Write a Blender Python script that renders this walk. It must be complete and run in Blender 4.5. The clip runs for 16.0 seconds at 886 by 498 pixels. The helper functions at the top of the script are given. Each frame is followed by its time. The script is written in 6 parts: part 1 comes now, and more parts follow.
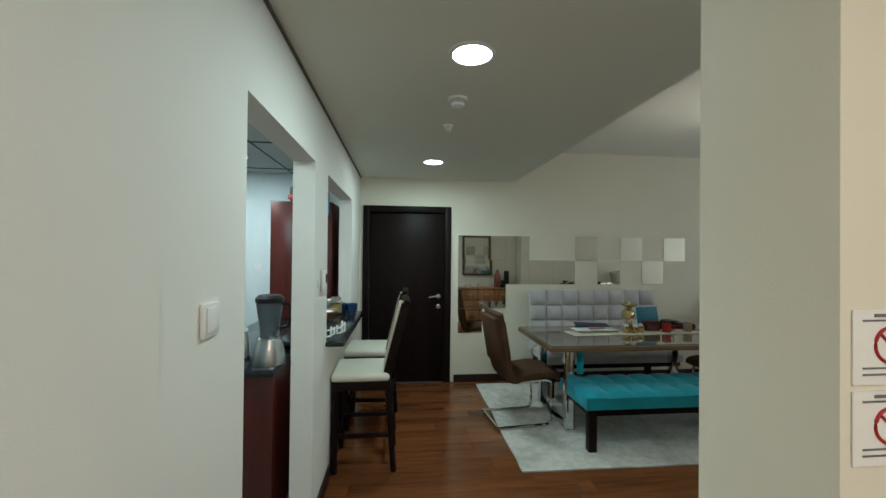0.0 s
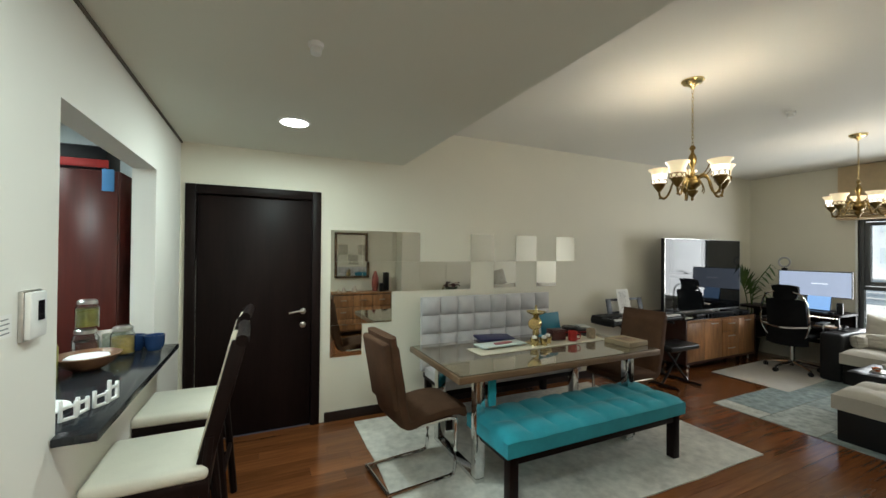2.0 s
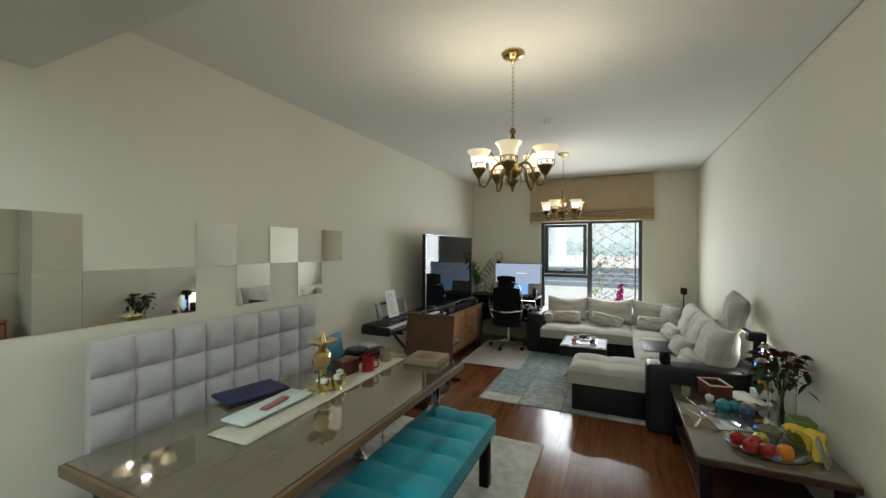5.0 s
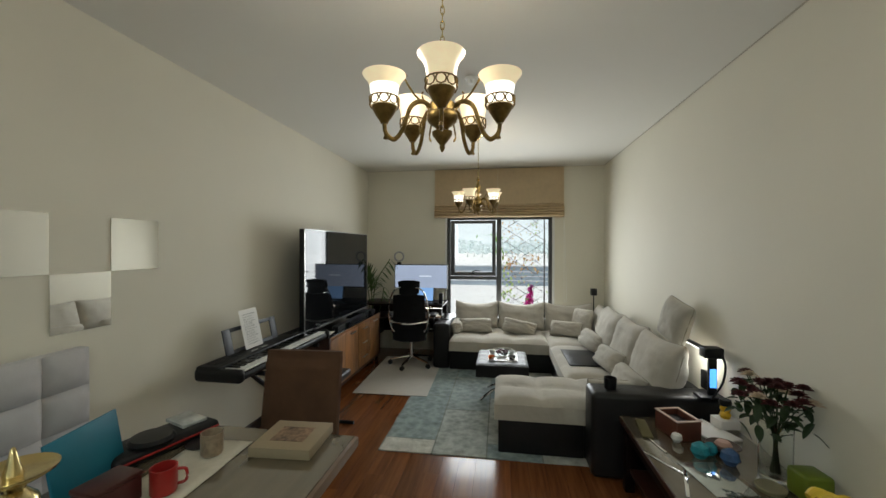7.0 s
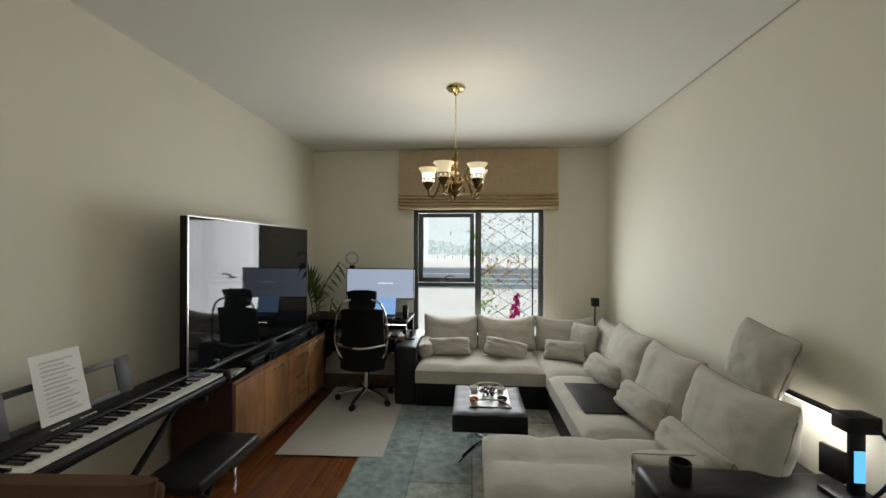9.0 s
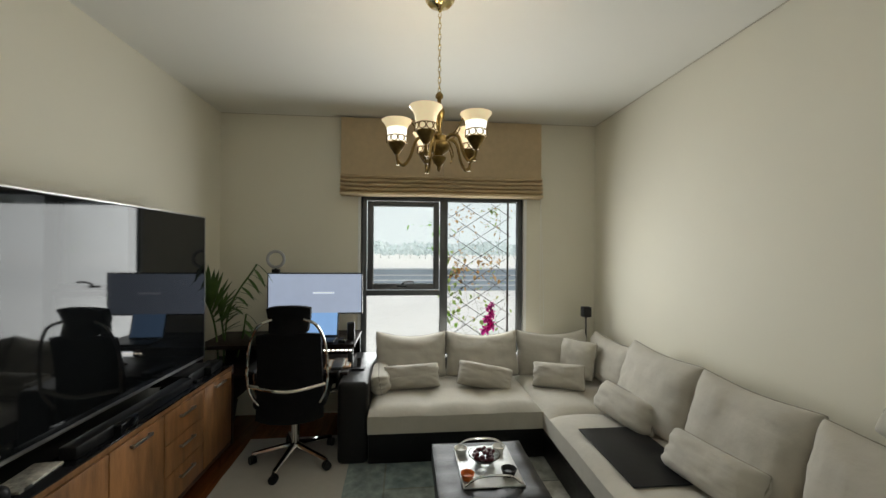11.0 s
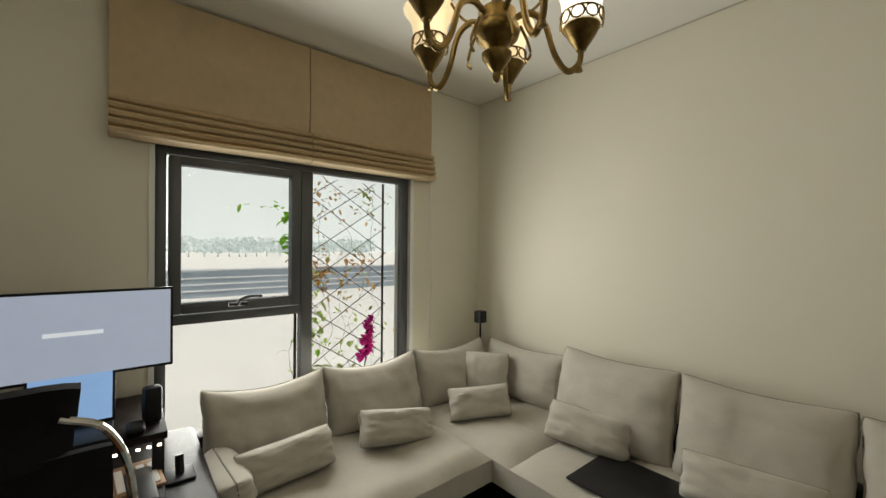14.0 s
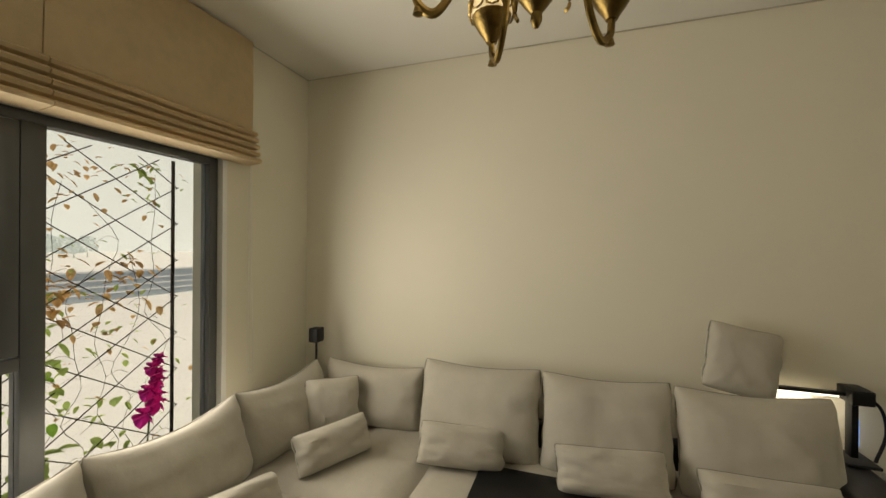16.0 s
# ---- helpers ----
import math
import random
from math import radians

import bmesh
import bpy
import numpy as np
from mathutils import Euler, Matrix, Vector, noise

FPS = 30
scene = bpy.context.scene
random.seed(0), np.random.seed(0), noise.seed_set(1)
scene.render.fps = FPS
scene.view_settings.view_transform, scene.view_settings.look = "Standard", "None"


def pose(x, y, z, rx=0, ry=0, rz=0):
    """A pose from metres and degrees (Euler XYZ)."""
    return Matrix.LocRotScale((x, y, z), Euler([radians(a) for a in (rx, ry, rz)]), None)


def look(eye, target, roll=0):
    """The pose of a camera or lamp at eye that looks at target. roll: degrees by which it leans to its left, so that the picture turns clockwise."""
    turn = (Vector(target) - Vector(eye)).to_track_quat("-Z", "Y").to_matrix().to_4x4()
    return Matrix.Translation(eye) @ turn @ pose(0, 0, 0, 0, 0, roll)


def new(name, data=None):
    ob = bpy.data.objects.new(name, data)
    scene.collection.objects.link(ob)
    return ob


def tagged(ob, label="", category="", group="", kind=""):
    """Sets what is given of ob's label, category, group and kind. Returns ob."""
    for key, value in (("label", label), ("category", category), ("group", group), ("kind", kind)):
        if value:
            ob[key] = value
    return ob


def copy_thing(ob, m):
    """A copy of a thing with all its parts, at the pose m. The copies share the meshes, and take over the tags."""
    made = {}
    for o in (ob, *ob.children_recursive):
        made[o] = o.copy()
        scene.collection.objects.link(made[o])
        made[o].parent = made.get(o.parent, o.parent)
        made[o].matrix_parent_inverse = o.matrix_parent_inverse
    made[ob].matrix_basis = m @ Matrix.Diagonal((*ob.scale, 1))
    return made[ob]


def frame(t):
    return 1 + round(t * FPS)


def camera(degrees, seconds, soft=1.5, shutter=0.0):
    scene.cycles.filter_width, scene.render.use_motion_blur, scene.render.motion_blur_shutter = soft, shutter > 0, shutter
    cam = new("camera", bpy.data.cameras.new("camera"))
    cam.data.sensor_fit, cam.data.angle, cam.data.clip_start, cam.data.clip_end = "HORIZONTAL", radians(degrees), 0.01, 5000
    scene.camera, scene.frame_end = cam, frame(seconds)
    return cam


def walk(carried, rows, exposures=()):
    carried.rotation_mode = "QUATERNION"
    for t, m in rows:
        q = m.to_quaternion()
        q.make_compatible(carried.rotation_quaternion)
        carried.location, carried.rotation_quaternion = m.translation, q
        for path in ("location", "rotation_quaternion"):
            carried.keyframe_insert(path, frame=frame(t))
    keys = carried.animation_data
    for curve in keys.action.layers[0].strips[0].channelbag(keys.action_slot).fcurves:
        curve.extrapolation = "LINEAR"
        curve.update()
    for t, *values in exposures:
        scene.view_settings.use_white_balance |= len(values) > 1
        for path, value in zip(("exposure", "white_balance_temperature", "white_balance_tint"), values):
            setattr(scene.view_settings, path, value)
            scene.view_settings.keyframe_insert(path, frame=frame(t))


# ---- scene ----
cam = camera(97.8, 16.0)
METRES, EYE, TILT, LEAN, TURN = 7.5, 1.55, 0.0, 0.0, -6.2
ROWS = [
    (0.0, 0.0, 0.0, 0.0, -0.0, 0.46, -0.58),
    (0.5, -0.002, 0.0312, 0.0014, -3.65, 0.37, -0.56),
    (1.0, 0.0007, 0.0622, 0.0003, -8.48, 0.46, -0.52),
    (1.5, 0.0035, 0.0944, -0.0001, -13.38, 0.51, -0.47),
    (2.0, 0.0023, 0.1267, 0.0009, -18.78, 0.49, -0.52),
    (2.5, 0.0051, 0.1557, 0.0017, -25.34, 0.45, -0.43),
    (3.0, 0.0074, 0.1846, 0.0017, -32.1, 0.37, -0.41),
    (3.5, 0.0042, 0.2119, 0.0032, -38.8, 0.32, -0.41),
    (4.0, 0.0071, 0.2351, 0.003, -45.7, 0.22, -0.39),
    (4.5, 0.0214, 0.2602, 0.003, -52.79, 0.07, -0.25),
    (5.0, 0.0389, 0.284, 0.0043, -59.42, -0.02, -0.23),
    (7.5, 0.2019, 0.3592, 0.0058, -76.7, -0.18, -0.1),
    (8.0, 0.2396, 0.3682, 0.0045, -77.75, -0.1, -0.17),
    (8.5, 0.2783, 0.3771, 0.0043, -78.61, -0.06, -0.21),
    (9.0, 0.3184, 0.383, 0.003, -79.5, -0.03, -0.23),
    (11.5, 0.4763, 0.4508, -0.0002, -93.33, 0.0, -0.35),
    (12.0, 0.5028, 0.4675, -0.0008, -98.28, -0.08, -0.28),
    (12.5, 0.5296, 0.4884, 0.0011, -103.59, -0.28, -0.28),
    (13.0, 0.5557, 0.501, 0.0004, -109.75, -0.4, -0.29),
    (13.5, 0.5818, 0.5112, -0.0014, -116.06, -0.2, -0.36),
    (14.0, 0.6082, 0.5261, -0.0026, -123.07, -0.2, -0.47),
    (14.5, 0.6332, 0.5299, -0.0042, -130.93, -0.13, -0.45),
    (15.0, 0.6544, 0.5293, -0.0008, -138.89, -0.34, -0.4),
    (15.5, 0.6739, 0.5287, 0.0013, -146.88, -0.13, -0.46),
    (16.0, 0.6875, 0.5307, 0.0016, -155.08, -0.1, -0.46),
]
walk(cam, [(t, pose(0, 0, EYE, TILT, LEAN, TURN) @ pose(METRES * x, METRES * y, METRES * z, 90 + pitch, roll, yaw)) for t, x, y, z, yaw, pitch, roll in ROWS], [(0.0, 0.58, 5850, 1), (0.5, 0.72, 6050, 3), (1.0, 0.98, 6350, 6), (3.0, 1.10, 6350, 6), (5.0, 0.92, 6200, 5), (7.0, 0.82, 6350, 6), (9.0, 0.74, 6450, 6), (12.5, 0.70, 6750, 6), (14.5, 0.54, 7400, 7), (16.0, 0.50, 8300, 8)])

# ---- world, sun, window light ----
world = bpy.data.worlds.new("world")
scene.world = world
world.use_nodes = True
wn = world.node_tree
sky = wn.nodes.new("ShaderNodeTexSky")
sky.sky_type = 'NISHITA'
sky.sun_disc = False
sky.sun_elevation, sky.sun_rotation = radians(58), radians(215)
sky.dust_density = 4.0
wn.links.new(sky.outputs[0], wn.nodes["Background"].inputs[0])
wn.nodes["Background"].inputs[1].default_value = 0.10


def lamp(name, kind, m, energy, color, size=0.1, size_y=None, angle=None):
    d = bpy.data.lights.new(name, kind)
    d.energy, d.color = energy, color
    if kind == 'AREA':
        d.shape = 'RECTANGLE' if size_y else 'DISK'
        d.size = size
        if size_y:
            d.size_y = size_y
    elif kind == 'SUN':
        d.angle = radians(angle)
    else:
        d.shadow_soft_size = size
    ob = new(name, d)
    ob.matrix_world = m
    return ob


lamp("sun", 'SUN', look((0, 0, 10), (5.7, 8.2, -6)), 2.5, (1.0, 0.95, 0.87), angle=0.6)
daylight = lamp("window_daylight", 'AREA', look((7.444, 2.528, 1.06), (4.0, 2.528, 1.06)), 29, (0.97, 0.985, 1.0), 1.5, 1.74)
daylight.data.spread = radians(164)

# ---- materials ----
MATS = {}


def mat(name, color, rough=0.5, metal=0.0, vary=0.12, scale=8.0, bump=0.0, bscale=60.0, stretch=(1, 1, 1), coat=0.0,
        emit=0.0, trans=0.0, ior=1.45, sheen=0.0, rvar=0.0, island=0.0, emit_color=None, second=None, spec=0.5, thin=0.0):
    if name in MATS:
        return MATS[name]
    m = bpy.data.materials.new(name)
    m.use_nodes = True
    nt = m.node_tree
    b = nt.nodes["Principled BSDF"]
    b.inputs["Roughness"].default_value = rough
    b.inputs["Metallic"].default_value = metal
    b.inputs["IOR"].default_value = ior
    b.inputs["Coat Weight"].default_value = coat
    b.inputs["Coat Roughness"].default_value = 0.06
    b.inputs["Transmission Weight"].default_value = trans
    b.inputs["Sheen Weight"].default_value = sheen
    co = nt.nodes.new("ShaderNodeTexCoord")
    mp = nt.nodes.new("ShaderNodeMapping")
    mp.inputs["Scale"].default_value = stretch
    nt.links.new(co.outputs["Object"], mp.inputs[0])
    vec = mp.outputs[0]
    info = nt.nodes.new("ShaderNodeObjectInfo")
    if island:
        off = nt.nodes.new("ShaderNodeVectorMath")
        off.operation = 'MULTIPLY_ADD'
        sc = nt.nodes.new("ShaderNodeCombineXYZ")
        for i in range(3):
            nt.links.new(info.outputs["Random"], sc.inputs[i])
        nt.links.new(sc.outputs[0], off.inputs[0])
        off.inputs[1].default_value = (37.0, 53.0, 17.0)
        nt.links.new(vec, off.inputs[2])
        vec = off.outputs[0]
    n1 = nt.nodes.new("ShaderNodeTexNoise")
    n1.inputs["Scale"].default_value = scale
    n1.inputs["Detail"].default_value = 6
    n1.inputs["Roughness"].default_value = 0.6
    nt.links.new(vec, n1.inputs["Vector"])
    n2 = nt.nodes.new("ShaderNodeTexNoise")
    n2.inputs["Scale"].default_value = scale * 0.17
    n2.inputs["Detail"].default_value = 3
    nt.links.new(vec, n2.inputs["Vector"])
    ad = nt.nodes.new("ShaderNodeMath")
    ad.operation = 'MULTIPLY_ADD'
    ad.inputs[1].default_value = 0.5
    nt.links.new(n1.outputs[0], ad.inputs[0])
    hm = nt.nodes.new("ShaderNodeMath")
    hm.operation = 'MULTIPLY'
    hm.inputs[1].default_value = 0.5
    nt.links.new(n2.outputs[0], hm.inputs[0])
    nt.links.new(hm.outputs[0], ad.inputs[2])
    ramp = nt.nodes.new("ShaderNodeValToRGB")
    lo = [max(0, c * (1 - vary)) for c in color]
    hi = [min(1, c * (1 + vary)) for c in color]
    if second:
        hi = list(second)
    ramp.color_ramp.elements[0].position, ramp.color_ramp.elements[1].position = 0.32, 0.68
    ramp.color_ramp.elements[0].color = (*lo, 1)
    ramp.color_ramp.elements[1].color = (*hi, 1)
    nt.links.new(ad.outputs[0], ramp.inputs[0])
    out = ramp.outputs[0]
    if island:
        hs = nt.nodes.new("ShaderNodeHueSaturation")
        mr = nt.nodes.new("ShaderNodeMapRange")
        mr.inputs["To Min"].default_value, mr.inputs["To Max"].default_value = 1 - island, 1 + island
        nt.links.new(info.outputs["Random"], mr.inputs["Value"])
        nt.links.new(mr.outputs[0], hs.inputs["Value"])
        nt.links.new(out, hs.inputs["Color"])
        out = hs.outputs[0]
    nt.links.new(out, b.inputs["Base Color"])
    if rvar:
        rr = nt.nodes.new("ShaderNodeMapRange")
        rr.inputs["To Min"].default_value, rr.inputs["To Max"].default_value = max(0.02, rough - rvar), min(1, rough + rvar)
        nt.links.new(n1.outputs[0], rr.inputs["Value"])
        nt.links.new(rr.outputs[0], b.inputs["Roughness"])
    if bump:
        n3 = nt.nodes.new("ShaderNodeTexNoise")
        n3.inputs["Scale"].default_value = bscale
        n3.inputs["Detail"].default_value = 4
        nt.links.new(vec, n3.inputs["Vector"])
        bp = nt.nodes.new("ShaderNodeBump")
        bp.inputs["Strength"].default_value = bump
        bp.inputs["Distance"].default_value = 0.004
        nt.links.new(n3.outputs[0], bp.inputs["Height"])
        nt.links.new(bp.outputs[0], b.inputs["Normal"])
    b.inputs["Specular IOR Level"].default_value = spec
    if thin:
        tl = nt.nodes.new("ShaderNodeBsdfTranslucent")
        nt.links.new(out, tl.inputs["Color"])
        ms_ = nt.nodes.new("ShaderNodeMixShader")
        ms_.inputs[0].default_value = thin
        nt.links.new(b.outputs[0], ms_.inputs[1])
        nt.links.new(tl.outputs[0], ms_.inputs[2])
        nt.links.new(ms_.outputs[0], nt.nodes["Material Output"].inputs[0])
    if emit:
        b.inputs["Emission Color"].default_value = (*(emit_color or color), 1)
        b.inputs["Emission Strength"].default_value = emit
    MATS[name] = m
    return m


PAINT = mat("cream_wall_paint", (0.735, 0.70, 0.59), 0.72, vary=0.03, scale=1.5, bump=0.10, bscale=220)
PAINT_HALL = mat("pale_wall_paint", (0.76, 0.745, 0.69), 0.7, vary=0.025, scale=1.5, bump=0.10, bscale=220)
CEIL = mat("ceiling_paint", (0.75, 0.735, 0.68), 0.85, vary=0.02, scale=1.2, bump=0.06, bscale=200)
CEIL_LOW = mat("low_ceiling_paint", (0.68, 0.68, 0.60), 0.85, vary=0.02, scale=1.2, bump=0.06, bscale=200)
GAP = mat("shadow_gap", (0.12, 0.11, 0.09), 0.8)
FLOORWOOD = mat("red_brown_wood", (0.19, 0.066, 0.022), 0.19, vary=0.45, scale=9, bump=0.10, bscale=30, stretch=(0.35, 5, 5), coat=0.25, island=0.16, rvar=0.05)
# Colour of the fainter ceiling edge strips, darkened to stand for shade.
GAP_PALE = mat("shaded_ceiling_joint", (0.50, 0.47, 0.39), 0.85, vary=0.2, scale=3)
SLAB = mat("floor_joint", (0.05, 0.02, 0.01), 0.6)
TILEGREY = mat("grey_floor_tile", (0.3, 0.29, 0.27), 0.3)
WENGE = mat("dark_wenge", (0.009, 0.0045, 0.004), 0.45, spec=0.15, vary=0.5, scale=6, bump=0.15, bscale=40, stretch=(6, 6, 0.5), rvar=0.08)
MAHOG = mat("mahogany_laminate", (0.085, 0.014, 0.009), 0.3, vary=0.35, scale=5, stretch=(5, 5, 0.4), rvar=0.06)
DARKBASE = mat("dark_baseboard", (0.018, 0.009, 0.007), 0.4, vary=0.3)
GRANITE = mat("black_granite", (0.018, 0.02, 0.024), 0.16, vary=0.6, scale=120)
MIRROR = mat("mirror_silver", (0.80, 0.80, 0.77), 0.015, metal=1.0, vary=0.02)
CHROME = mat("chrome", (0.72, 0.72, 0.72), 0.10, metal=1.0, vary=0.05)
STEEL = mat("brushed_steel", (0.55, 0.54, 0.52), 0.28, metal=1.0, vary=0.1, scale=40, stretch=(1, 1, 8))
BRASS = mat("antique_brass", (0.22, 0.148, 0.052), 0.36, metal=1.0, vary=0.6, scale=30, bump=0.3, bscale=90, rvar=0.15)
BRASSB = mat("polished_brass", (0.62, 0.50, 0.24), 0.22, metal=1.0, vary=0.25, scale=20, rvar=0.08)
SHADE = mat("alabaster_glass", (0.86, 0.70, 0.46), 0.35, vary=0.18, scale=14, emit=0.32, emit_color=(1.0, 0.82, 0.52))
SHADE_HOT = mat("lit_glass", (0.95, 0.92, 0.85), 0.4, vary=0.03, emit=0.9, emit_color=(1.0, 0.95, 0.84))
LAMPWHITE = mat("lamp_diffuser", (0.9, 0.9, 0.9), 0.5, emit=9.0, emit_color=(0.93, 1.0, 0.97))
WHITEPL = mat("white_plastic", (0.78, 0.78, 0.76), 0.4, vary=0.03)
BLACKPL = mat("black_plastic", (0.009, 0.009, 0.010), 0.42, spec=0.3, vary=0.3, scale=40)
BLACKGLOSS = mat("black_gloss", (0.010, 0.010, 0.012), 0.06, vary=0.2)
SCREEN = mat("tv_glass", (0.008, 0.009, 0.010), 0.04, vary=0.2, ior=1.42)
LEATHER = mat("black_leather", (0.009, 0.0085, 0.009), 0.36, spec=0.35, vary=0.3, scale=20, bump=0.35, bscale=160, rvar=0.08)
WHITELEATHER = mat("cream_leather", (0.72, 0.70, 0.60), 0.38, vary=0.06, scale=10, bump=0.2, bscale=140)
TANLEATHER = mat("beige_leather", (0.50, 0.43, 0.32), 0.45, vary=0.08, scale=10, bump=0.2, bscale=140)
BROWNSUEDE = mat("brown_suede", (0.092, 0.048, 0.028), 0.85, spec=0.2, vary=0.28, scale=7, bump=0.3, bscale=220)
TEAL = mat("teal_velvet", (0.025, 0.31, 0.39), 0.7, spec=0.25, vary=0.25, scale=6, bump=0.25, bscale=200, sheen=0.15)
GREYFAB = mat("pale_grey_fabric", (0.50, 0.485, 0.49), 0.9, vary=0.08, scale=12, bump=0.35, bscale=260, sheen=0.2)
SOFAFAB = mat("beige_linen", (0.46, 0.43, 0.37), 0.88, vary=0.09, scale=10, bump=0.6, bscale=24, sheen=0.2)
# The cushion linen again, darkened in colour for the shade along its seams.
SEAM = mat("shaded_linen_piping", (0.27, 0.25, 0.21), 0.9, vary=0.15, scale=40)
TABLEWOOD = mat("grey_brown_table_wood", (0.17, 0.105, 0.06), 0.4, vary=0.3, scale=6, stretch=(0.5, 6, 6))
TABLEGLASS = mat("glass_over_wood", (0.115, 0.092, 0.060), 0.035, vary=0.16, scale=5, stretch=(0.5, 5, 5), coat=1.0)
SHEESHAM = mat("rustic_brown_wood", (0.31, 0.15, 0.062), 0.42, vary=0.72, scale=5, bump=0.25, bscale=40, stretch=(4, 4, 0.7), rvar=0.08)
DARKWOOD = mat("dark_brown_wood", (0.05, 0.018, 0.012), 0.35, vary=0.4, scale=6, stretch=(4, 4, 0.6))
BLIND = mat("beige_blind_linen", (0.70, 0.56, 0.36), 0.9, thin=0.35, vary=0.08, scale=18, bump=0.4, bscale=320)
FRAMEGREY = mat("dark_grey_aluminium", (0.10, 0.104, 0.108), 0.42, metal=0.4, vary=0.1)
# Window glass with a tint added only to dim the bright outside.
GLASS = mat("view_dimming_glass", (0.53, 0.545, 0.55), 0.0, trans=1.0, vary=0.0, ior=1.08)
CLEARG = mat("drinking_glass", (0.95, 0.98, 0.97), 0.02, trans=1.0, vary=0.0, ior=1.4)
PAPER = mat("white_paper", (0.80, 0.79, 0.77), 0.7, vary=0.03)
INK = mat("grey_ink", (0.16, 0.16, 0.17), 0.8)
RED = mat("red_glaze", (0.36, 0.022, 0.02), 0.3, vary=0.2)
RUG_A = mat("mottled_grey_rug", (0.62, 0.605, 0.55), 0.95, vary=0.32, scale=14, bump=0.8, bscale=180, second=(0.84, 0.82, 0.75))
MATGREY = mat("light_grey_floor_mat", (0.50, 0.48, 0.44), 0.8, vary=0.06, scale=12, bump=0.3, bscale=200)
CONCRETE = mat("pale_terrace_paving", (0.74, 0.74, 0.72), 0.8, vary=0.06, scale=3)


# ---- mesh tools ----
def finish(name, bm, material, parent=None, smooth=False, label="", m=None):
    me = bpy.data.meshes.new(name)
    bmesh.ops.recalc_face_normals(bm, faces=bm.faces)
    bm.to_mesh(me)
    bm.free()
    for x in (material if isinstance(material, (list, tuple)) else [material]):
        me.materials.append(x)
    if smooth:
        for p in me.polygons:
            p.use_smooth = True
        me.set_sharp_from_angle(angle=radians(40))
    ob = new(name, me)
    if parent:
        ob.parent = parent
    if m:
        ob.matrix_basis = m
    if label:
        ob["label"] = label
    return ob


def add_box(bm, x0, x1, y0, y1, z0, z1, bevel=0.0, seg=2, m=None, mi=0):
    r = bmesh.ops.create_cube(bm, size=1.0)
    vs = r["verts"]
    t = Matrix.Translation(((x0 + x1) / 2, (y0 + y1) / 2, (z0 + z1) / 2)) @ Matrix.Diagonal((x1 - x0, y1 - y0, z1 - z0, 1))
    bmesh.ops.transform(bm, matrix=t, verts=vs)
    fs = set(f for v in vs for f in v.link_faces)
    if bevel:
        es = list(set(e for v in vs for e in v.link_edges))
        b = bmesh.ops.bevel(bm, geom=es, offset=bevel, segments=seg, affect='EDGES', profile=0.5)
        fs = set(b["faces"]) | set(f for f in fs if f.is_valid)
        vs = list(set(v for f in fs for v in f.verts))
        fs = set(f for v in vs for f in v.link_faces)
    for f in fs:
        f.material_index = mi
    if m:
        bmesh.ops.transform(bm, matrix=m, verts=vs)
    return vs


def add_lathe(bm, profile, n=20, m=None, mi=0):
    rings = []
    for r, z in profile:
        if r < 1e-5:
            rings.append([bm.verts.new((0, 0, z))])
        else:
            rings.append([bm.verts.new((r * math.cos(2 * math.pi * i / n), r * math.sin(2 * math.pi * i / n), z)) for i in range(n)])
    for a, b in zip(rings, rings[1:]):
        for i in range(n):
            j = (i + 1) % n
            q = []
            for v in ((a[i], a[j]) if len(a) > 1 else (a[0],)):
                q.append(v)
            for v in ((b[j], b[i]) if len(b) > 1 else (b[0],)):
                q.append(v)
            if len(q) > 2:
                bm.faces.new(q).material_index = mi
    vs = [v for r in rings for v in r]
    if m:
        bmesh.ops.transform(bm, matrix=m, verts=vs)
    return vs


def add_tube(bm, pts, r, n=8, m=None, mi=0, taper=None):
    pts = [Vector(p) for p in pts]
    rings, up = [], Vector((0, 0, 1))
    for i, p in enumerate(pts):
        d = (pts[min(i + 1, len(pts) - 1)] - pts[max(i - 1, 0)]).normalized()
        s = d.cross(up)
        if s.length < 0.05:
            s = d.cross(Vector((1, 0, 0)))
        s.normalize()
        u = s.cross(d).normalized()
        rr = r * (taper[i] if taper else 1)
        rings.append([bm.verts.new(p + rr * (math.cos(2 * math.pi * k / n) * s + math.sin(2 * math.pi * k / n) * u)) for k in range(n)])
    for a, b in zip(rings, rings[1:]):
        for k in range(n):
            bm.faces.new((a[k], a[(k + 1) % n], b[(k + 1) % n], b[k])).material_index = mi
    bm.faces.new(rings[0][::-1]).material_index = mi
    bm.faces.new(rings[-1]).material_index = mi
    vs = [v for q in rings for v in q]
    if m:
        bmesh.ops.transform(bm, matrix=m, verts=vs)
    return vs


def curve_pts(ctrl, n=8):
    c = [Vector(p) for p in ctrl]
    c = [c[0] * 2 - c[1]] + c + [c[-1] * 2 - c[-2]]
    out = []
    for i in range(1, len(c) - 2):
        for k in range(n):
            t = k / n
            a, b, d, e = c[i - 1], c[i], c[i + 1], c[i + 2]
            out.append(0.5 * (2 * b + (d - a) * t + (2 * a - 5 * b + 4 * d - e) * t * t + (3 * b - a - 3 * d + e) * t ** 3))
    out.append(c[-2])
    return out


def box(name, x0, x1, y0, y1, z0, z1, material, parent=None, bevel=0.0, label="", m=None):
    bm = bmesh.new()
    add_box(bm, x0, x1, y0, y1, z0, z1, bevel)
    return finish(name, bm, material, parent, bevel > 0, label, m)


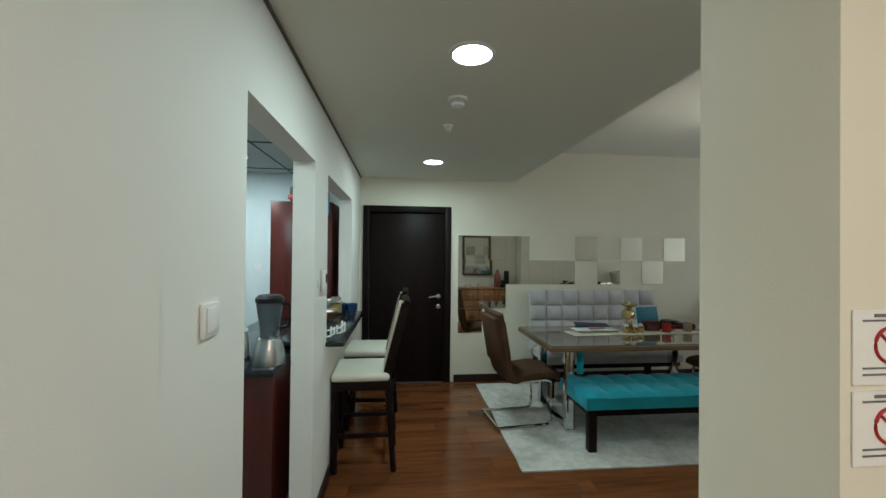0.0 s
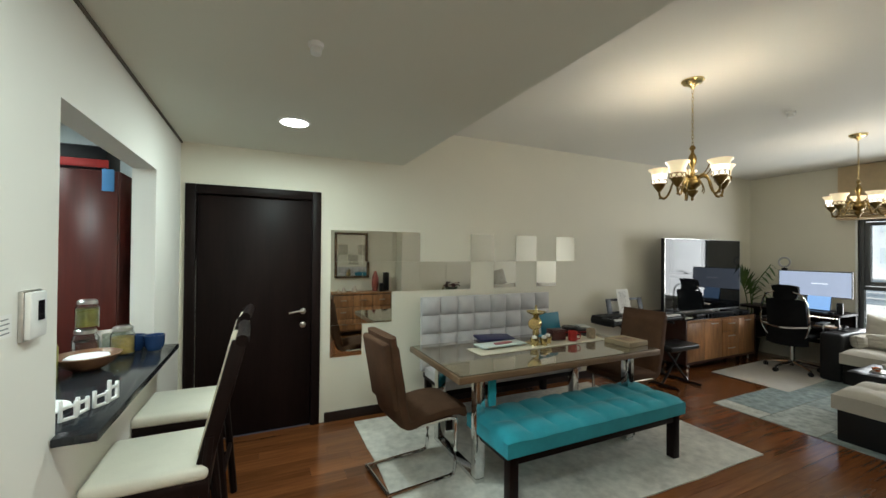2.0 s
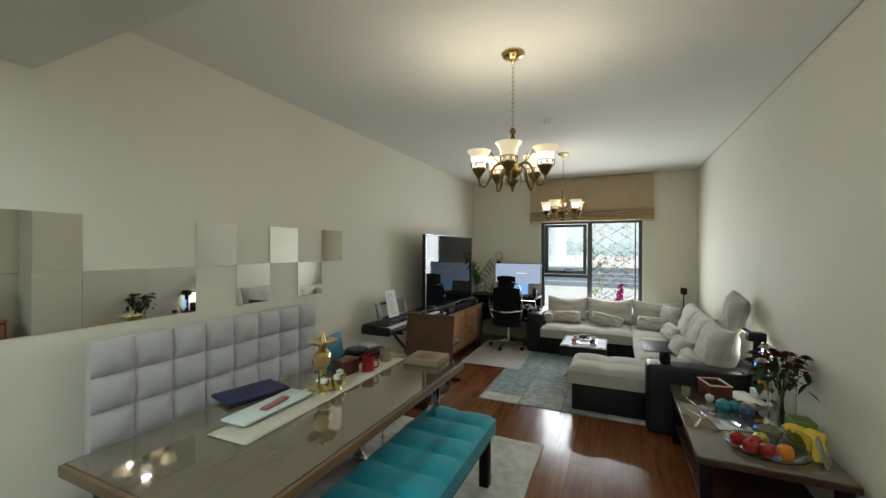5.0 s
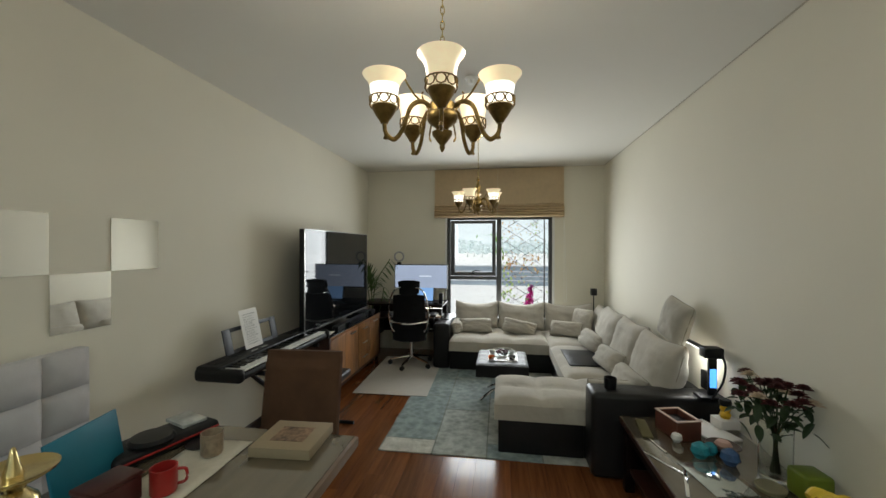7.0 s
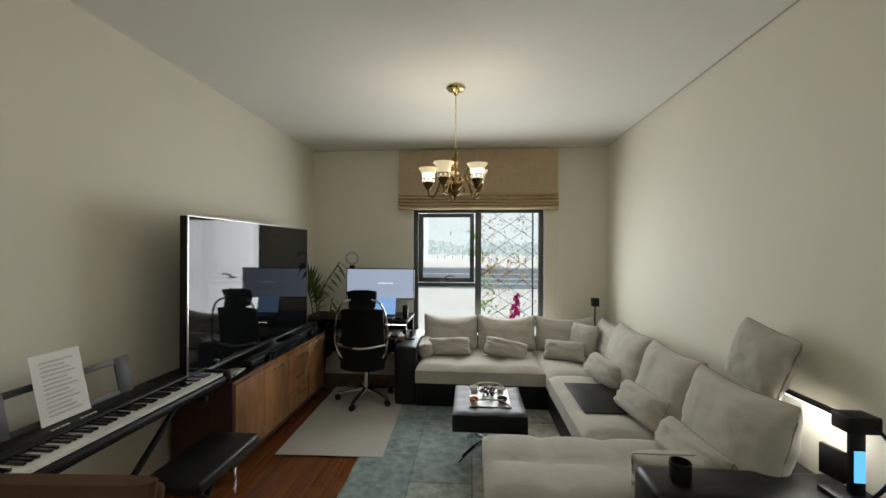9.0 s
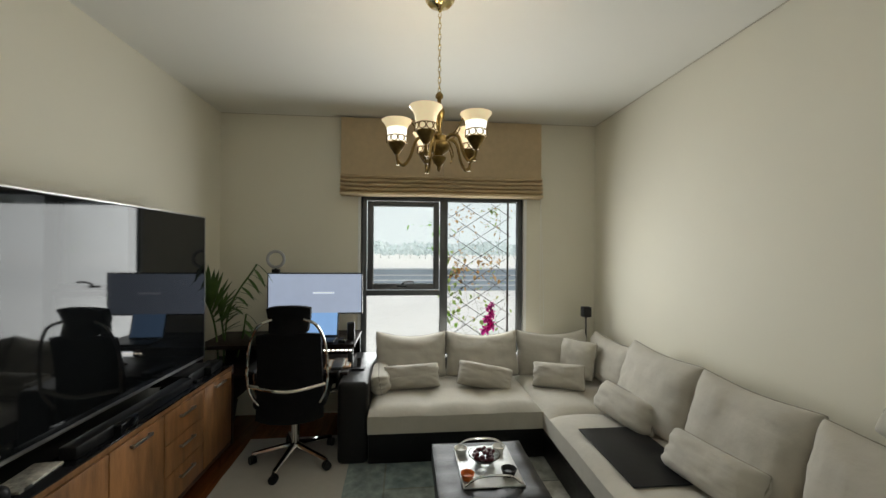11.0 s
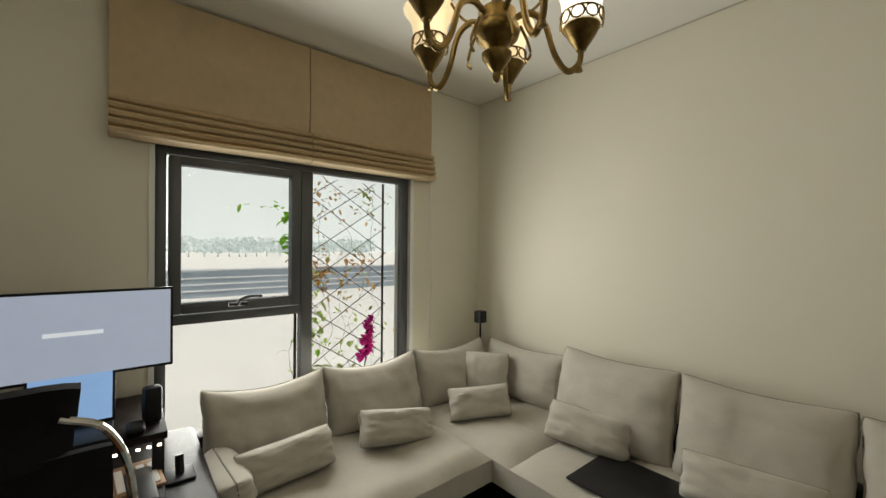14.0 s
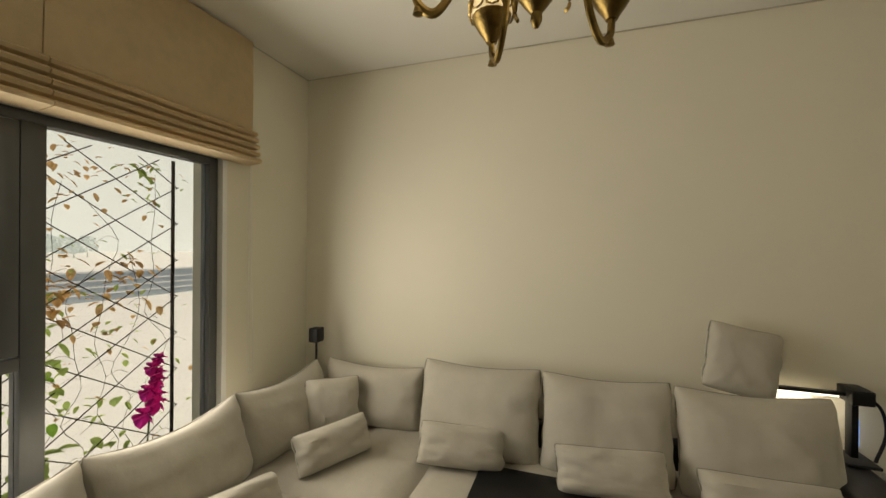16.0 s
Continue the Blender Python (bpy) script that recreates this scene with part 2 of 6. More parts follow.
def lathe(name, profile, material, parent=None, n=24, label="", m=None):
    bm = bmesh.new()
    add_lathe(bm, profile, n)
    return finish(name, bm, material, parent, True, label, m)


def tube(name, pts, r, material, parent=None, n=8, label="", m=None):
    bm = bmesh.new()
    add_tube(bm, pts, r, n)
    return finish(name, bm, material, parent, True, label, m)


def thing(name, m, label, category, group=""):
    ob = new(name)
    ob.empty_display_size = 0.1
    ob.matrix_basis = m
    return tagged(ob, label, category, group)


def structure(ob, label="", category=""):
    return tagged(ob, label, category, kind="structure")


def pillow_mesh(w, h, t, seed=0, n=30, square=3.2, sag=0.0, pinch=0.06):
    """A stuffed cushion, w along x, h along z, t thick along y, standing on z = 0."""
    bm = bmesh.new()
    sides = []
    for s in (-1, 1):
        g = []
        for j in range(n + 1):
            row = []
            for i in range(n + 1):
                u, v = 2 * i / n - 1, 2 * j / n - 1
                u, v = math.sin(u * 1.5708), math.sin(v * 1.5708)
                prof = max(0.0, (1 - abs(u) ** square) * (1 - abs(v) ** square)) ** 0.5
                p = Vector((u * 3, v * 3, seed * 7.3 + s))
                wr = 0.14 * noise.noise(p * 0.7) + 0.09 * noise.noise(Vector((u * 8, v * 2.5, seed))) + 0.05 * noise.noise(Vector((u * 4, v * 13, seed + 9)))
                edge = max(abs(u), abs(v))
                wr += 0.17 * edge * edge * noise.noise(Vector((math.atan2(v, u) * 4.5, edge * 1.3, seed * 3.1 + s)))
                th = t / 2 * prof * (1 + wr) * (1 - sag * 0.35 * v)
                x = u * w / 2 * (1 - pinch * (1 - abs(v) ** 2) * (abs(u) ** 6)) + 0.01 * noise.noise(p)
                z = (v * 0.5 + 0.5) * h - pinch * h * 0.5 * (1 - u * u) * (abs(v) ** 6) * (1 if v > 0 else -0.2)
                z -= sag * h * 0.12 * (1 - u * u) * max(0, v) 
                nip = 1 - 0.05 * (abs(u) ** 5) * (abs(v) ** 5)
                x, z = x * nip, h / 2 + (z - h / 2) * nip
                y = s * (th + 0.006)
                if edge > 0.999:
                    y = s * 0.006
                row.append(bm.verts.new((x, y, z)))
            g.append(row)
        sides.append(g)
        for j in range(n):
            for i in range(n):
                bm.faces.new((g[j][i], g[j][i + 1], g[j + 1][i + 1], g[j + 1][i]))
    a, b = sides
    rim = [(0, i) for i in range(n)] + [(j, n) for j in range(n)] + [(n, n - i) for i in range(n)] + [(n - j, 0) for j in range(n)]
    for k in range(len(rim)):
        p, q = rim[k], rim[(k + 1) % len(rim)]
        bm.faces.new((a[p[0]][p[1]], a[q[0]][q[1]], b[q[0]][q[1]], b[p[0]][p[1]]))
    return bm


def add_tufted(bm, w, d, h, nx, ny, depth, sub=6, round_edge=0.03, buttons=True):
    """A padded slab: w along x, d along y, its quilted top at z = h, closed down to z = 0."""
    gx, gy = nx * sub, ny * sub
    top = []
    for j in range(gy + 1):
        row = []
        for i in range(gx + 1):
            u, v = i / gx, j / gy
            fu, fv = (u * nx) % 1.0, (v * ny) % 1.0
            sx, sy = abs(math.sin(math.pi * u * nx)), abs(math.sin(math.pi * v * ny))
            puff = min(1, (sx + 0.02)) ** 0.45 * min(1, (sy + 0.02)) ** 0.45
            e = min(u * w, (1 - u) * w, v * d, (1 - v) * d)
            drop = 0 if e > round_edge else round_edge * (1 - math.sqrt(max(0, 1 - (1 - e / round_edge) ** 2)))
            z = h - depth * (1 - puff) * (1 if e > 1e-6 else 0.3) - drop + 0.006 * noise.noise((u * w * 6, v * d * 6, h))
            row.append(bm.verts.new(((u - 0.5) * w, (v - 0.5) * d, z)))
        top.append(row)
    vs = [v for r in top for v in r]
    for j in range(gy):
        for i in range(gx):
            bm.faces.new((top[j][i], top[j][i + 1], top[j + 1][i + 1], top[j + 1][i]))
    rim = [top[0][i] for i in range(gx)] + [top[j][gx] for j in range(gy)] + [top[gy][gx - i] for i in range(gx)] + [top[gy - j][0] for j in range(gy)]
    low = [bm.verts.new((v.co.x, v.co.y, 0)) for v in rim]
    for k in range(len(rim)):
        q = (k + 1) % len(rim)
        bm.faces.new((rim[k], rim[q], low[q], low[k]))
    bm.faces.new(low[::-1])
    return vs + low


# ---- the large structure ----
NY, SY, WX, LX, CZ, HZ = 4.6, 1.0, 7.44, -0.48, 2.80, 2.42
slab = structure(box("floor", -3.2, 7.6, -2.2, 4.8, -0.12, -0.012, SLAB), "glossy red-brown wooden plank floor", "floor")


def wall(name, x0, x1, y0, y1, z0, z1, material=PAINT, label="cream painted plaster wall"):
    return structure(box(name, x0, x1, y0, y1, z0, z1, material), label, "wall")


def wall_with_holes(name, axis, at0, at1, a0, a1, z0, z1, holes, material, label):
    """A wall along y (axis 'x' thick) or along x (axis 'y' thick), with rectangular holes through it."""
    bm = bmesh.new()
    cuts = sorted(set([a0, a1] + [v for h in holes for v in h[:2]]))
    for p, q in zip(cuts, cuts[1:]):
        spans, mid = [(z0, z1)], (p + q) / 2
        for h in holes:
            if h[0] < mid < h[1]:
                spans = [s for lo, hi in spans for s in ((lo, min(hi, h[2])), (max(lo, h[3]), hi)) if s[1] - s[0] > 1e-4]
        for lo, hi in spans:
            if axis == 'x':
                add_box(bm, at0, at1, p, q, lo, hi)
            else:
                add_box(bm, p, q, at0, at1, lo, hi)
    bmesh.ops.remove_doubles(bm, verts=bm.verts, dist=1e-5)
    return structure(finish(name, bm, material), label, "wall")


wall_with_holes("wall_north", 'y', NY, NY + 0.2, LX - 0.2, WX + 0.3, 0, 2.95, [(-0.37, 0.53, 0.0, 2.04)], PAINT, "cream painted wall with mirror tiles and a dark door")
wall_with_holes("wall_east", 'x', WX, WX + 0.22, SY - 0.2, NY, 0, 2.95, [(1.735, 3.32, 0.12, 2.06)], PAINT, "cream painted wall around the large window")
wall("wall_south", 2.6, WX + 0.2, SY - 0.2, SY, 0, 2.95)
wall("wall_niche", 1.2, 2.8, 0.43, 0.66, 0, 2.95)
wall("wall_niche_side", 2.6, 2.8, 0.66, SY - 0.2, 0, 2.95)
wall("wall_entry", 0.55, 1.2, 0.43, 0.66, 0, HZ, PAINT, "painted end of the entry wall with safety notices")
wall_with_holes("wall_west", 'x', LX - 0.12, LX, -2.0, NY, 0, 2.6, [(1.26, 2.22, 0.0, 2.05), (2.60, 3.84, 0.93, 2.05)], PAINT_HALL, "pale wall with a kitchen doorway and a serving hatch")
wall("wall_entry_west", LX, LX + 0.02, -2.0, 0.80, 0, HZ, PAINT_HALL, "pale painted wall of the entry")
wall("wall_hall_south", LX - 0.2, 2.2, -2.2, -2.0, 0, 2.6, PAINT_HALL)
wall("wall_hall_east", 2.0, 2.2, -2.0, 0.43, 0, 2.6, PAINT_HALL)
structure(box("ceiling", 1.38, WX + 0.2, 0.66, NY + 0.2, CZ, CZ + 0.15, CEIL), "cream painted flat ceiling", "ceiling")
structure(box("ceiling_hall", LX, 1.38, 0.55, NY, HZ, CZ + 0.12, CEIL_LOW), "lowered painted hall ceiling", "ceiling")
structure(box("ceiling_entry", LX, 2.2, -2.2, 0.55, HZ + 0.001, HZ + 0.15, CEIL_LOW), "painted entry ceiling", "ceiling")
# Solid strips in dark colour, painting the shade along the ceiling edges.
structure(box("trim_ceiling_gap", LX + 0.001, LX + 0.012, -2.0, NY, HZ - 0.012, HZ - 0.001, GAP), "dark strip painted as the shadow line under the ceiling", "trim")
for gx0, gx1, gy0, gy1 in ((2.8, WX, SY + 0.001, SY + 0.011), (WX - 0.011, WX - 0.001, SY + 0.011, NY - 0.011), (1.38, 2.6, 0.661, 0.671)):
    structure(box("trim_ceiling_gap", gx0, gx1, gy0, gy1, CZ - 0.004, CZ - 0.001, GAP_PALE), "thin strip painted as the shadow line between wall and ceiling", "trim")
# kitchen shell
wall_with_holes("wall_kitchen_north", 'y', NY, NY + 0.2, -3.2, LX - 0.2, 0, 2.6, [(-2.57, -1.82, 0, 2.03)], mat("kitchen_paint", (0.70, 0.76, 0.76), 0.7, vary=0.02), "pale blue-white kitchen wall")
wall("wall_kitchen_west", -3.2, -3.0, -0.2, NY, 0, 2.6, MATS["kitchen_paint"], "pale kitchen wall")
wall("wall_kitchen_south", -3.2, LX - 0.2, -0.4, -0.2, 0, 2.6, MATS["kitchen_paint"], "pale kitchen wall")
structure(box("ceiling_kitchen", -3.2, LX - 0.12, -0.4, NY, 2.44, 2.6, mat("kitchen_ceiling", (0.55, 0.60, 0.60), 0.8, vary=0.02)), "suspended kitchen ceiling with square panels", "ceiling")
structure(box("floor_kitchen", -3.0, LX - 0.12, -0.2, NY, -0.012, 0.0, TILEGREY), "grey tiled kitchen floor", "floor")
structure(box("baseboard", 0.64, WX, NY - 0.015, NY, 0, 0.085, DARKBASE), "dark wooden baseboard", "baseboard")
structure(box("baseboard", 2.6, WX, SY, SY + 0.015, 0, 0.085, DARKBASE), "dark wooden baseboard", "baseboard")
structure(box("baseboard", LX, LX + 0.015, 2.22, NY, 0, 0.085, DARKBASE), "dark wooden baseboard", "baseboard")
structure(box("baseboard", LX, LX + 0.015, 0.80, 1.26, 0, 0.085, DARKBASE), "dark wooden baseboard", "baseboard")


def panel_door(name, x0, x1, y, top, label, handle_x):
    d = thing(name, pose(0, 0, 0), label, "door")
    d["kind"] = "structure"
    bm = bmesh.new()
    f = 0.075
    add_box(bm, x0, x0 + f, y - 0.028, y + 0.12, 0, top, 0.006)
    add_box(bm, x1 - f, x1, y - 0.028, y + 0.12, 0, top, 0.006)
    add_box(bm, x0 + f, x1 - f, y - 0.028, y + 0.12, top - f, top, 0.006)
    finish("frame", bm, WENGE, d, True)
    bm = bmesh.new()
    add_box(bm, x0 + f + 0.003, x1 - f - 0.003, y + 0.012, y + 0.055, 0.006, top - f - 0.003, 0.004)
    finish("leaf", bm, WENGE, d, True)
    bm = bmesh.new()
    s = -1 if handle_x > (x0 + x1) / 2 else 1
    add_lathe(bm, [(0, 0), (0.026, 0), (0.026, 0.010), (0.012, 0.014), (0.010, 0.045), (0, 0.045)], 16, pose(handle_x, y + 0.012, 1.02, 90))
    add_tube(bm, curve_pts([(handle_x, y - 0.035, 1.02), (handle_x + s * 0.04, y - 0.04, 1.025), (handle_x + s * 0.12, y - 0.038, 1.012)], 5), 0.009, 8)
    add_lathe(bm, [(0, 0), (0.026, 0), (0.026, 0.010), (0.010, 0.014), (0.008, 0.022), (0, 0.022)], 16, pose(handle_x, y + 0.012, 0.90, 90))
    finish("handle", bm, STEEL, d, True, "brushed steel lever handle and key plate")
    return d


panel_door("door_1", -0.445, 0.595, NY, 2.09, "closed dark wenge wooden door with steel lever handle", 0.45)
panel_door("door_2", -2.63, -1.76, NY - 0.001, 2.09, "closed dark wooden kitchen door with lever handle", -1.88)


# window: frame, mullion, sash, panes
def window():
    w = thing("window_1", pose(0, 0, 0), "large dark aluminium framed window with one opening sash", "window")
    w["kind"] = "structure"
    x0, x1, y0, y1, z0, z1 = WX + 0.03, WX + 0.10, 1.735, 3.32, 0.12, 2.06
    bm = bmesh.new()
    for a in ((y0, y0 + 0.05, z0, z1), (y1 - 0.05, y1, z0, z1), (y0 + 0.05, y1 - 0.05, z0, z0 + 0.05), (y0 + 0.05, y1 - 0.05, z1 - 0.04, z1), (2.485, 2.56, z0 + 0.05, z1 - 0.04), (2.56, y1 - 0.05, 1.10, 1.15)):
        add_box(bm, x0, x1, *a, 0.004)
    finish("frame", bm, FRAMEGREY, w, True)
    bm = bmesh.new()
    for a in ((2.57, 2.625, 1.16, 2.01), (3.205, 3.26, 1.16, 2.01), (2.625, 3.205, 1.16, 1.215), (2.625, 3.205, 1.965, 2.01)):
        add_box(bm, x0 - 0.02, x1 - 0.015, *a, 0.005)
    finish("sash", bm, FRAMEGREY, w, True)
    bm = bmesh.new()
    add_box(bm, x0 - 0.035, x0 - 0.018, 2.88, 2.98, 1.185, 1.205, 0.004)
    add_tube(bm, curve_pts([(x0 - 0.035, 2.93, 1.195), (x0 - 0.06, 2.92, 1.225), (x0 - 0.065, 2.87, 1.24), (x0 - 0.06, 2.81, 1.236)], 4), 0.009, 8)
    finish("handle", bm, BLACKPL, w, True, "black window lever")
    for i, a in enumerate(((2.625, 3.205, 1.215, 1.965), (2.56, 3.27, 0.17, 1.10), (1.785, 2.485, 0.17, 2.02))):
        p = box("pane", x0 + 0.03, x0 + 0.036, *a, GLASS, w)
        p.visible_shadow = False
    return w


window()
box_sill = structure(box("trim_window_reveal", WX - 0.006, WX + 0.03, 1.705, 1.735, 0.12, 2.06, WHITEPL), "white window reveal strip", "trim")
structure(box("trim_window_reveal", WX - 0.006, WX + 0.03, 3.32, 3.345, 0.12, 2.06, WHITEPL), "white window reveal strip", "trim")

# outside
structure(box("ground", WX + 0.22, 400, -300, 300, -0.3, -0.1, CONCRETE), "pale sunlit paving outside", "ground")
structure(box("parapet", 19, 19.3, -40, 40, -0.1, 0.75, mat("pale_parapet", (0.36, 0.42, 0.47), 0.8, vary=0.15, scale=0.5)), "low pale grey terrace wall", "wall")


def far_building(x, y, w, d, h, storeys):
    b = thing("building", pose(x, y, -0.1), "hazy pale high-rise with rows of windows", "building", "far buildings")
    # Haze is painted on: pale facade and glazing colours with a slight glow.
    box("wall", -d / 2, d / 2, -w / 2, w / 2, 0, h, mat("painted_haze_facade", (0.78, 0.82, 0.85), 0.8, vary=0.05, scale=0.4, emit=0.15), b)
    n = max(3, int(w / 3))
    for s in range(storeys):
        for k in range(n):
            yy = -w / 2 + (k + 0.5) * w / n
            zz = (s + 0.55) * h / storeys
            box("window", -d / 2 - 0.12, -d / 2 - 0.02, yy - w / n * 0.3, yy + w / n * 0.3, zz - h / storeys * 0.25, zz + h / storeys * 0.25, mat("painted_haze_glazing", (0.62, 0.70, 0.74), 0.6, emit=0.15), b)
    return b


structure(box("parapet_coping", 18.92, 19.38, -40, 40, 0.75, 0.80, mat("pale_coping", (0.66, 0.68, 0.69), 0.8)), "pale stone coping on the terrace wall", "trim")
for k in range(3):
    structure(box("parapet_rail", 18.96, 19.0, -40, 40, 0.10 + 0.2 * k, 0.14 + 0.2 * k, MATS["pale_coping"]), "pale horizontal rail along the terrace wall", "trim")


def far_trees():
    """A hazy row of trees: stems and many small leaf clumps with an uneven outline."""
    rnd = random.Random(5)
    t = thing("far_trees", pose(70, 0, -0.1), "hazy grey-green row of distant trees", "trees")
    bm, st = bmesh.new(), bmesh.new()
    for k in range(60):
        y = -32 + k * 1.5 + rnd.uniform(-0.5, 0.5)
        h = 2.7 + 1.0 * noise.noise((y * 0.12, 2, 0)) + rnd.uniform(-0.3, 0.3)
        add_tube(st, [(0, y, 0), (0.1, y + 0.1, h * 0.55), (0, y + 0.05, h * 0.9)], 0.09, 6, taper=(1.2, 0.8, 0.3))
        for _ in range(70):
            a, u = rnd.uniform(0, 6.3), rnd.uniform(0, 1) ** 0.5
            c = Vector((1.0 * u * math.cos(a), y + 1.3 * u * math.sin(a), h * rnd.uniform(0.25, 1.0)))
            q = Matrix.Translation(c) @ Matrix.Rotation(rnd.uniform(0, 6), 4, 'Z') @ Matrix.Rotation(rnd.uniform(-1, 1), 4, 'X')
            vs = [bm.verts.new(q @ Vector(p)) for p in ((-0.3, 0, -0.14), (0.07, 0.02, -0.28), (0.33, 0, 0.07), (0.0, -0.03, 0.28))]
            bm.faces.new(vs)
    # Distance haze put into the colours: pale bark, pale leaves that also glow.
    tagged(finish("stems", st, mat("painted_haze_bark", (0.60, 0.61, 0.60), 0.9), t), kind="stuff")
    tagged(finish("foliage", bm, mat("painted_haze_foliage", (0.58, 0.64, 0.63), 0.9, vary=0.08, scale=1.0, thin=0.3, emit=0.34, emit_color=(0.74, 0.81, 0.83)), t), kind="stuff")


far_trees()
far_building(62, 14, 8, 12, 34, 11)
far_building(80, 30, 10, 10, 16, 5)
HAZE = mat("white_haze", (0.64, 0.69, 0.70), 0.9, vary=0.02, scale=0.02, emit=0.32, emit_color=(0.88, 0.94, 0.96))
structure(box("backdrop", 130, 130.5, -220, 220, -0.1, 160, HAZE), "pale hazy white sky", "sky")

# roman blind over the window
def blind():
    b = thing("roman_blind", pose(0, 0, 0), "raised beige linen roman blind in two panels", "blind")
    for y0, y1, dz in ((2.545, 3.50, 0.0), (1.58, 2.54, 0.0)):
        bm = bmesh.new()
        prof = [(0.03, 2.79), (0.062, 2.78), (0.066, 2.45), (0.06, 2.262), (0.062, 2.26)]
        z = 2.25
        for k in range(5):
            prof += [(0.060, z), (0.095 + 0.007 * k, z - 0.007), (0.108 + 0.007 * k, z - 0.018), (0.100 + 0.007 * k, z - 0.031), (0.058, z - 0.038)]
            z -= 0.040
        prof += [(0.03, z), (0.03, 2.79)]
        n = 26
        cols = []
        for i in range(n + 1):
            y = y0 + (y1 - y0) * i / n
            cols.append([bm.verts.new((WX - p + 0.003 * noise.noise((y * 5, q * 4, 0)), y, q - 0.004 * math.sin(math.pi * i / n) * (q < 2.3) + 0.004 * noise.noise((y * 3, q * 9, 3)))) for p, q in prof])
        for a, c in zip(cols, cols[1:]):
            for k in range(len(prof) - 1):
                bm.faces.new((a[k], a[k + 1], c[k + 1], c[k]))
        bm.faces.new(cols[0])
        bm.faces.new(cols[-1][::-1])
        finish("panel", bm, BLIND, b, True)
    tube("cord", curve_pts([(WX - 0.04, 1.575, 2.06), (WX - 0.03, 1.572, 1.5), (WX - 0.03, 1.57, 0.86), (WX - 0.03, 1.555, 0.82), (WX - 0.03, 1.535, 0.86), (WX - 0.03, 1.55, 1.5), (WX - 0.04, 1.575, 2.06)], 5), 0.002, WHITEPL, b, 5)


blind()

# ---- lamps ----
def downlight(x, y):
    d = thing("ceiling_downlight", pose(x, y, HZ), "lit round white recessed ceiling downlight", "ceiling light", "hall downlights")
    lathe("rim", [(0.085, 0.0), (0.105, 0.0), (0.104, -0.006), (0.086, -0.009), (0.085, 0.0)], WHITEPL, d, 28)
    lathe("diffuser", [(0, -0.020), (0.05, -0.018), (0.085, -0.010), (0.094, -0.001)], LAMPWHITE, d, 28)
    lamp("downlight_glow", 'AREA', pose(x, y, HZ - 0.026), 7.6, (0.86, 1.0, 0.95), 0.16)


downlight(0.30, 1.66)
downlight(0.30, 3.70)
# Lamp and fixture added out of view to warm the entry walls.
lamp("unseen_entry_glow", 'AREA', pose(0.4, -0.9, HZ - 0.014), 16, (1.0, 0.84, 0.70), 0.16)
lathe_lamp = thing("ceiling_downlight", pose(0.4, -0.9, HZ), "lit round white entry downlight added out of view", "ceiling light", "hall downlights")
lathe("rim", [(0.085, 0.0), (0.105, 0.0), (0.104, -0.006), (0.086, -0.009), (0.085, 0.0)], WHITEPL, lathe_lamp, 28)
lathe("diffuser", [(0, -0.010), (0.05, -0.009), (0.085, -0.006), (0.094, -0.001)], LAMPWHITE, lathe_lamp, 28)


def kitchen_panel(x, y):
    p = thing("ceiling_light_panel", pose(x, y, 2.44), "lit square white ceiling panel lamp", "ceiling light", "kitchen light panels")
    bm = bmesh.new()
    for a in ((-0.3, 0.3, -0.3, -0.28), (-0.3, 0.3, 0.28, 0.3), (-0.3, -0.28, -0.28, 0.28), (0.28, 0.3, -0.28, 0.28)):
        add_box(bm, *a, -0.012, 0.0)
    finish("frame", bm, WHITEPL, p)
    box("diffuser", -0.28, 0.28, -0.28, 0.28, -0.006, -0.001, LAMPWHITE, p)
    lamp("kitchen_glow", 'AREA', pose(x, y, 2.42), 6, (0.82, 0.98, 1.0), 0.55, 0.55)


kitchen_panel(-1.75, 3.6)
kitchen_panel(-1.45, 1.95)
bm = bmesh.new()
for k in range(5):
    add_box(bm, -3.0, LX - 0.2, 0.15 + k * 1.05, 0.162 + k * 1.05, 2.432, 2.4395)
    add_box(bm, -2.9 + k * 0.55, -2.888 + k * 0.55, -0.2, NY, 2.433, 2.4395)
structure(finish("trim_kitchen_ceiling", bm, GAP), "dark joints of the panelled kitchen ceiling", "trim")


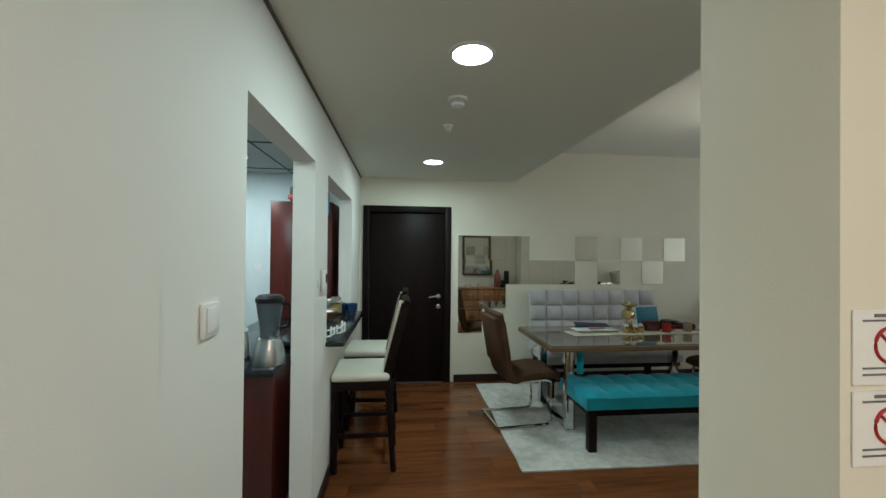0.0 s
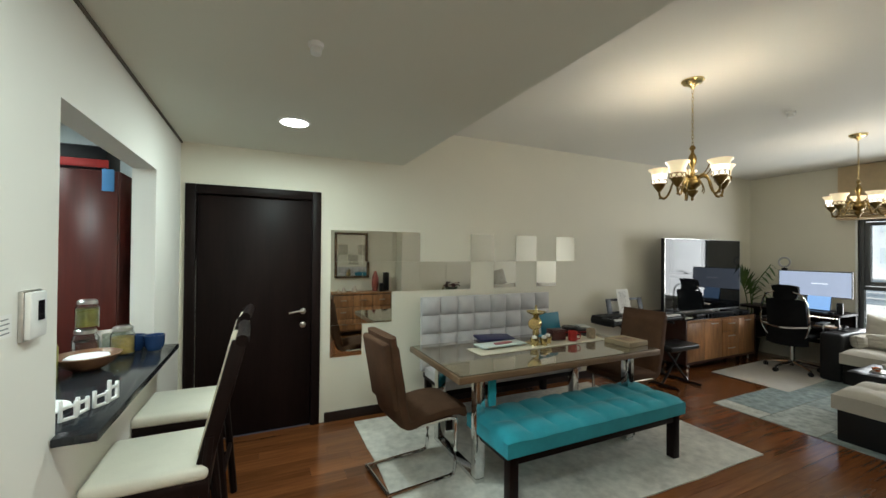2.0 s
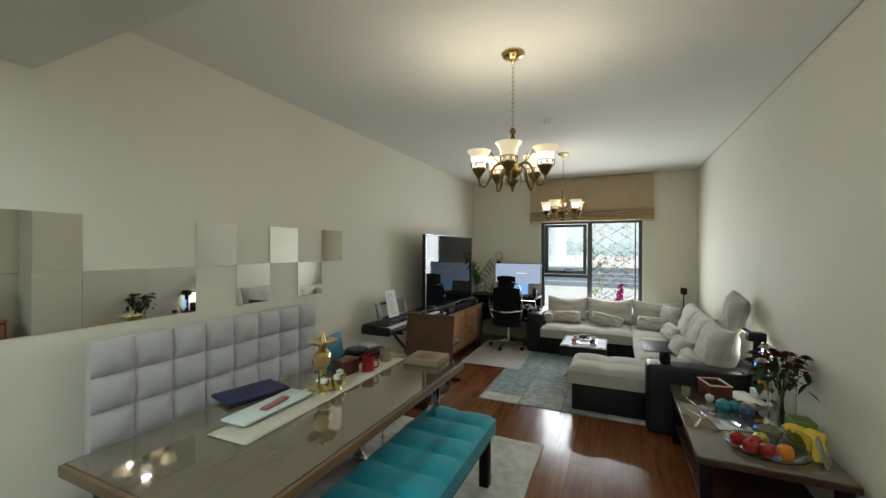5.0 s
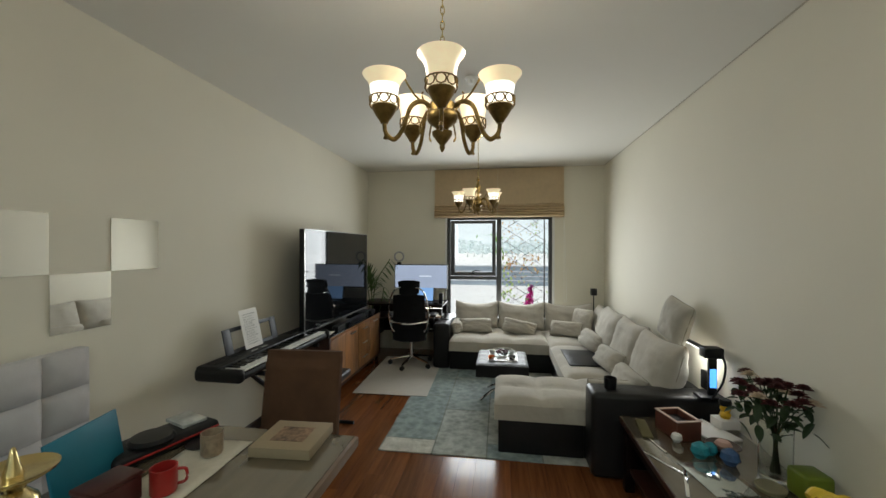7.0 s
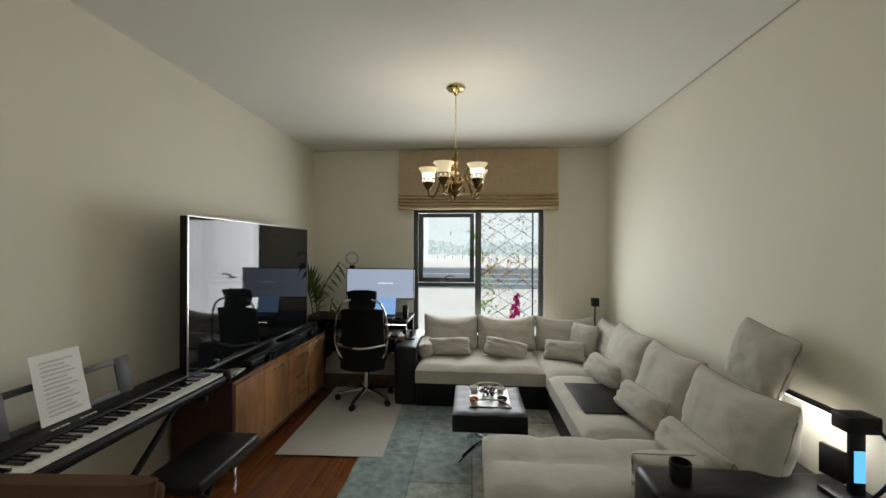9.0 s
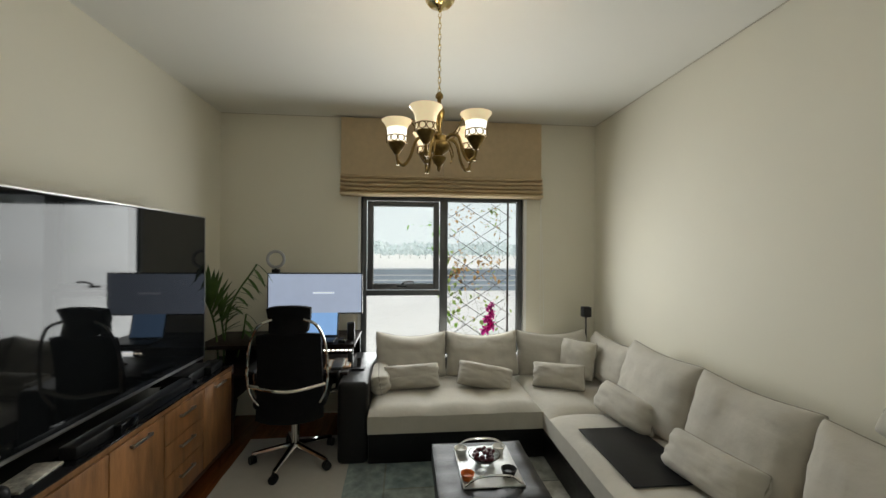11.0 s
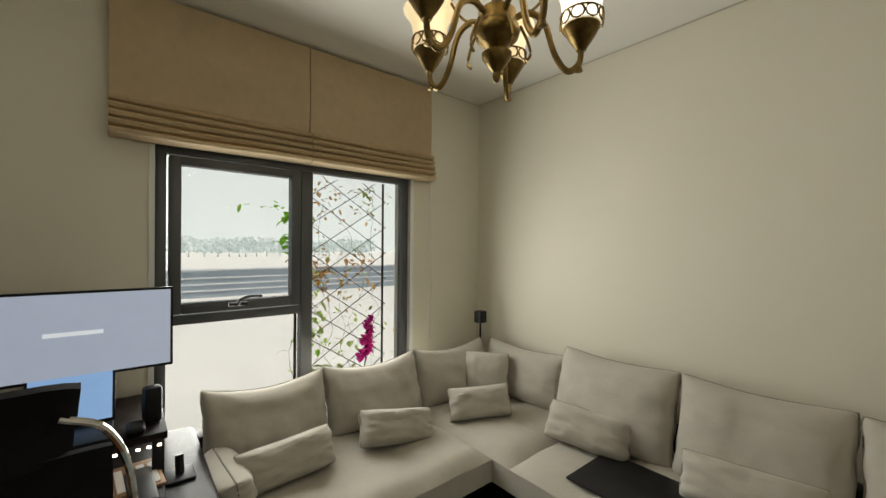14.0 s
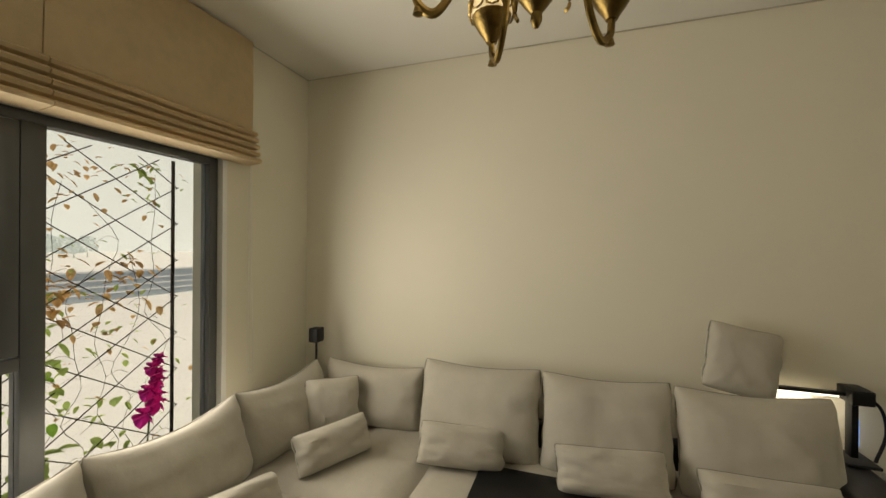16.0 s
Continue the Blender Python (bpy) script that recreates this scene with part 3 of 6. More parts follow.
def chandelier(x, y, turn, power):
    c = thing("chandelier", pose(x, y, CZ, 0, 0, turn) @ Matrix.Diagonal((0.775, 0.775, 0.93, 1)), "antique brass five-arm chandelier with lit alabaster glass shades", "chandelier", "chandeliers")
    lathe("canopy", [(0, 0), (0.092, 0), (0.094, -0.010), (0.082, -0.018), (0.078, -0.026), (0.05, -0.034), (0.022, -0.050), (0.012, -0.066), (0, -0.07)], BRASSB, c, 24)
    bm = bmesh.new()
    for k in range(15):
        z = -0.075 - k * 0.029
        pts = [(0.009 * math.cos(a) * (1 if k % 2 else 0), 0.009 * math.cos(a) * (0 if k % 2 else 1), z - 0.013 + 0.019 * math.sin(a)) for a in [i * math.pi / 5 for i in range(11)]]
        add_tube(bm, pts, 0.0028, 5)
    finish("chain", bm, BRASSB, c, True)
    lathe("stem", [(0.0, -0.50), (0.010, -0.50), (0.024, -0.515), (0.026, -0.53), (0.012, -0.54), (0.014, -0.56), (0.030, -0.585), (0.036, -0.61), (0.030, -0.64), (0.016, -0.67), (0.013, -0.70), (0.022, -0.715), (0.020, -0.735), (0.0, -0.735)], BRASS, c, 18)
    lathe("hub", [(0.0, -0.73), (0.052, -0.735), (0.060, -0.742), (0.060, -0.772), (0.070, -0.780), (0.074, -0.792), (0.066, -0.812), (0.034, -0.832), (0.026, -0.842), (0.048, -0.850), (0.046, -0.862), (0.026, -0.885), (0.012, -0.900), (0.013, -0.912), (0.006, -0.925), (0, -0.928)], BRASS, c, 24)
    squat = Matrix.Translation((-0.027, 0, -0.84)) @ Matrix.Diagonal((1.10, 1.10, 0.76, 1)) @ Matrix.Translation((0, 0, 0.808))
    for k in range(5):
        a = 72 * k
        m = pose(0, 0, 0, 0, 0, a)
        bm = bmesh.new()
        add_tube(bm, curve_pts([(0.055, 0, -0.755), (0.10, 0, -0.740), (0.15, 0, -0.765), (0.185, 0, -0.850), (0.225, 0, -0.893), (0.262, 0, -0.874), (0.27, 0, -0.836)], 6), 0.0095, 8)
        add_tube(bm, curve_pts([(0.10, 0, -0.742), (0.135, 0, -0.715), (0.165, 0, -0.680), (0.180, 0, -0.655), (0.168, 0, -0.648)], 4), 0.0045, 6)
        add_tube(bm, curve_pts([(0.075, 0.0, -0.775), (0.098, 0, -0.815), (0.108, 0, -0.85), (0.095, 0, -0.868)], 4), 0.0045, 6)
        add_lathe(bm, [(0, 0), (0.013, 0.004), (0.009, 0.016), (0.0, 0.02)], 10, pose(0.262, 0, -0.898))
        finish("arm", bm, BRASS, c, True, m=m)
        bm = bmesh.new()
        add_lathe(bm, [(0.0, -0.808), (0.014, -0.806), (0.018, -0.795), (0.030, -0.775), (0.045, -0.745), (0.052, -0.725), (0.050, -0.722), (0.0, -0.722)], 20, pose(0.27, 0, 0))
        for q in range(9):
            t0 = 2 * math.pi * q / 9
            ring = []
            for i in range(9):
                b = 2 * math.pi * i / 8
                th = t0 + 0.33 * math.cos(b)
                ring.append((0.27 + 0.0585 * math.cos(th), 0.0585 * math.sin(th), -0.702 + 0.022 * math.sin(b)))
            add_tube(bm, ring, 0.0034, 4)
        add_lathe(bm, [(0.0575, -0.684), (0.061, -0.681), (0.0575, -0.677), (0.0575, -0.684)], 20, pose(0.27, 0, 0))
        finish("cup", bm, BRASS, c, True, m=m @ squat)
        lit = k in (1, 4)
        bm = bmesh.new()
        prof = [(0.0, -0.735), (0.038, -0.735), (0.053, -0.72), (0.055, -0.66), (0.059, -0.625), (0.070, -0.595), (0.085, -0.575), (0.0875, -0.568), (0.083, -0.570), (0.066, -0.592), (0.055, -0.625), (0.051, -0.66), (0.049, -0.715), (0.0, -0.728)]
        add_lathe(bm, prof, 24, pose(0.27, 0, 0))
        for f in bm.faces:
            z = f.calc_center_median().z
            f.material_index = 1 if (lit and -0.71 < z < -0.612) else 0
        glass = finish("shade", bm, [SHADE, SHADE_HOT], c, True, "alabaster glass bell shade", m=m @ squat)
        glass.visible_shadow = False
    for k in (1, 4):
        p = pose(x, y, CZ, 0, 0, turn) @ pose(0, 0, 0, 0, 0, 72 * k) @ Vector((0.222, 0, -0.60))
        lamp("chandelier_glow", 'POINT', Matrix.Translation(p), power, (1.0, 0.92, 0.82), 0.045)
    return c


chandelier(2.885, 2.685, 188, 2.5)
chandelier(5.62, 2.725, 159, 1.1)


def ceiling_disc(x, y, z, r, label, name):
    d = thing(name, pose(x, y, z), label, "detector", "")
    lathe("base", [(0, 0), (r, 0), (r, -0.012), (r * 0.9, -0.018), (0, -0.018)], WHITEPL, d, 24)
    lathe("head", [(r * 0.62, -0.018), (r * 0.62, -0.024), (r * 0.7, -0.03), (r * 0.66, -0.044), (r * 0.3, -0.05), (0, -0.05)], WHITEPL, d, 24)
    if r > 0.04:
        bm = bmesh.new()
        for k in range(8):
            add_box(bm, r * 0.60, r * 0.69, -0.012, 0.012, -0.031, -0.026, m=pose(0, 0, 0, 0, 0, 45 * k))
        finish("vent", bm, GAP, d)


ceiling_disc(0.31, 2.16, HZ, 0.055, "white round smoke detector on the hall ceiling", "smoke_detector")
ceiling_disc(0.31, 2.62, HZ, 0.032, "small white sprinkler cover on the hall ceiling", "sprinkler_cover")
ceiling_disc(4.25, 2.70, CZ, 0.035, "small white sprinkler cover on the ceiling", "sprinkler_cover")


# ---- mirror tiles on the north wall ----
P = 0.2935
for row, cols in enumerate(((0, 1, 2, 5, 7, 9), (0, 1, 2, 3, 4, 6, 8), (0, 1), (0,))):
    for k in cols:
        x, z = 0.684 + P * k, 1.755 - P * (row + 1)
        t = thing("mirror_tile", pose(x + P / 2, NY, z, 0, 0, random.uniform(-0.25, 0.25)), "square frameless mirror tile stuck on the wall", "mirror", "mirror tiles")
        box("glass", -P / 2 + 0.0008, P / 2 - 0.0008, -0.007, -0.002, 0.0008, P - 0.0008, MIRROR, t)


# ---- dining ----
def cantilever_chair(m):
    """Faces +x."""
    c = thing("dining_chair", m, "brown suede cantilever dining chair with chrome frame", "chair", "chairs at the dining table")
    bm = bmesh.new()
    n, w = 26, 0.44
    path = curve_pts([(-0.27, 0, 1.0), (-0.25, 0, 0.86), (-0.215, 0, 0.66), (-0.19, 0, 0.50), (-0.15, 0, 0.425), (-0.04, 0, 0.44), (0.12, 0, 0.455), (0.25, 0, 0.445), (0.285, 0, 0.41)], 5)
    prev = None
    for i, p in enumerate(path):
        d = (path[min(i + 1, len(path) - 1)] - path[max(i - 1, 0)]).normalized()
        nn = Vector((-d.z, 0, d.x))
        th = 0.045 if 2 < i < len(path) - 3 else 0.03
        ring = []
        for k in range(16):
            a = 2 * math.pi * k / 16
            ca, sa = math.cos(a), math.sin(a)
            sy = math.copysign(abs(ca) ** 0.35, ca) * w / 2
            so = math.copysign(abs(sa) ** 0.7, sa) * th
            ring.append(bm.verts.new(p + Vector((0, sy, 0)) + nn * so))
        if prev:
            for k in range(16):
                bm.faces.new((prev[k], prev[(k + 1) % 16], ring[(k + 1) % 16], ring[k]))
        else:
            bm.faces.new(ring)
        prev = ring
    bm.faces.new(prev[::-1])
    finish("seat", bm, BROWNSUEDE, c, True)
    bm = bmesh.new()
    add_box(bm, -0.034, 0.01, -0.205, 0.205, -0.22, 0.225, 0.019, 3, m=pose(-0.262, 0, 0.75, 0, -10, 0))
    finish("back_pad", bm, BROWNSUEDE, c, True)
    bm = bmesh.new()
    for s in (-1, 1):
        y = s * 0.20
        add_tube(bm, [(-0.10, y, 0.40), (0.14, y, 0.41)] + curve_pts([(0.19, y, 0.40), (0.21, y, 0.36), (0.20, y, 0.06), (0.17, y, 0.016), (0.12, y, 0.014)], 5) + [(-0.30, y, 0.014)], 0.013, 8)
    add_tube(bm, [(-0.29, -0.2, 0.014), (-0.29, 0.2, 0.014)], 0.013, 8)
    finish("frame", bm, CHROME, c, True, "chrome cantilever frame")
    return c


cantilever_chair(pose(1.12, 3.52, 0.010, 0, 0, 6))
cantilever_chair(pose(3.28, 3.56, 0.010, 0, 0, 183))


def dining_table():
    t = thing("dining_table", pose(2.18, 3.54, 0.009), "grey-brown wooden dining table under a glass sheet", "table")
    bm = bmesh.new()
    add_box(bm, -0.94, 0.94, -0.45, 0.45, 0.715, 0.758, 0.006)
    finish("top", bm, TABLEWOOD, t, True)
    bm = bmesh.new()
    add_box(bm, -0.925, 0.925, -0.435, 0.435, 0.7585, 0.765, 0.002)
    finish("glass_sheet", bm, TABLEGLASS, t, False, "glossy glass over the wooden top")
    for x in (-0.72, 0.72):
        bm = bmesh.new()
        for y in (-0.31, 0.31):
            add_box(bm, x - 0.035, x + 0.035, y - 0.035, y + 0.035, 0.03, 0.715, 0.004)
        add_box(bm, x - 0.035, x + 0.035, -0.345, 0.345, 0.0, 0.03, 0.004)
        add_box(bm, x - 0.034, x + 0.034, -0.274, 0.274, 0.685, 0.714, 0.004)
        finish("leg_frame", bm, CHROME, t, True, "polished steel frame leg")
    box("rail", -0.685, 0.685, -0.03, 0.03, 0.66, 0.714, WENGE, t, 0.004)


dining_table()


def teal_bench():
    b = thing("bench", pose(2.24, 3.085, 0.009), "teal velvet tufted bench on dark wooden legs", "bench")
    bm = bmesh.new()
    vs = add_tufted(bm, 1.62, 0.50, 0.130, 8, 2, 0.024, 8, 0.035)
    bmesh.ops.translate(bm, vec=(0, 0, 0.335), verts=vs)
    finish("seat", bm, TEAL, b, True, "teal velvet tufted seat pad")
    bm = bmesh.new()
    add_box(bm, -0.77, 0.77, -0.22, -0.19, 0.275, 0.34, 0.003)
    add_box(bm, -0.77, 0.77, 0.19, 0.22, 0.275, 0.34, 0.003)
    add_box(bm, -0.77, -0.74, -0.19, 0.19, 0.275, 0.34, 0.003)
    add_box(bm, 0.74, 0.77, -0.19, 0.19, 0.275, 0.34, 0.003)
    finish("apron", bm, WENGE, b, True)
    for x in (-0.745, 0.745):
        for y in (-0.195, 0.195):
            box("leg", x - 0.032, x + 0.032, y - 0.032, y + 0.032, 0, 0.336, WENGE, b, 0.004)


teal_bench()


def banquette():
    b = thing("upholstered_bench", pose(2.32, 4.36, 0.009), "pale grey tufted fabric banquette against the wall", "bench")
    bm = bmesh.new()
    vs = add_tufted(bm, 1.56, 0.72, 0.10, 8, 4, 0.055, 10, 0.03)
    bmesh.ops.transform(bm, matrix=pose(0, 0.15, 0.74, 90), verts=vs)
    finish("backrest", bm, GREYFAB, b, True)
    bm = bmesh.new()
    vs = add_tufted(bm, 1.54, 0.46, 0.11, 8, 2, 0.012, 5, 0.03)
    bmesh.ops.translate(bm, vec=(0, -0.19, 0.36), verts=vs)
    finish("seat", bm, GREYFAB, b, True)
    bm = bmesh.new()
    add_box(bm, -0.75, 0.75, -0.40, 0.14, 0.31, 0.36, 0.004)
    finish("apron", bm, WENGE, b, True)
    for x in (-0.71, 0.71):
        for y in (-0.36, 0.10):
            box("leg", x - 0.03, x + 0.03, y - 0.03, y + 0.03, 0, 0.312, WENGE, b, 0.004)


banquette()


def rug_sheet(name, x0, x1, y0, y1, t, material, label, turn=0, wav=0.0, sub=40):
    bm = bmesh.new()
    cx, cy, w, d = (x0 + x1) / 2, (y0 + y1) / 2, x1 - x0, y1 - y0
    n, k = sub, max(8, int(sub * d / w))
    tops = []
    for j in range(k + 1):
        r = []
        for i in range(n + 1):
            u, v = i / n - 0.5, j / k - 0.5
            e = wav * noise.noise((u * 9, v * 9, 2))
            r.append(bm.verts.new((u * w + e * (abs(u) > 0.49), v * d + e * (abs(v) > 0.49), t + 0.0008 * noise.noise((u * 40, v * 40, 5)))))
        tops.append(r)
    for j in range(k):
        for i in range(n):
            bm.faces.new((tops[j][i], tops[j][i + 1], tops[j + 1][i + 1], tops[j + 1][i]))
    rim = [tops[0][i] for i in range(n)] + [tops[j][n] for j in range(k)] + [tops[k][n - i] for i in range(n)] + [tops[k - j][0] for j in range(k)]
    low = [bm.verts.new((v.co.x, v.co.y, 0)) for v in rim]
    for a in range(len(rim)):
        b = (a + 1) % len(rim)
        bm.faces.new((rim[a], rim[b], low[b], low[a]))
    bm.faces.new(low[::-1])
    ob = finish(name, bm, material, None, False, m=pose(cx, cy, 0.0005, 0, 0, turn))
    return tagged(ob, label, "rug")


rug_sheet("rug", 0.88, 3.68, 2.64, 4.46, 0.009, RUG_A, "pale grey mottled rug under the dining table", -0.8, 0.012)

# patchwork living room rug: a material of large faded patches
RUG_B = bpy.data.materials.new("faded_patchwork_rug")
RUG_B.use_nodes = True
nt = RUG_B.node_tree
bs = nt.nodes["Principled BSDF"]
bs.inputs["Roughness"].default_value = 0.95
tc = nt.nodes.new("ShaderNodeTexCoord")
br = nt.nodes.new("ShaderNodeTexBrick")
br.offset = 0.35
br.inputs["Scale"].default_value = 1.0
br.inputs["Brick Width"].default_value = 0.95
br.inputs["Row Height"].default_value = 0.42
br.inputs["Mortar Size"].default_value = 0.006
br.inputs["Color1"].default_value = (0.19, 0.26, 0.27, 1)
br.inputs["Color2"].default_value = (0.56, 0.55, 0.49, 1)
br.inputs["Mortar"].default_value = (0.22, 0.24, 0.22, 1)
nt.links.new(tc.outputs["Object"], br.inputs["Vector"])
nz = nt.nodes.new("ShaderNodeTexNoise")
nz.inputs["Scale"].default_value = 16
nz.inputs["Detail"].default_value = 8
nz.inputs["Roughness"].default_value = 0.75
nt.links.new(tc.outputs["Object"], nz.inputs["Vector"])
vo = nt.nodes.new("ShaderNodeTexVoronoi")
vo.inputs["Scale"].default_value = 13
nt.links.new(tc.outputs["Object"], vo.inputs["Vector"])
mx = nt.nodes.new("ShaderNodeMix")
mx.data_type = 'RGBA'
mx.blend_type = 'OVERLAY'
mx.inputs[0].default_value = 0.75
nt.links.new(br.outputs[0], mx.inputs[6])
nt.links.new(nz.outputs[0], mx.inputs[7])
m2 = nt.nodes.new("ShaderNodeMix")
m2.data_type = 'RGBA'
m2.blend_type = 'SOFT_LIGHT'
m2.inputs[0].default_value = 0.45
nt.links.new(mx.outputs[2], m2.inputs[6])
nt.links.new(vo.outputs["Distance"], m2.inputs[7])
nt.links.new(m2.outputs[2], bs.inputs["Base Color"])
bp = nt.nodes.new("ShaderNodeBump")
bp.inputs["Strength"].default_value = 0.5
bp.inputs["Distance"].default_value = 0.003
nz2 = nt.nodes.new("ShaderNodeTexNoise")
nz2.inputs["Scale"].default_value = 240
nt.links.new(tc.outputs["Object"], nz2.inputs["Vector"])
nt.links.new(nz2.outputs[0], bp.inputs["Height"])
nt.links.new(bp.outputs[0], bs.inputs["Normal"])
rug_sheet("rug", 4.43, 6.75, 1.75, 3.44, 0.008, RUG_B, "faded teal and beige patchwork rug under the coffee table", 0.4, 0.006)
mt = rug_sheet("floor_mat", 5.52, 6.95, 3.28, 4.10, 0.004, MATGREY, "pale grey mat under the desk chair", 1.5, 0.004)
mt.location.z = 0.009


# ---- sofa ----
def sofa():
    s = thing("sofa", pose(0, 0, 0), "corner sofa with black leather base and beige linen cushions", "sofa")
    z0, zb, zs = 0.009, 0.27, 0.435
    bm = bmesh.new()
    add_box(bm, 6.50, 7.36, 1.04, 3.15, z0, zb, 0.012)
    add_box(bm, 4.52, 6.50, 1.04, 1.86, z0, zb, 0.012)
    add_box(bm, 4.52, 5.10, 1.86, 2.50, z0, zb, 0.012)
    finish("base", bm, LEATHER, s, True, "black leather base")
    bm = bmesh.new()
    add_box(bm, 7.26, 7.38, 1.04, 3.15, zb, 0.56, 0.03)
    add_box(bm, 4.52, 7.26, 1.02, 1.12, zb, 0.56, 0.03)
    finish("back", bm, LEATHER, s, True, "black leather back frame")
    for x0, x1, y0, y1 in ((6.50, 7.36, 3.15, 3.37), (4.28, 4.52, 1.02, 1.86)):
        bm = bmesh.new()
        add_box(bm, x0, x1, y0, y1, z0, 0.595, 0.035, 3)
        finish("arm", bm, LEATHER, s, True, "black padded leather arm")

    def pad(x0, x1, y0, y1, nx, ny):
        bm = bmesh.new()
        vs = add_tufted(bm, x1 - x0, y1 - y0, zs - zb + 0.012, nx, ny, 0.03, 8, 0.05)
        bmesh.ops.translate(bm, vec=((x0 + x1) / 2, (y0 + y1) / 2, zb), verts=vs)
        finish("seat_cushion", bm, SOFAFAB, s, True, "beige linen tufted seat cushion")
    pad(6.40, 7.27, 1.90, 3.145, 2, 3)
    pad(6.28, 7.27, 1.10, 1.90, 2, 2)
    pad(5.12, 6.28, 1.10, 1.90, 3, 2)
    pad(4.50, 5.12, 1.10, 2.53, 2, 4)


sofa()
CUSH = "back cushions of the sofa"


def cushion(name, w, h, t, m, label, group, seed, **kw):
    bm = pillow_mesh(w, h, t, seed, **kw)
    k = 31
    bm.verts.ensure_lookup_table()
    edge = [(0, i) for i in range(k)] + [(j, k - 1) for j in range(1, k)] + [(k - 1, i) for i in range(k - 2, -1, -1)] + [(j, 0) for j in range(k - 2, -1, -1)]
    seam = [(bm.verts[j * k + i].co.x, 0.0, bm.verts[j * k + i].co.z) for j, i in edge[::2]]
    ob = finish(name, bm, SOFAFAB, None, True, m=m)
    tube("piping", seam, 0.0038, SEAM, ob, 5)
    return tagged(ob, label, "cushion", group)


LB = "beige linen back cushion leaning on the sofa back"
for i, (y0, y1, tilt) in enumerate(((2.53, 3.15, 0), (1.88, 2.53, 0), (1.22, 1.88, 0))):
    cushion("back_cushion", y1 - y0 + 0.02, 0.415, 0.22, pose(7.09, (y0 + y1) / 2, 0.42, 0, 0, 90) @ pose(0, 0, 0, 13), LB, CUSH, i + 1, sag=0.9)
cushion("back_cushion", 0.72, 0.40, 0.2, pose(6.79, 1.19, 0.42, 0, 0, 0) @ pose(0, 0, 0, 8), LB, CUSH, 5, sag=0.5)
for i, (x0, x1) in enumerate(((5.72, 6.40), (5.09, 5.71), (4.44, 5.08))):
    cushion("back_cushion", x1 - x0 + 0.02, 0.50, 0.22, pose((x0 + x1) / 2, 1.33, 0.42, 0, 0, 2 * i) @ pose(0, 0, 0, 14), LB, CUSH, 7 + i, sag=0.3)
cushion("throw_pillow", 0.33, 0.33, 0.13, pose(4.80, 1.165, 0.865, 0, 0, 6) @ pose(0, 0, 0, 12, -12, 0), "grey-beige square pillow propped on the cushions", "throw pillows", 21)
SM = "small beige linen lumbar pillow lying on the sofa seat"
for i, (x, y, w, h, rz, tilt, ro) in enumerate(((6.80, 2.83, 0.46, 0.19, 93, 26, 2), (6.77, 2.26, 0.46, 0.19, 84, 30, -10), (6.72, 1.66, 0.42, 0.20, 62, 24, 2),
                                                (6.10, 1.50, 0.46, 0.21, 14, 28, -4), (5.38, 1.50, 0.50, 0.21, 6, 28, 2), (4.78, 1.50, 0.52, 0.19, 2, 28, 0))):
    cushion("lumbar_pillow", w, h, 0.18, pose(x, y, 0.435, 0, 0, rz) @ pose(0, 0, 0, tilt, ro, 0), SM, "lumbar pillows", 30 + i, square=4)
cushion("throw_pillow", 0.32, 0.32, 0.13, pose(6.90, 1.44, 0.46, 0, 0, 38) @ pose(0, 0, 0, 16), "small square beige linen pillow on the sofa", "throw pillows", 41)
cushion("lumbar_pillow", 0.40, 0.15, 0.15, pose(6.86, 3.08, 0.435, 0, 0, 4) @ pose(0, 0, 0, -8), SM, "lumbar pillows", 44, square=5)
cushion("lumbar_pillow", 0.50, 0.15, 0.16, pose(4.62, 1.58, 0.435, 0, 0, 92) @ pose(0, 0, 0, 4), SM, "lumbar pillows", 45, square=5)
tagged(box("lap_board", 5.41, 6.0, 1.44, 1.82, 0.444, 0.452, BLACKPL, None, 0.003), "thin matt black board lying on the sofa seat", "board")


# ---- coffee table ----
def coffee_table():
    c = thing("coffee_table", pose(5.66, 2.47, 0.009), "low black leather ottoman table on a swivel chrome base", "table")
    bm = bmesh.new()
    vs = add_tufted(bm, 0.58, 0.52, 0.13, 4, 4, 0.005, 5, 0.012)
    bmesh.ops.translate(bm, vec=(0, 0, 0.29), verts=vs)
    finish("top", bm, LEATHER, c, True)
    bm = bmesh.new()
    add_lathe(bm, [(0, 0.29), (0.06, 0.29), (0.03, 0.27), (0.028, 0.06), (0, 0.06)], 16)
    for k in range(4):
        add_tube(bm, curve_pts([(0.02, 0, 0.10), (0.12, 0, 0.085), (0.22, 0, 0.04), (0.27, 0, 0.012)], 4), 0.014, 8, pose(0, 0, 0, 0, 0, 35 + 90 * k))
    finish("base", bm, CHROME, c, True, "chrome four-star base")


coffee_table()


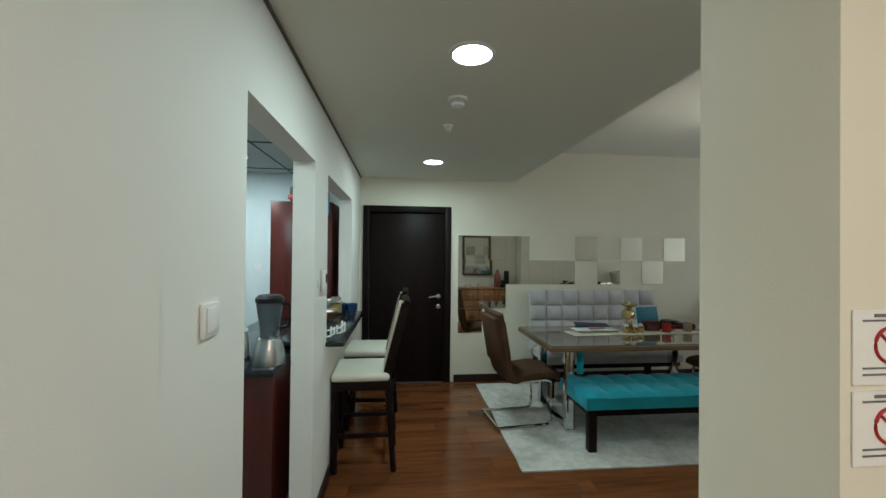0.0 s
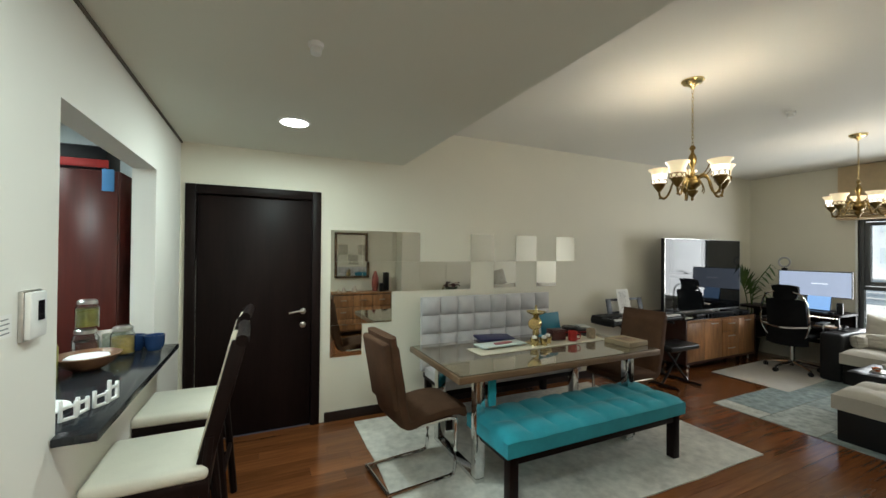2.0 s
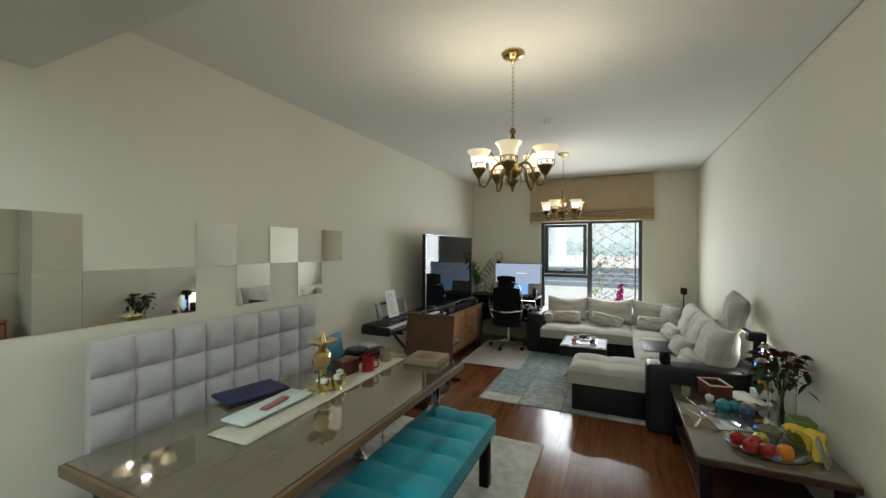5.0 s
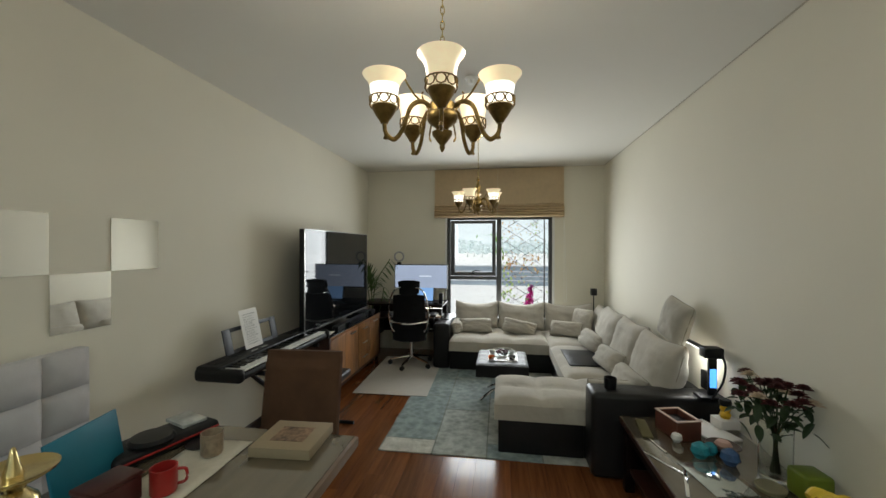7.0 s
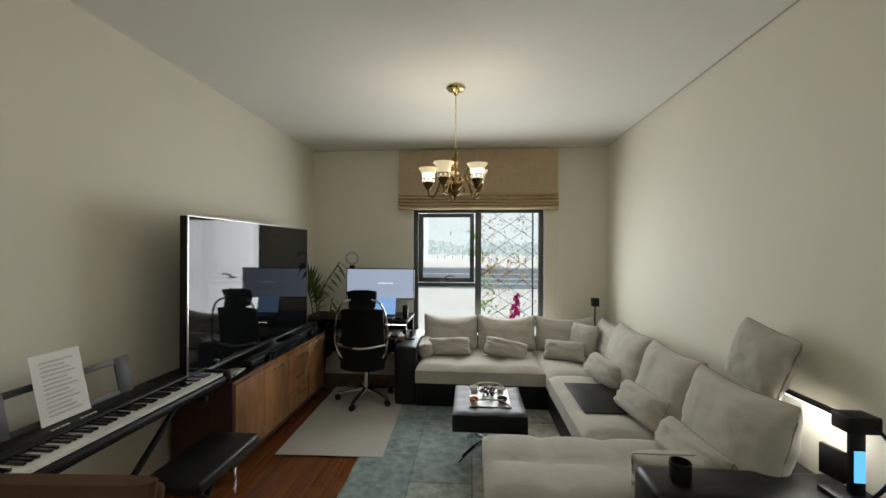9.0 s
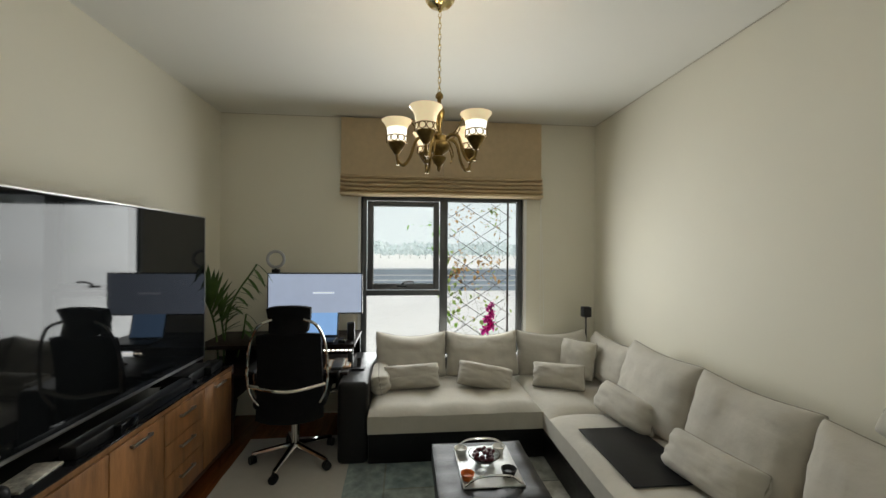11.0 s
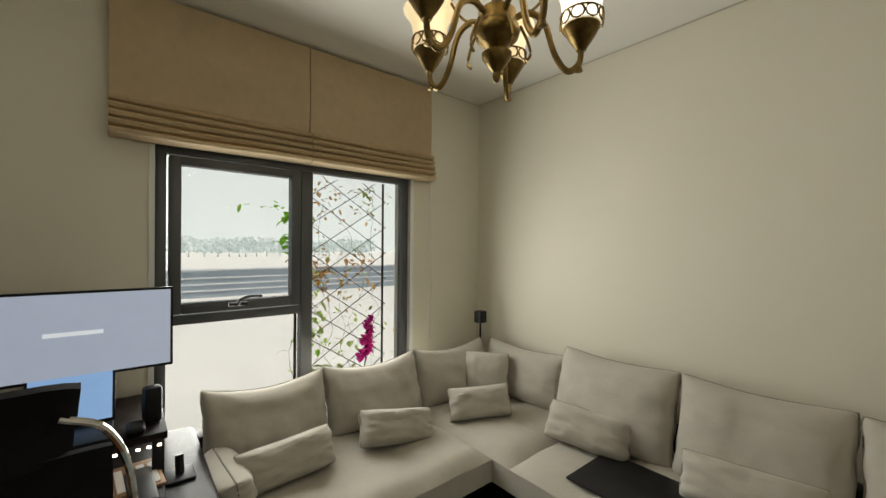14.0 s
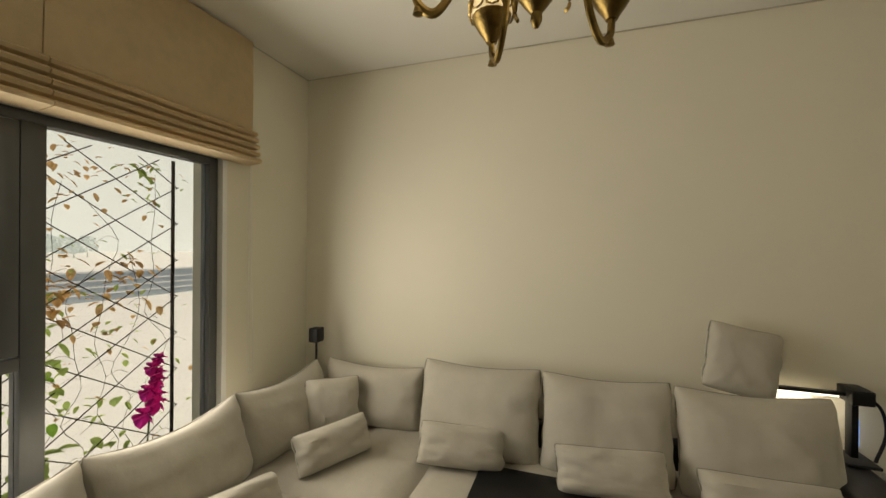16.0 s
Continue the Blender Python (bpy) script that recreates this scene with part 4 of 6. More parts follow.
# ---- television and sideboard ----
def sideboard():
    s = thing("sideboard", pose(5.09, 4.15, 0), "rustic wooden sideboard with doors, drawers and metal handles", "sideboard")
    L, D, z0, z1 = 1.60, 0.42, 0.115, 0.695
    bm = bmesh.new()
    add_box(bm, 0, 0.03, 0, D, z0, z1, 0.003)
    add_box(bm, L - 0.03, L, 0, D, z0, z1, 0.003)
    add_box(bm, 0.03, L - 0.03, 0.006, D, z0, z0 + 0.03, 0.002)
    add_box(bm, 0.03, L - 0.03, D - 0.02, D, z0 + 0.03, z1 - 0.03)
    add_box(bm, 0.03, L - 0.03, 0.03, 0.05, z0 + 0.03, z1 - 0.03)
    finish("body", bm, DARKWOOD, s, True)
    box("top", 0.0, L, -0.004, D, z1, z1 + 0.008, BLACKGLOSS, s, 0.002, "glossy black glass top")
    box("top_panel", 0.03, L - 0.03, 0.004, D, z1 - 0.03, z1, SHEESHAM, s, 0.002)
    xs = [0.035, 0.40, 0.78, 1.18, L - 0.035]
    for i in (0, 1, 3):
        d = box("door", xs[i] + 0.003, xs[i + 1] - 0.003, 0.0, 0.022, z0 + 0.034, z1 - 0.034, SHEESHAM, s, 0.003)
        if i:
            hx = (xs[i] + xs[i + 1]) / 2
            bm = bmesh.new()
            add_box(bm, hx - 0.07, hx + 0.07, -0.022, -0.014, z1 - 0.075, z1 - 0.06, 0.002)
            add_box(bm, hx - 0.065, hx - 0.055, -0.016, 0.0, z1 - 0.073, z1 - 0.062)
            add_box(bm, hx + 0.055, hx + 0.065, -0.016, 0.0, z1 - 0.073, z1 - 0.062)
            finish("handle", bm, STEEL, d, True)
    hgt = (z1 - z0 - 0.068) / 3
    for k in range(3):
        zz = z0 + 0.034 + k * hgt
        d = box("drawer", xs[2] + 0.003, xs[3] - 0.003, 0.0, 0.022, zz + 0.002, zz + hgt - 0.002, SHEESHAM, s, 0.003)
        hx = (xs[2] + xs[3]) / 2
        bm = bmesh.new()
        add_box(bm, hx - 0.07, hx + 0.07, -0.022, -0.014, zz + hgt * 0.62, zz + hgt * 0.62 + 0.014, 0.002)
        add_box(bm, hx - 0.065, hx - 0.055, -0.016, 0.0, zz + hgt * 0.62, zz + hgt * 0.62 + 0.012)
        add_box(bm, hx + 0.055, hx + 0.065, -0.016, 0.0, zz + hgt * 0.62, zz + hgt * 0.62 + 0.012)
        finish("handle", bm, STEEL, d, True)
    for x in (0.10, L - 0.12):
        for y in (0.05, D - 0.06):
            box("foot", x - 0.006, x + 0.03, y - 0.006, y + 0.006, 0, z0 + 0.002, CHROME, s, 0.001, "chrome plate foot")


sideboard()


def television():
    t = thing("television", pose(5.73, 4.31, 0.703), "large flat black television standing on the sideboard", "television")
    box("body", -0.845, 0.845, -0.005, 0.045, 0.075, 1.065, BLACKPL, t, 0.006)
    box("screen", -0.836, 0.836, -0.0085, -0.0055, 0.092, 1.056, SCREEN, t)
    bm = bmesh.new()
    for a in ((-0.845, 0.845, 1.060, 1.0665), (-0.845, 0.845, 0.0735, 0.088)):
        add_box(bm, a[0], a[1], -0.011, -0.004, a[2], a[3])
    add_box(bm, -0.8465, -0.839, -0.011, -0.004, 0.088, 1.06)
    add_box(bm, 0.839, 0.8465, -0.011, -0.004, 0.088, 1.06)
    finish("bezel", bm, STEEL, t)
    for x in (-0.55, 0.55):
        bm = bmesh.new()
        add_box(bm, x - 0.015, x + 0.015, -0.12, 0.16, 0.0, 0.012, 0.003)
        add_box(bm, x - 0.012, x + 0.012, 0.0, 0.035, 0.01, 0.08, 0.003)
        finish("foot", bm, BLACKPL, t, True)


television()
sb = thing("soundbar", pose(5.78, 4.22, 0.703), "long black soundbar on the sideboard", "soundbar")
box("body", -0.42, 0.42, -0.04, 0.03, 0, 0.055, BLACKPL, sb, 0.01)

# ---- hall and serving hatch ----
def bar_stool(m):
    """Faces -x, towards the wall."""
    s = thing("bar_stool", m, "dark wooden bar stool with cream leather seat and tall back", "stool", "stools at the hatch")
    bm = bmesh.new()
    add_box(bm, -0.21, 0.20, -0.215, 0.215, 0.635, 0.695, 0.026, 3)
    finish("seat", bm, WHITELEATHER, s, True, "cream leather seat pad")
    bm = bmesh.new()
    add_box(bm, -0.20, 0.20, -0.205, 0.205, 0.575, 0.64, 0.004)
    finish("apron", bm, WENGE, s, True)
    for y in (-0.18, 0.18):
        tube("leg", [(-0.18, y, 0.58), (-0.185, y * 1.03, 0.0)], 0.024, WENGE, s, 8)
        bm = bmesh.new()
        for a, b in (((0.18, y, 0.60), (0.23, y * 1.05, 0.0)), ((0.18, y, 0.58), (0.20, y, 0.80))):
            add_tube(bm, [a, b], 0.021, 8)
        finish("leg", bm, WENGE, s, True)
    bm = bmesh.new()
    add_box(bm, -0.185, -0.165, -0.16, 0.16, 0.20, 0.235, 0.003)
    add_box(bm, 0.20, 0.22, -0.16, 0.16, 0.30, 0.335, 0.003)
    for y in (-0.18, 0.18):
        add_box(bm, -0.16, 0.20, y - 0.011, y + 0.011, 0.24, 0.27, 0.003)
    finish("stretcher", bm, WENGE, s, True)
    tilt = pose(0.245, 0, 0.95, 0, 14, 0)
    bm = bmesh.new()
    add_box(bm, -0.034, 0.027, -0.172, 0.172, -0.25, 0.215, 0.016, 3, m=tilt)
    finish("back_pad", bm, TANLEATHER, s, True, "cream leather back pad")
    bm = bmesh.new()
    for y in (-0.192, 0.172):
        add_box(bm, -0.028, 0.030, y, y + 0.020, -0.27, 0.235, 0.007, 3, m=tilt)
    add_tube(bm, [(0.010, -0.196, 0.238), (0.012, -0.10, 0.246), (0.012, 0.10, 0.246), (0.010, 0.196, 0.238)], 0.026, 10, tilt)
    finish("back_frame", bm, WENGE, s, True, "dark wooden frame with a rolled top rail")
    return s


bs1 = bar_stool(pose(-0.27, 2.95, 0.001, 0, 0, 1))
copy_thing(bs1, pose(-0.27, 3.60, 0.001, 0, 0, -2))

bt = thing("bar_counter", pose(0, 0, 0.93), "polished black granite serving counter in the wall hatch", "counter")
box("top", -0.80, -0.37, 2.605, 3.835, 0.0, 0.03, GRANITE, bt, 0.004)
box("overhang", -0.478, -0.36, 2.56, 3.90, 0.0005, 0.0295, GRANITE, bt, 0.004)


def glass_jar(name, x, y, z, r, h, fill, fillmat, label):
    j = thing(name, pose(x, y, z), label, "jar", "jars on the counter")
    lathe("glass", [(0, 0), (r, 0), (r * 1.04, h * 0.1), (r * 1.04, h * 0.7), (r * 0.8, h * 0.82), (r * 0.8, h * 0.84), (r * 0.76, h * 0.84), (r * 0.76, h * 0.81), (r * 0.98, h * 0.69), (r * 0.98, h * 0.08), (0, 0.006)], CLEARG, j, 18)
    lathe("contents", [(0, 0.007), (r * 0.95, 0.008), (r * 0.95, h * fill), (0, h * fill + 0.004)], fillmat, j, 16)
    lathe("lid", [(0, h), (r * 0.7, h), (r * 0.86, h * 0.95), (r * 0.86, h * 0.85), (0, h * 0.85)], STEEL, j, 18)


OLIVE = mat("pickled_green", (0.22, 0.20, 0.03), 0.4, vary=0.5, scale=40)
GRAIN = mat("yellow_grain", (0.50, 0.36, 0.10), 0.8, vary=0.4, scale=90)
glass_jar("glass_jar", -0.60, 3.72, 0.961, 0.055, 0.16, 0.6, GRAIN, "clip-top glass jar of yellow grain")
glass_jar("glass_jar", -0.74, 3.64, 0.961, 0.055, 0.17, 0.6, CLEARG, "empty glass jar standing on the counter")
glass_jar("glass_jar", -0.735, 3.645, 1.135, 0.05, 0.15, 0.68, OLIVE, "stacked glass jar of green pickles")
cu = thing("cup", pose(-0.46, 3.76, 0.961), "dark blue glazed cup on the counter", "cup")
lathe("body", [(0, 0), (0.035, 0), (0.05, 0.03), (0.052, 0.09), (0.047, 0.09), (0.044, 0.03), (0, 0.008)], mat("blue_glaze", (0.02, 0.05, 0.14), 0.2, vary=0.3), cu)
cu2 = copy_thing(cu, pose(-0.56, 3.79, 0.961))
fr = thing("picture_stand", pose(-0.66, 3.80, 0.961, -8, 0, 20), "small silver picture frame on the counter", "picture frame")
box("frame", -0.075, 0.075, -0.008, 0.008, 0, 0.13, STEEL, fr, 0.003)
box("picture", -0.055, 0.055, -0.0095, -0.0085, 0.02, 0.11, mat("grey_picture", (0.25, 0.27, 0.22), 0.5, vary=0.8, scale=60), fr)
bo = thing("serving_bowl", pose(-0.66, 3.42, 0.961), "brown wooden bowl with a white paper inside", "bowl")
lathe("body", [(0, 0), (0.05, 0), (0.10, 0.03), (0.135, 0.075), (0.128, 0.078), (0.09, 0.035), (0, 0.012)], mat("bowl_wood", (0.16, 0.075, 0.035), 0.4, vary=0.3), bo)
lathe("cloth", [(0, 0.050), (0.05, 0.052), (0.092, 0.060), (0.085, 0.068), (0.04, 0.064), (0, 0.066)], PAPER, bo, 9)
for x, y, h, mt_ in ((-0.74, 3.22, 0.24, CLEARG), (-0.76, 3.30, 0.26, OLIVE)):
    b = thing("bottle", pose(x, y, 0.961), "small glass bottle standing on the counter", "bottle", "bottles on the counter")
    lathe("body", [(0, 0), (0.03, 0), (0.032, 0.02), (0.032, h * 0.55), (0.012, h * 0.75), (0.012, h), (0, h)], mt_, b, 16)
    lathe("cap", [(0, h + 0.025), (0.014, h + 0.024), (0.014, h - 0.01), (0.0121, h - 0.01)], WHITEPL, b, 12)
bk = thing("stacked_plates", pose(-0.62, 2.82, 0.961), "white plate lying on the black counter", "plate")
lathe("plate", [(0, 0), (0.06, 0), (0.10, 0.012), (0.10, 0.016), (0.06, 0.006), (0, 0.005)], WHITEPL, bk)
# a row of small white letter frames
lf = thing("photo_stand", pose(-0.45, 2.80, 0.961, 0, 0, 62), "row of small white letter-shaped photo stands", "ornament")
for k, (a, h) in enumerate(((-14, 0.075), (10, 0.065), (-8, 0.065), (12, 0.085))):
    bm = bmesh.new()
    w = 0.055
    for q in ((0, 0.010, 0, h), (w - 0.010, w, 0, h * 0.8), (0.010, w - 0.010, 0, 0.010), (0.010, w - 0.010, h * 0.55, h * 0.55 + 0.010)):
        add_box(bm, q[0], q[1], -0.006, 0.006, q[2], q[3], 0.002)
    finish("letter", bm, WHITEPL, lf, True, m=pose(k * 0.062 - 0.12, 0, 0, 0, 0, a))

th = thing("thermostat", pose(LX, 2.425, 1.37), "white wall thermostat with a dark display", "thermostat")
box("body", 0, 0.026, -0.045, 0.045, -0.065, 0.065, WHITEPL, th, 0.005)
box("base", 0, 0.012, -0.050, 0.050, -0.070, 0.070, STEEL, th, 0.003)
box("display", 0.0262, 0.0275, -0.008, 0.026, -0.016, 0.040, BLACKGLOSS, th)
box("joint", 0.0005, 0.0125, -0.0462, -0.0452, -0.064, 0.064, GAP, th)
sw0 = thing("light_switch", pose(LX, 2.32, 1.355), "small white printed label on the wall", "switch", "wall switches")
box("plate", 0, 0.0015, -0.028, 0.028, -0.03, 0.03, PAPER, sw0)
for k in range(4):
    box("writing", 0.0016, 0.0020, -0.022, 0.018 - 0.006 * (k % 2), -0.02 + 0.012 * k, -0.017 + 0.012 * k, INK, sw0)
sw = thing("light_switch", pose(LX, 1.03, 1.375), "white square wall light switch", "switch", "wall switches")
box("plate", 0, 0.010, -0.043, 0.043, -0.043, 0.043, WHITEPL, sw, 0.003)
box("rocker", 0.010, 0.014, -0.03, 0.03, -0.032, 0.032, WHITEPL, sw, 0.002)
sw2 = thing("light_switch", pose(-1.62, NY, 1.35), "white square wall light switch by the kitchen door", "switch", "wall switches")
box("plate", -0.043, 0.043, -0.010, 0, -0.043, 0.043, WHITEPL, sw2, 0.003)

for i, z in enumerate((1.388, 1.286)):
    n = thing("safety_notice", pose(0.64, 0.43, z), "white paper safety notice with a red prohibition ring", "notice", "safety notices")
    box("sheet", -0.075, 0.075, -0.003, -0.001, 0, 0.094, PAPER, n)
    bm = bmesh.new()
    for k in (0.012, 0.020, 0.080):
        add_box(bm, -0.062, 0.062, -0.0042, -0.0032, k, k + 0.0022)
    add_box(bm, -0.045, 0.045, -0.0042, -0.0032, 0.0855, 0.0895)
    finish("writing", bm, INK, n)
    bm = bmesh.new()
    add_tube(bm, [(-0.022 + 0.022 * math.cos(a), -0.0036, 0.05 + 0.022 * math.sin(a)) for a in [q * math.pi / 12 for q in range(25)]], 0.0022, 5)
    add_tube(bm, [(-0.037, -0.0036, 0.065), (-0.007, -0.0036, 0.035)], 0.002, 5)
    finish("ring", bm, RED, n, True, "red prohibition ring")

# ---- kitchen seen through the openings ----
kc = thing("kitchen_counter", pose(0, 0, 0), "mahogany kitchen cabinet with black granite worktop", "counter")
box("body", -1.26, -0.70, 2.24, 3.86, 0.0, 0.86, MAHOG, kc, 0.003)
box("worktop", -1.30, -0.685, 2.20, 3.88, 0.861, 0.90, GRANITE, kc, 0.004)
tc_ = thing("tall_cabinet", pose(0, 0, 0), "tall mahogany kitchen cabinet against the wall", "cabinet")
box("body", -1.28, -0.69, 3.97, 4.58, 0.0, 2.04, MAHOG, tc_, 0.003)
for x in (-1.275, -0.980):
    box("door", x, x + 0.285, 3.948, 3.969, 0.10, 2.035, MAHOG, tc_, 0.003)
lc = thing("base_cabinet", pose(0, 0, 0), "low mahogany kitchen cabinet by the far wall", "cabinet")
box("body", -2.98, -2.72, 0.6, 4.5, 0.0, 0.86, MAHOG, lc, 0.003)
box("worktop", -2.99, -2.68, 0.6, 4.5, 0.861, 0.90, GRANITE, lc, 0.004)
cb = thing("storage_box", pose(-0.95, 4.15, 2.045), "black and red box on top of the tall cabinet", "box")
box("body", -0.18, 0.18, -0.12, 0.14, 0, 0.16, BLACKPL, cb, 0.03)
box("band", -0.185, 0.185, -0.125, -0.118, 0.02, 0.07, RED, cb, 0.002)
gl = thing("rubber_glove", pose(-0.74, 3.944, 1.93), "blue cloth hanging over the cabinet edge", "cloth")
box("cloth", -0.03, 0.03, -0.012, 0.0, -0.02, 0.115, mat("blue_cloth", (0.08, 0.25, 0.5), 0.7), gl, 0.005)


def kettle(x, y):
    k = thing("kettle", pose(x, y, 0.901, 0, 0, 150), "brushed steel electric kettle on the worktop", "kettle")
    lathe("body", [(0, 0.02), (0.078, 0.02), (0.08, 0.04), (0.072, 0.13), (0.06, 0.185), (0.045, 0.20), (0, 0.205)], STEEL, k)
    lathe("base", [(0, 0), (0.085, 0), (0.082, 0.018), (0, 0.02)], BLACKPL, k)
    tube("handle", curve_pts([(0.058, 0, 0.19), (0.12, 0, 0.195), (0.135, 0, 0.13), (0.12, 0, 0.06)], 5), 0.012, BLACKPL, k)
    tube("spout", [(-0.05, 0, 0.165), (-0.085, 0, 0.19)], 0.02, STEEL, k)


def blender_jug(x, y):
    k = thing("blender", pose(x, y, 0.901), "steel kitchen blender with a clear jug", "blender")
    lathe("base", [(0, 0), (0.088, 0), (0.09, 0.02), (0.078, 0.10), (0.06, 0.145), (0, 0.15)], STEEL, k)
    lathe("jug", [(0.05, 0.15), (0.055, 0.17), (0.052, 0.19), (0.075, 0.36), (0.072, 0.36), (0.048, 0.19), (0.0, 0.175)], mat("smoky_jug", (0.30, 0.36, 0.40), 0.06, trans=0.8, vary=0.05), k)
    lathe("lid", [(0, 0.395), (0.06, 0.392), (0.078, 0.375), (0.078, 0.352), (0, 0.355)], BLACKPL, k)
    tube("handle", curve_pts([(0.07, 0, 0.34), (0.115, 0, 0.33), (0.11, 0, 0.22), (0.058, 0, 0.20)], 4), 0.011, BLACKPL, k)


kettle(-0.97, 2.40)
blender_jug(-0.75, 2.33)

# ---- on the dining table ----
TZ = 0.775
rn = thing("table_runner", pose(2.30, 3.60, TZ, 0, 0, 1.5), "long cream woven table runner", "table runner")
bm = bmesh.new()
g = [[bm.verts.new((-0.68 + 1.36 * i / 40, -0.115 + 0.23 * j / 6 + 0.004 * noise.noise((i * 0.4, j, 1)), 0.0035 + 0.0015 * noise.noise((i * 0.5, j * 0.7, 4)))) for j in range(7)] for i in range(41)]
for a, b in zip(g, g[1:]):
    for j in range(6):
        bm.faces.new((a[j], a[j + 1], b[j + 1], b[j]))
cloth = finish("cloth", bm, mat("cream_cloth", (0.60, 0.56, 0.46), 0.9, vary=0.1, scale=40, bump=0.6, bscale=300), rn, True)
sol = cloth.modifiers.new("thick", 'SOLIDIFY')
sol.thickness = 0.002
dp = thing("serving_plate", pose(1.92, 3.66, TZ + 0.006, 0, 0, 1), "long white and turquoise serving plate", "plate")
bm = bmesh.new()
add_box(bm, -0.215, 0.215, -0.075, 0.075, 0.012, 0.024, 0.004)
for x in (-0.17, 0.17):
    add_box(bm, x - 0.015, x + 0.015, -0.05, 0.05, 0.0, 0.013)
finish("plate", bm, mat("turquoise_white_glaze", (0.72, 0.74, 0.72), 0.2, vary=0.05, second=(0.62, 0.76, 0.74)), dp, True)
wl = thing("wallet", pose(1.93, 3.64, TZ + 0.031, 0, 0, 8), "slim dusty pink case lying on the plate", "case")
box("body", -0.085, 0.085, -0.02, 0.02, 0, 0.012, mat("dusty_pink", (0.36, 0.13, 0.14), 0.6), wl, 0.005)
lt = thing("laptop", pose(2.03, 3.93, TZ, 0, 0, -14), "closed dark navy laptop on the table", "laptop")
box("body", -0.165, 0.165, -0.11, 0.11, 0.003, 0.022, mat("navy_cover", (0.018, 0.020, 0.075), 0.5, vary=0.2), lt, 0.006)
for x in (-0.12, 0.12):
    box("foot", x - 0.01, x + 0.01, -0.08, 0.08, 0.0, 0.0031, BLACKPL, lt)

sv = thing("brass_candelabrum", pose(2.27, 3.64, TZ + 0.005), "ornate brass centrepiece with a wide rim and small cups", "ornament")
lathe("body", [(0, 0), (0.085, 0), (0.088, 0.006), (0.03, 0.016), (0.022, 0.06), (0.03, 0.09), (0.024, 0.12), (0.045, 0.14), (0.052, 0.17), (0.045, 0.20), (0.022, 0.225), (0.026, 0.240), (0.060, 0.252), (0.082, 0.266), (0.084, 0.272), (0.060, 0.262), (0.020, 0.262), (0.012, 0.29), (0.005, 0.325), (0, 0.33)], BRASSB, sv, 28)
lathe("dial", [(0, -0.01), (0.045, -0.008), (0.050, 0.0), (0.045, 0.008), (0, 0.01)], BRASSB, sv, 24, m=pose(-0.045, -0.03, 0.17, 90, 0, -40))
for i, (x, y) in enumerate(((2.20, 3.57), (2.28, 3.545), (2.36, 3.59))):
    c = thing("candle_holder", pose(x, y, TZ + 0.006), "small brass cup with a white candle", "candle", "candle cups")
    lathe("cup", [(0, 0), (0.028, 0), (0.022, 0.012), (0.032, 0.03), (0.035, 0.062), (0.031, 0.062), (0.028, 0.03), (0, 0.02)], BRASSB, c, 20)
    lathe("candle", [(0, 0.0205), (0.02, 0.021), (0.02, 0.078), (0.003, 0.08), (0.002, 0.09), (0, 0.09)], WHITEPL, c, 14)
for x, y, r in ((2.08, 3.73, 0.03), (2.12, 3.65, 0.036)):
    q = thing("napkin_ring", pose(x, y, TZ + 0.006), "small polished brass ring lying on the runner", "ring", "brass rings")
    bm = bmesh.new()
    add_tube(bm, [(r * math.cos(a), r * math.sin(a), 0.008) for a in [k * math.pi / 10 for k in range(21)]], 0.007, 8)
    finish("ring", bm, BRASSB, q, True)
tb = thing("folder", pose(2.62, 3.84, TZ, 0, 0, 12), "upright teal card folder on the table", "folder")
box("cover", -0.14, 0.14, -0.004, 0.006, 0, 0.215, mat("teal_card", (0.012, 0.16, 0.24), 0.5, vary=0.1), tb, 0.002, m=pose(0, 0, 0, -10))
box("stand", -0.14, 0.14, -0.005, 0.08, 0, 0.006, MATS["teal_card"], tb, 0.002)
MUGR = mat("dark_maroon", (0.07, 0.018, 0.016), 0.35, vary=0.3)
bx = thing("leather_box", pose(2.53, 3.68, TZ + 0.006, 0, 0, -6), "dark maroon leather box on the runner", "box")
box("body", -0.07, 0.07, -0.05, 0.05, 0, 0.075, MUGR, bx, 0.006)
box("lid", -0.072, 0.072, -0.052, 0.052, 0.0755, 0.092, MUGR, bx, 0.005)


def mug(x, y, material, label, turn=0):
    k = thing("mug", pose(x, y, TZ + 0.006, 0, 0, turn), label, "mug", "mugs on the table")
    lathe("body", [(0, 0), (0.036, 0), (0.040, 0.006), (0.040, 0.085), (0.037, 0.085), (0.036, 0.01), (0, 0.008)], material, k, 22)
    tube("handle", curve_pts([(0.038, 0, 0.07), (0.064, 0, 0.064), (0.064, 0, 0.028), (0.038, 0, 0.02)], 4), 0.005, material, k, 6)


mug(2.63, 3.58, RED, "red glazed mug on the runner", -60)
mug(2.87, 3.60, mat("patterned_cream_glaze", (0.34, 0.26, 0.18), 0.3, vary=0.6, scale=30), "brown and cream patterned mug", 20)
bg = thing("glasses_case", pose(2.90, 3.86, TZ, 0, 0, -16), "black fabric bag with a red zip edge", "bag")
bm = bmesh.new()
add_box(bm, -0.20, 0.20, -0.09, 0.09, 0, 0.05, 0.022, 3)
finish("body", bm, BLACKPL, bg, True)
box("zip", -0.19, 0.19, -0.093, -0.087, 0.022, 0.03, RED, bg, 0.002, "red zip")
hd = thing("headphone_case", pose(2.84, 3.84, TZ + 0.05, 0, 0, 0), "round black lid on the bag", "case")
lathe("body", [(0, 0), (0.075, 0), (0.08, 0.012), (0.07, 0.024), (0, 0.028)], BLACKPL, hd, 22)
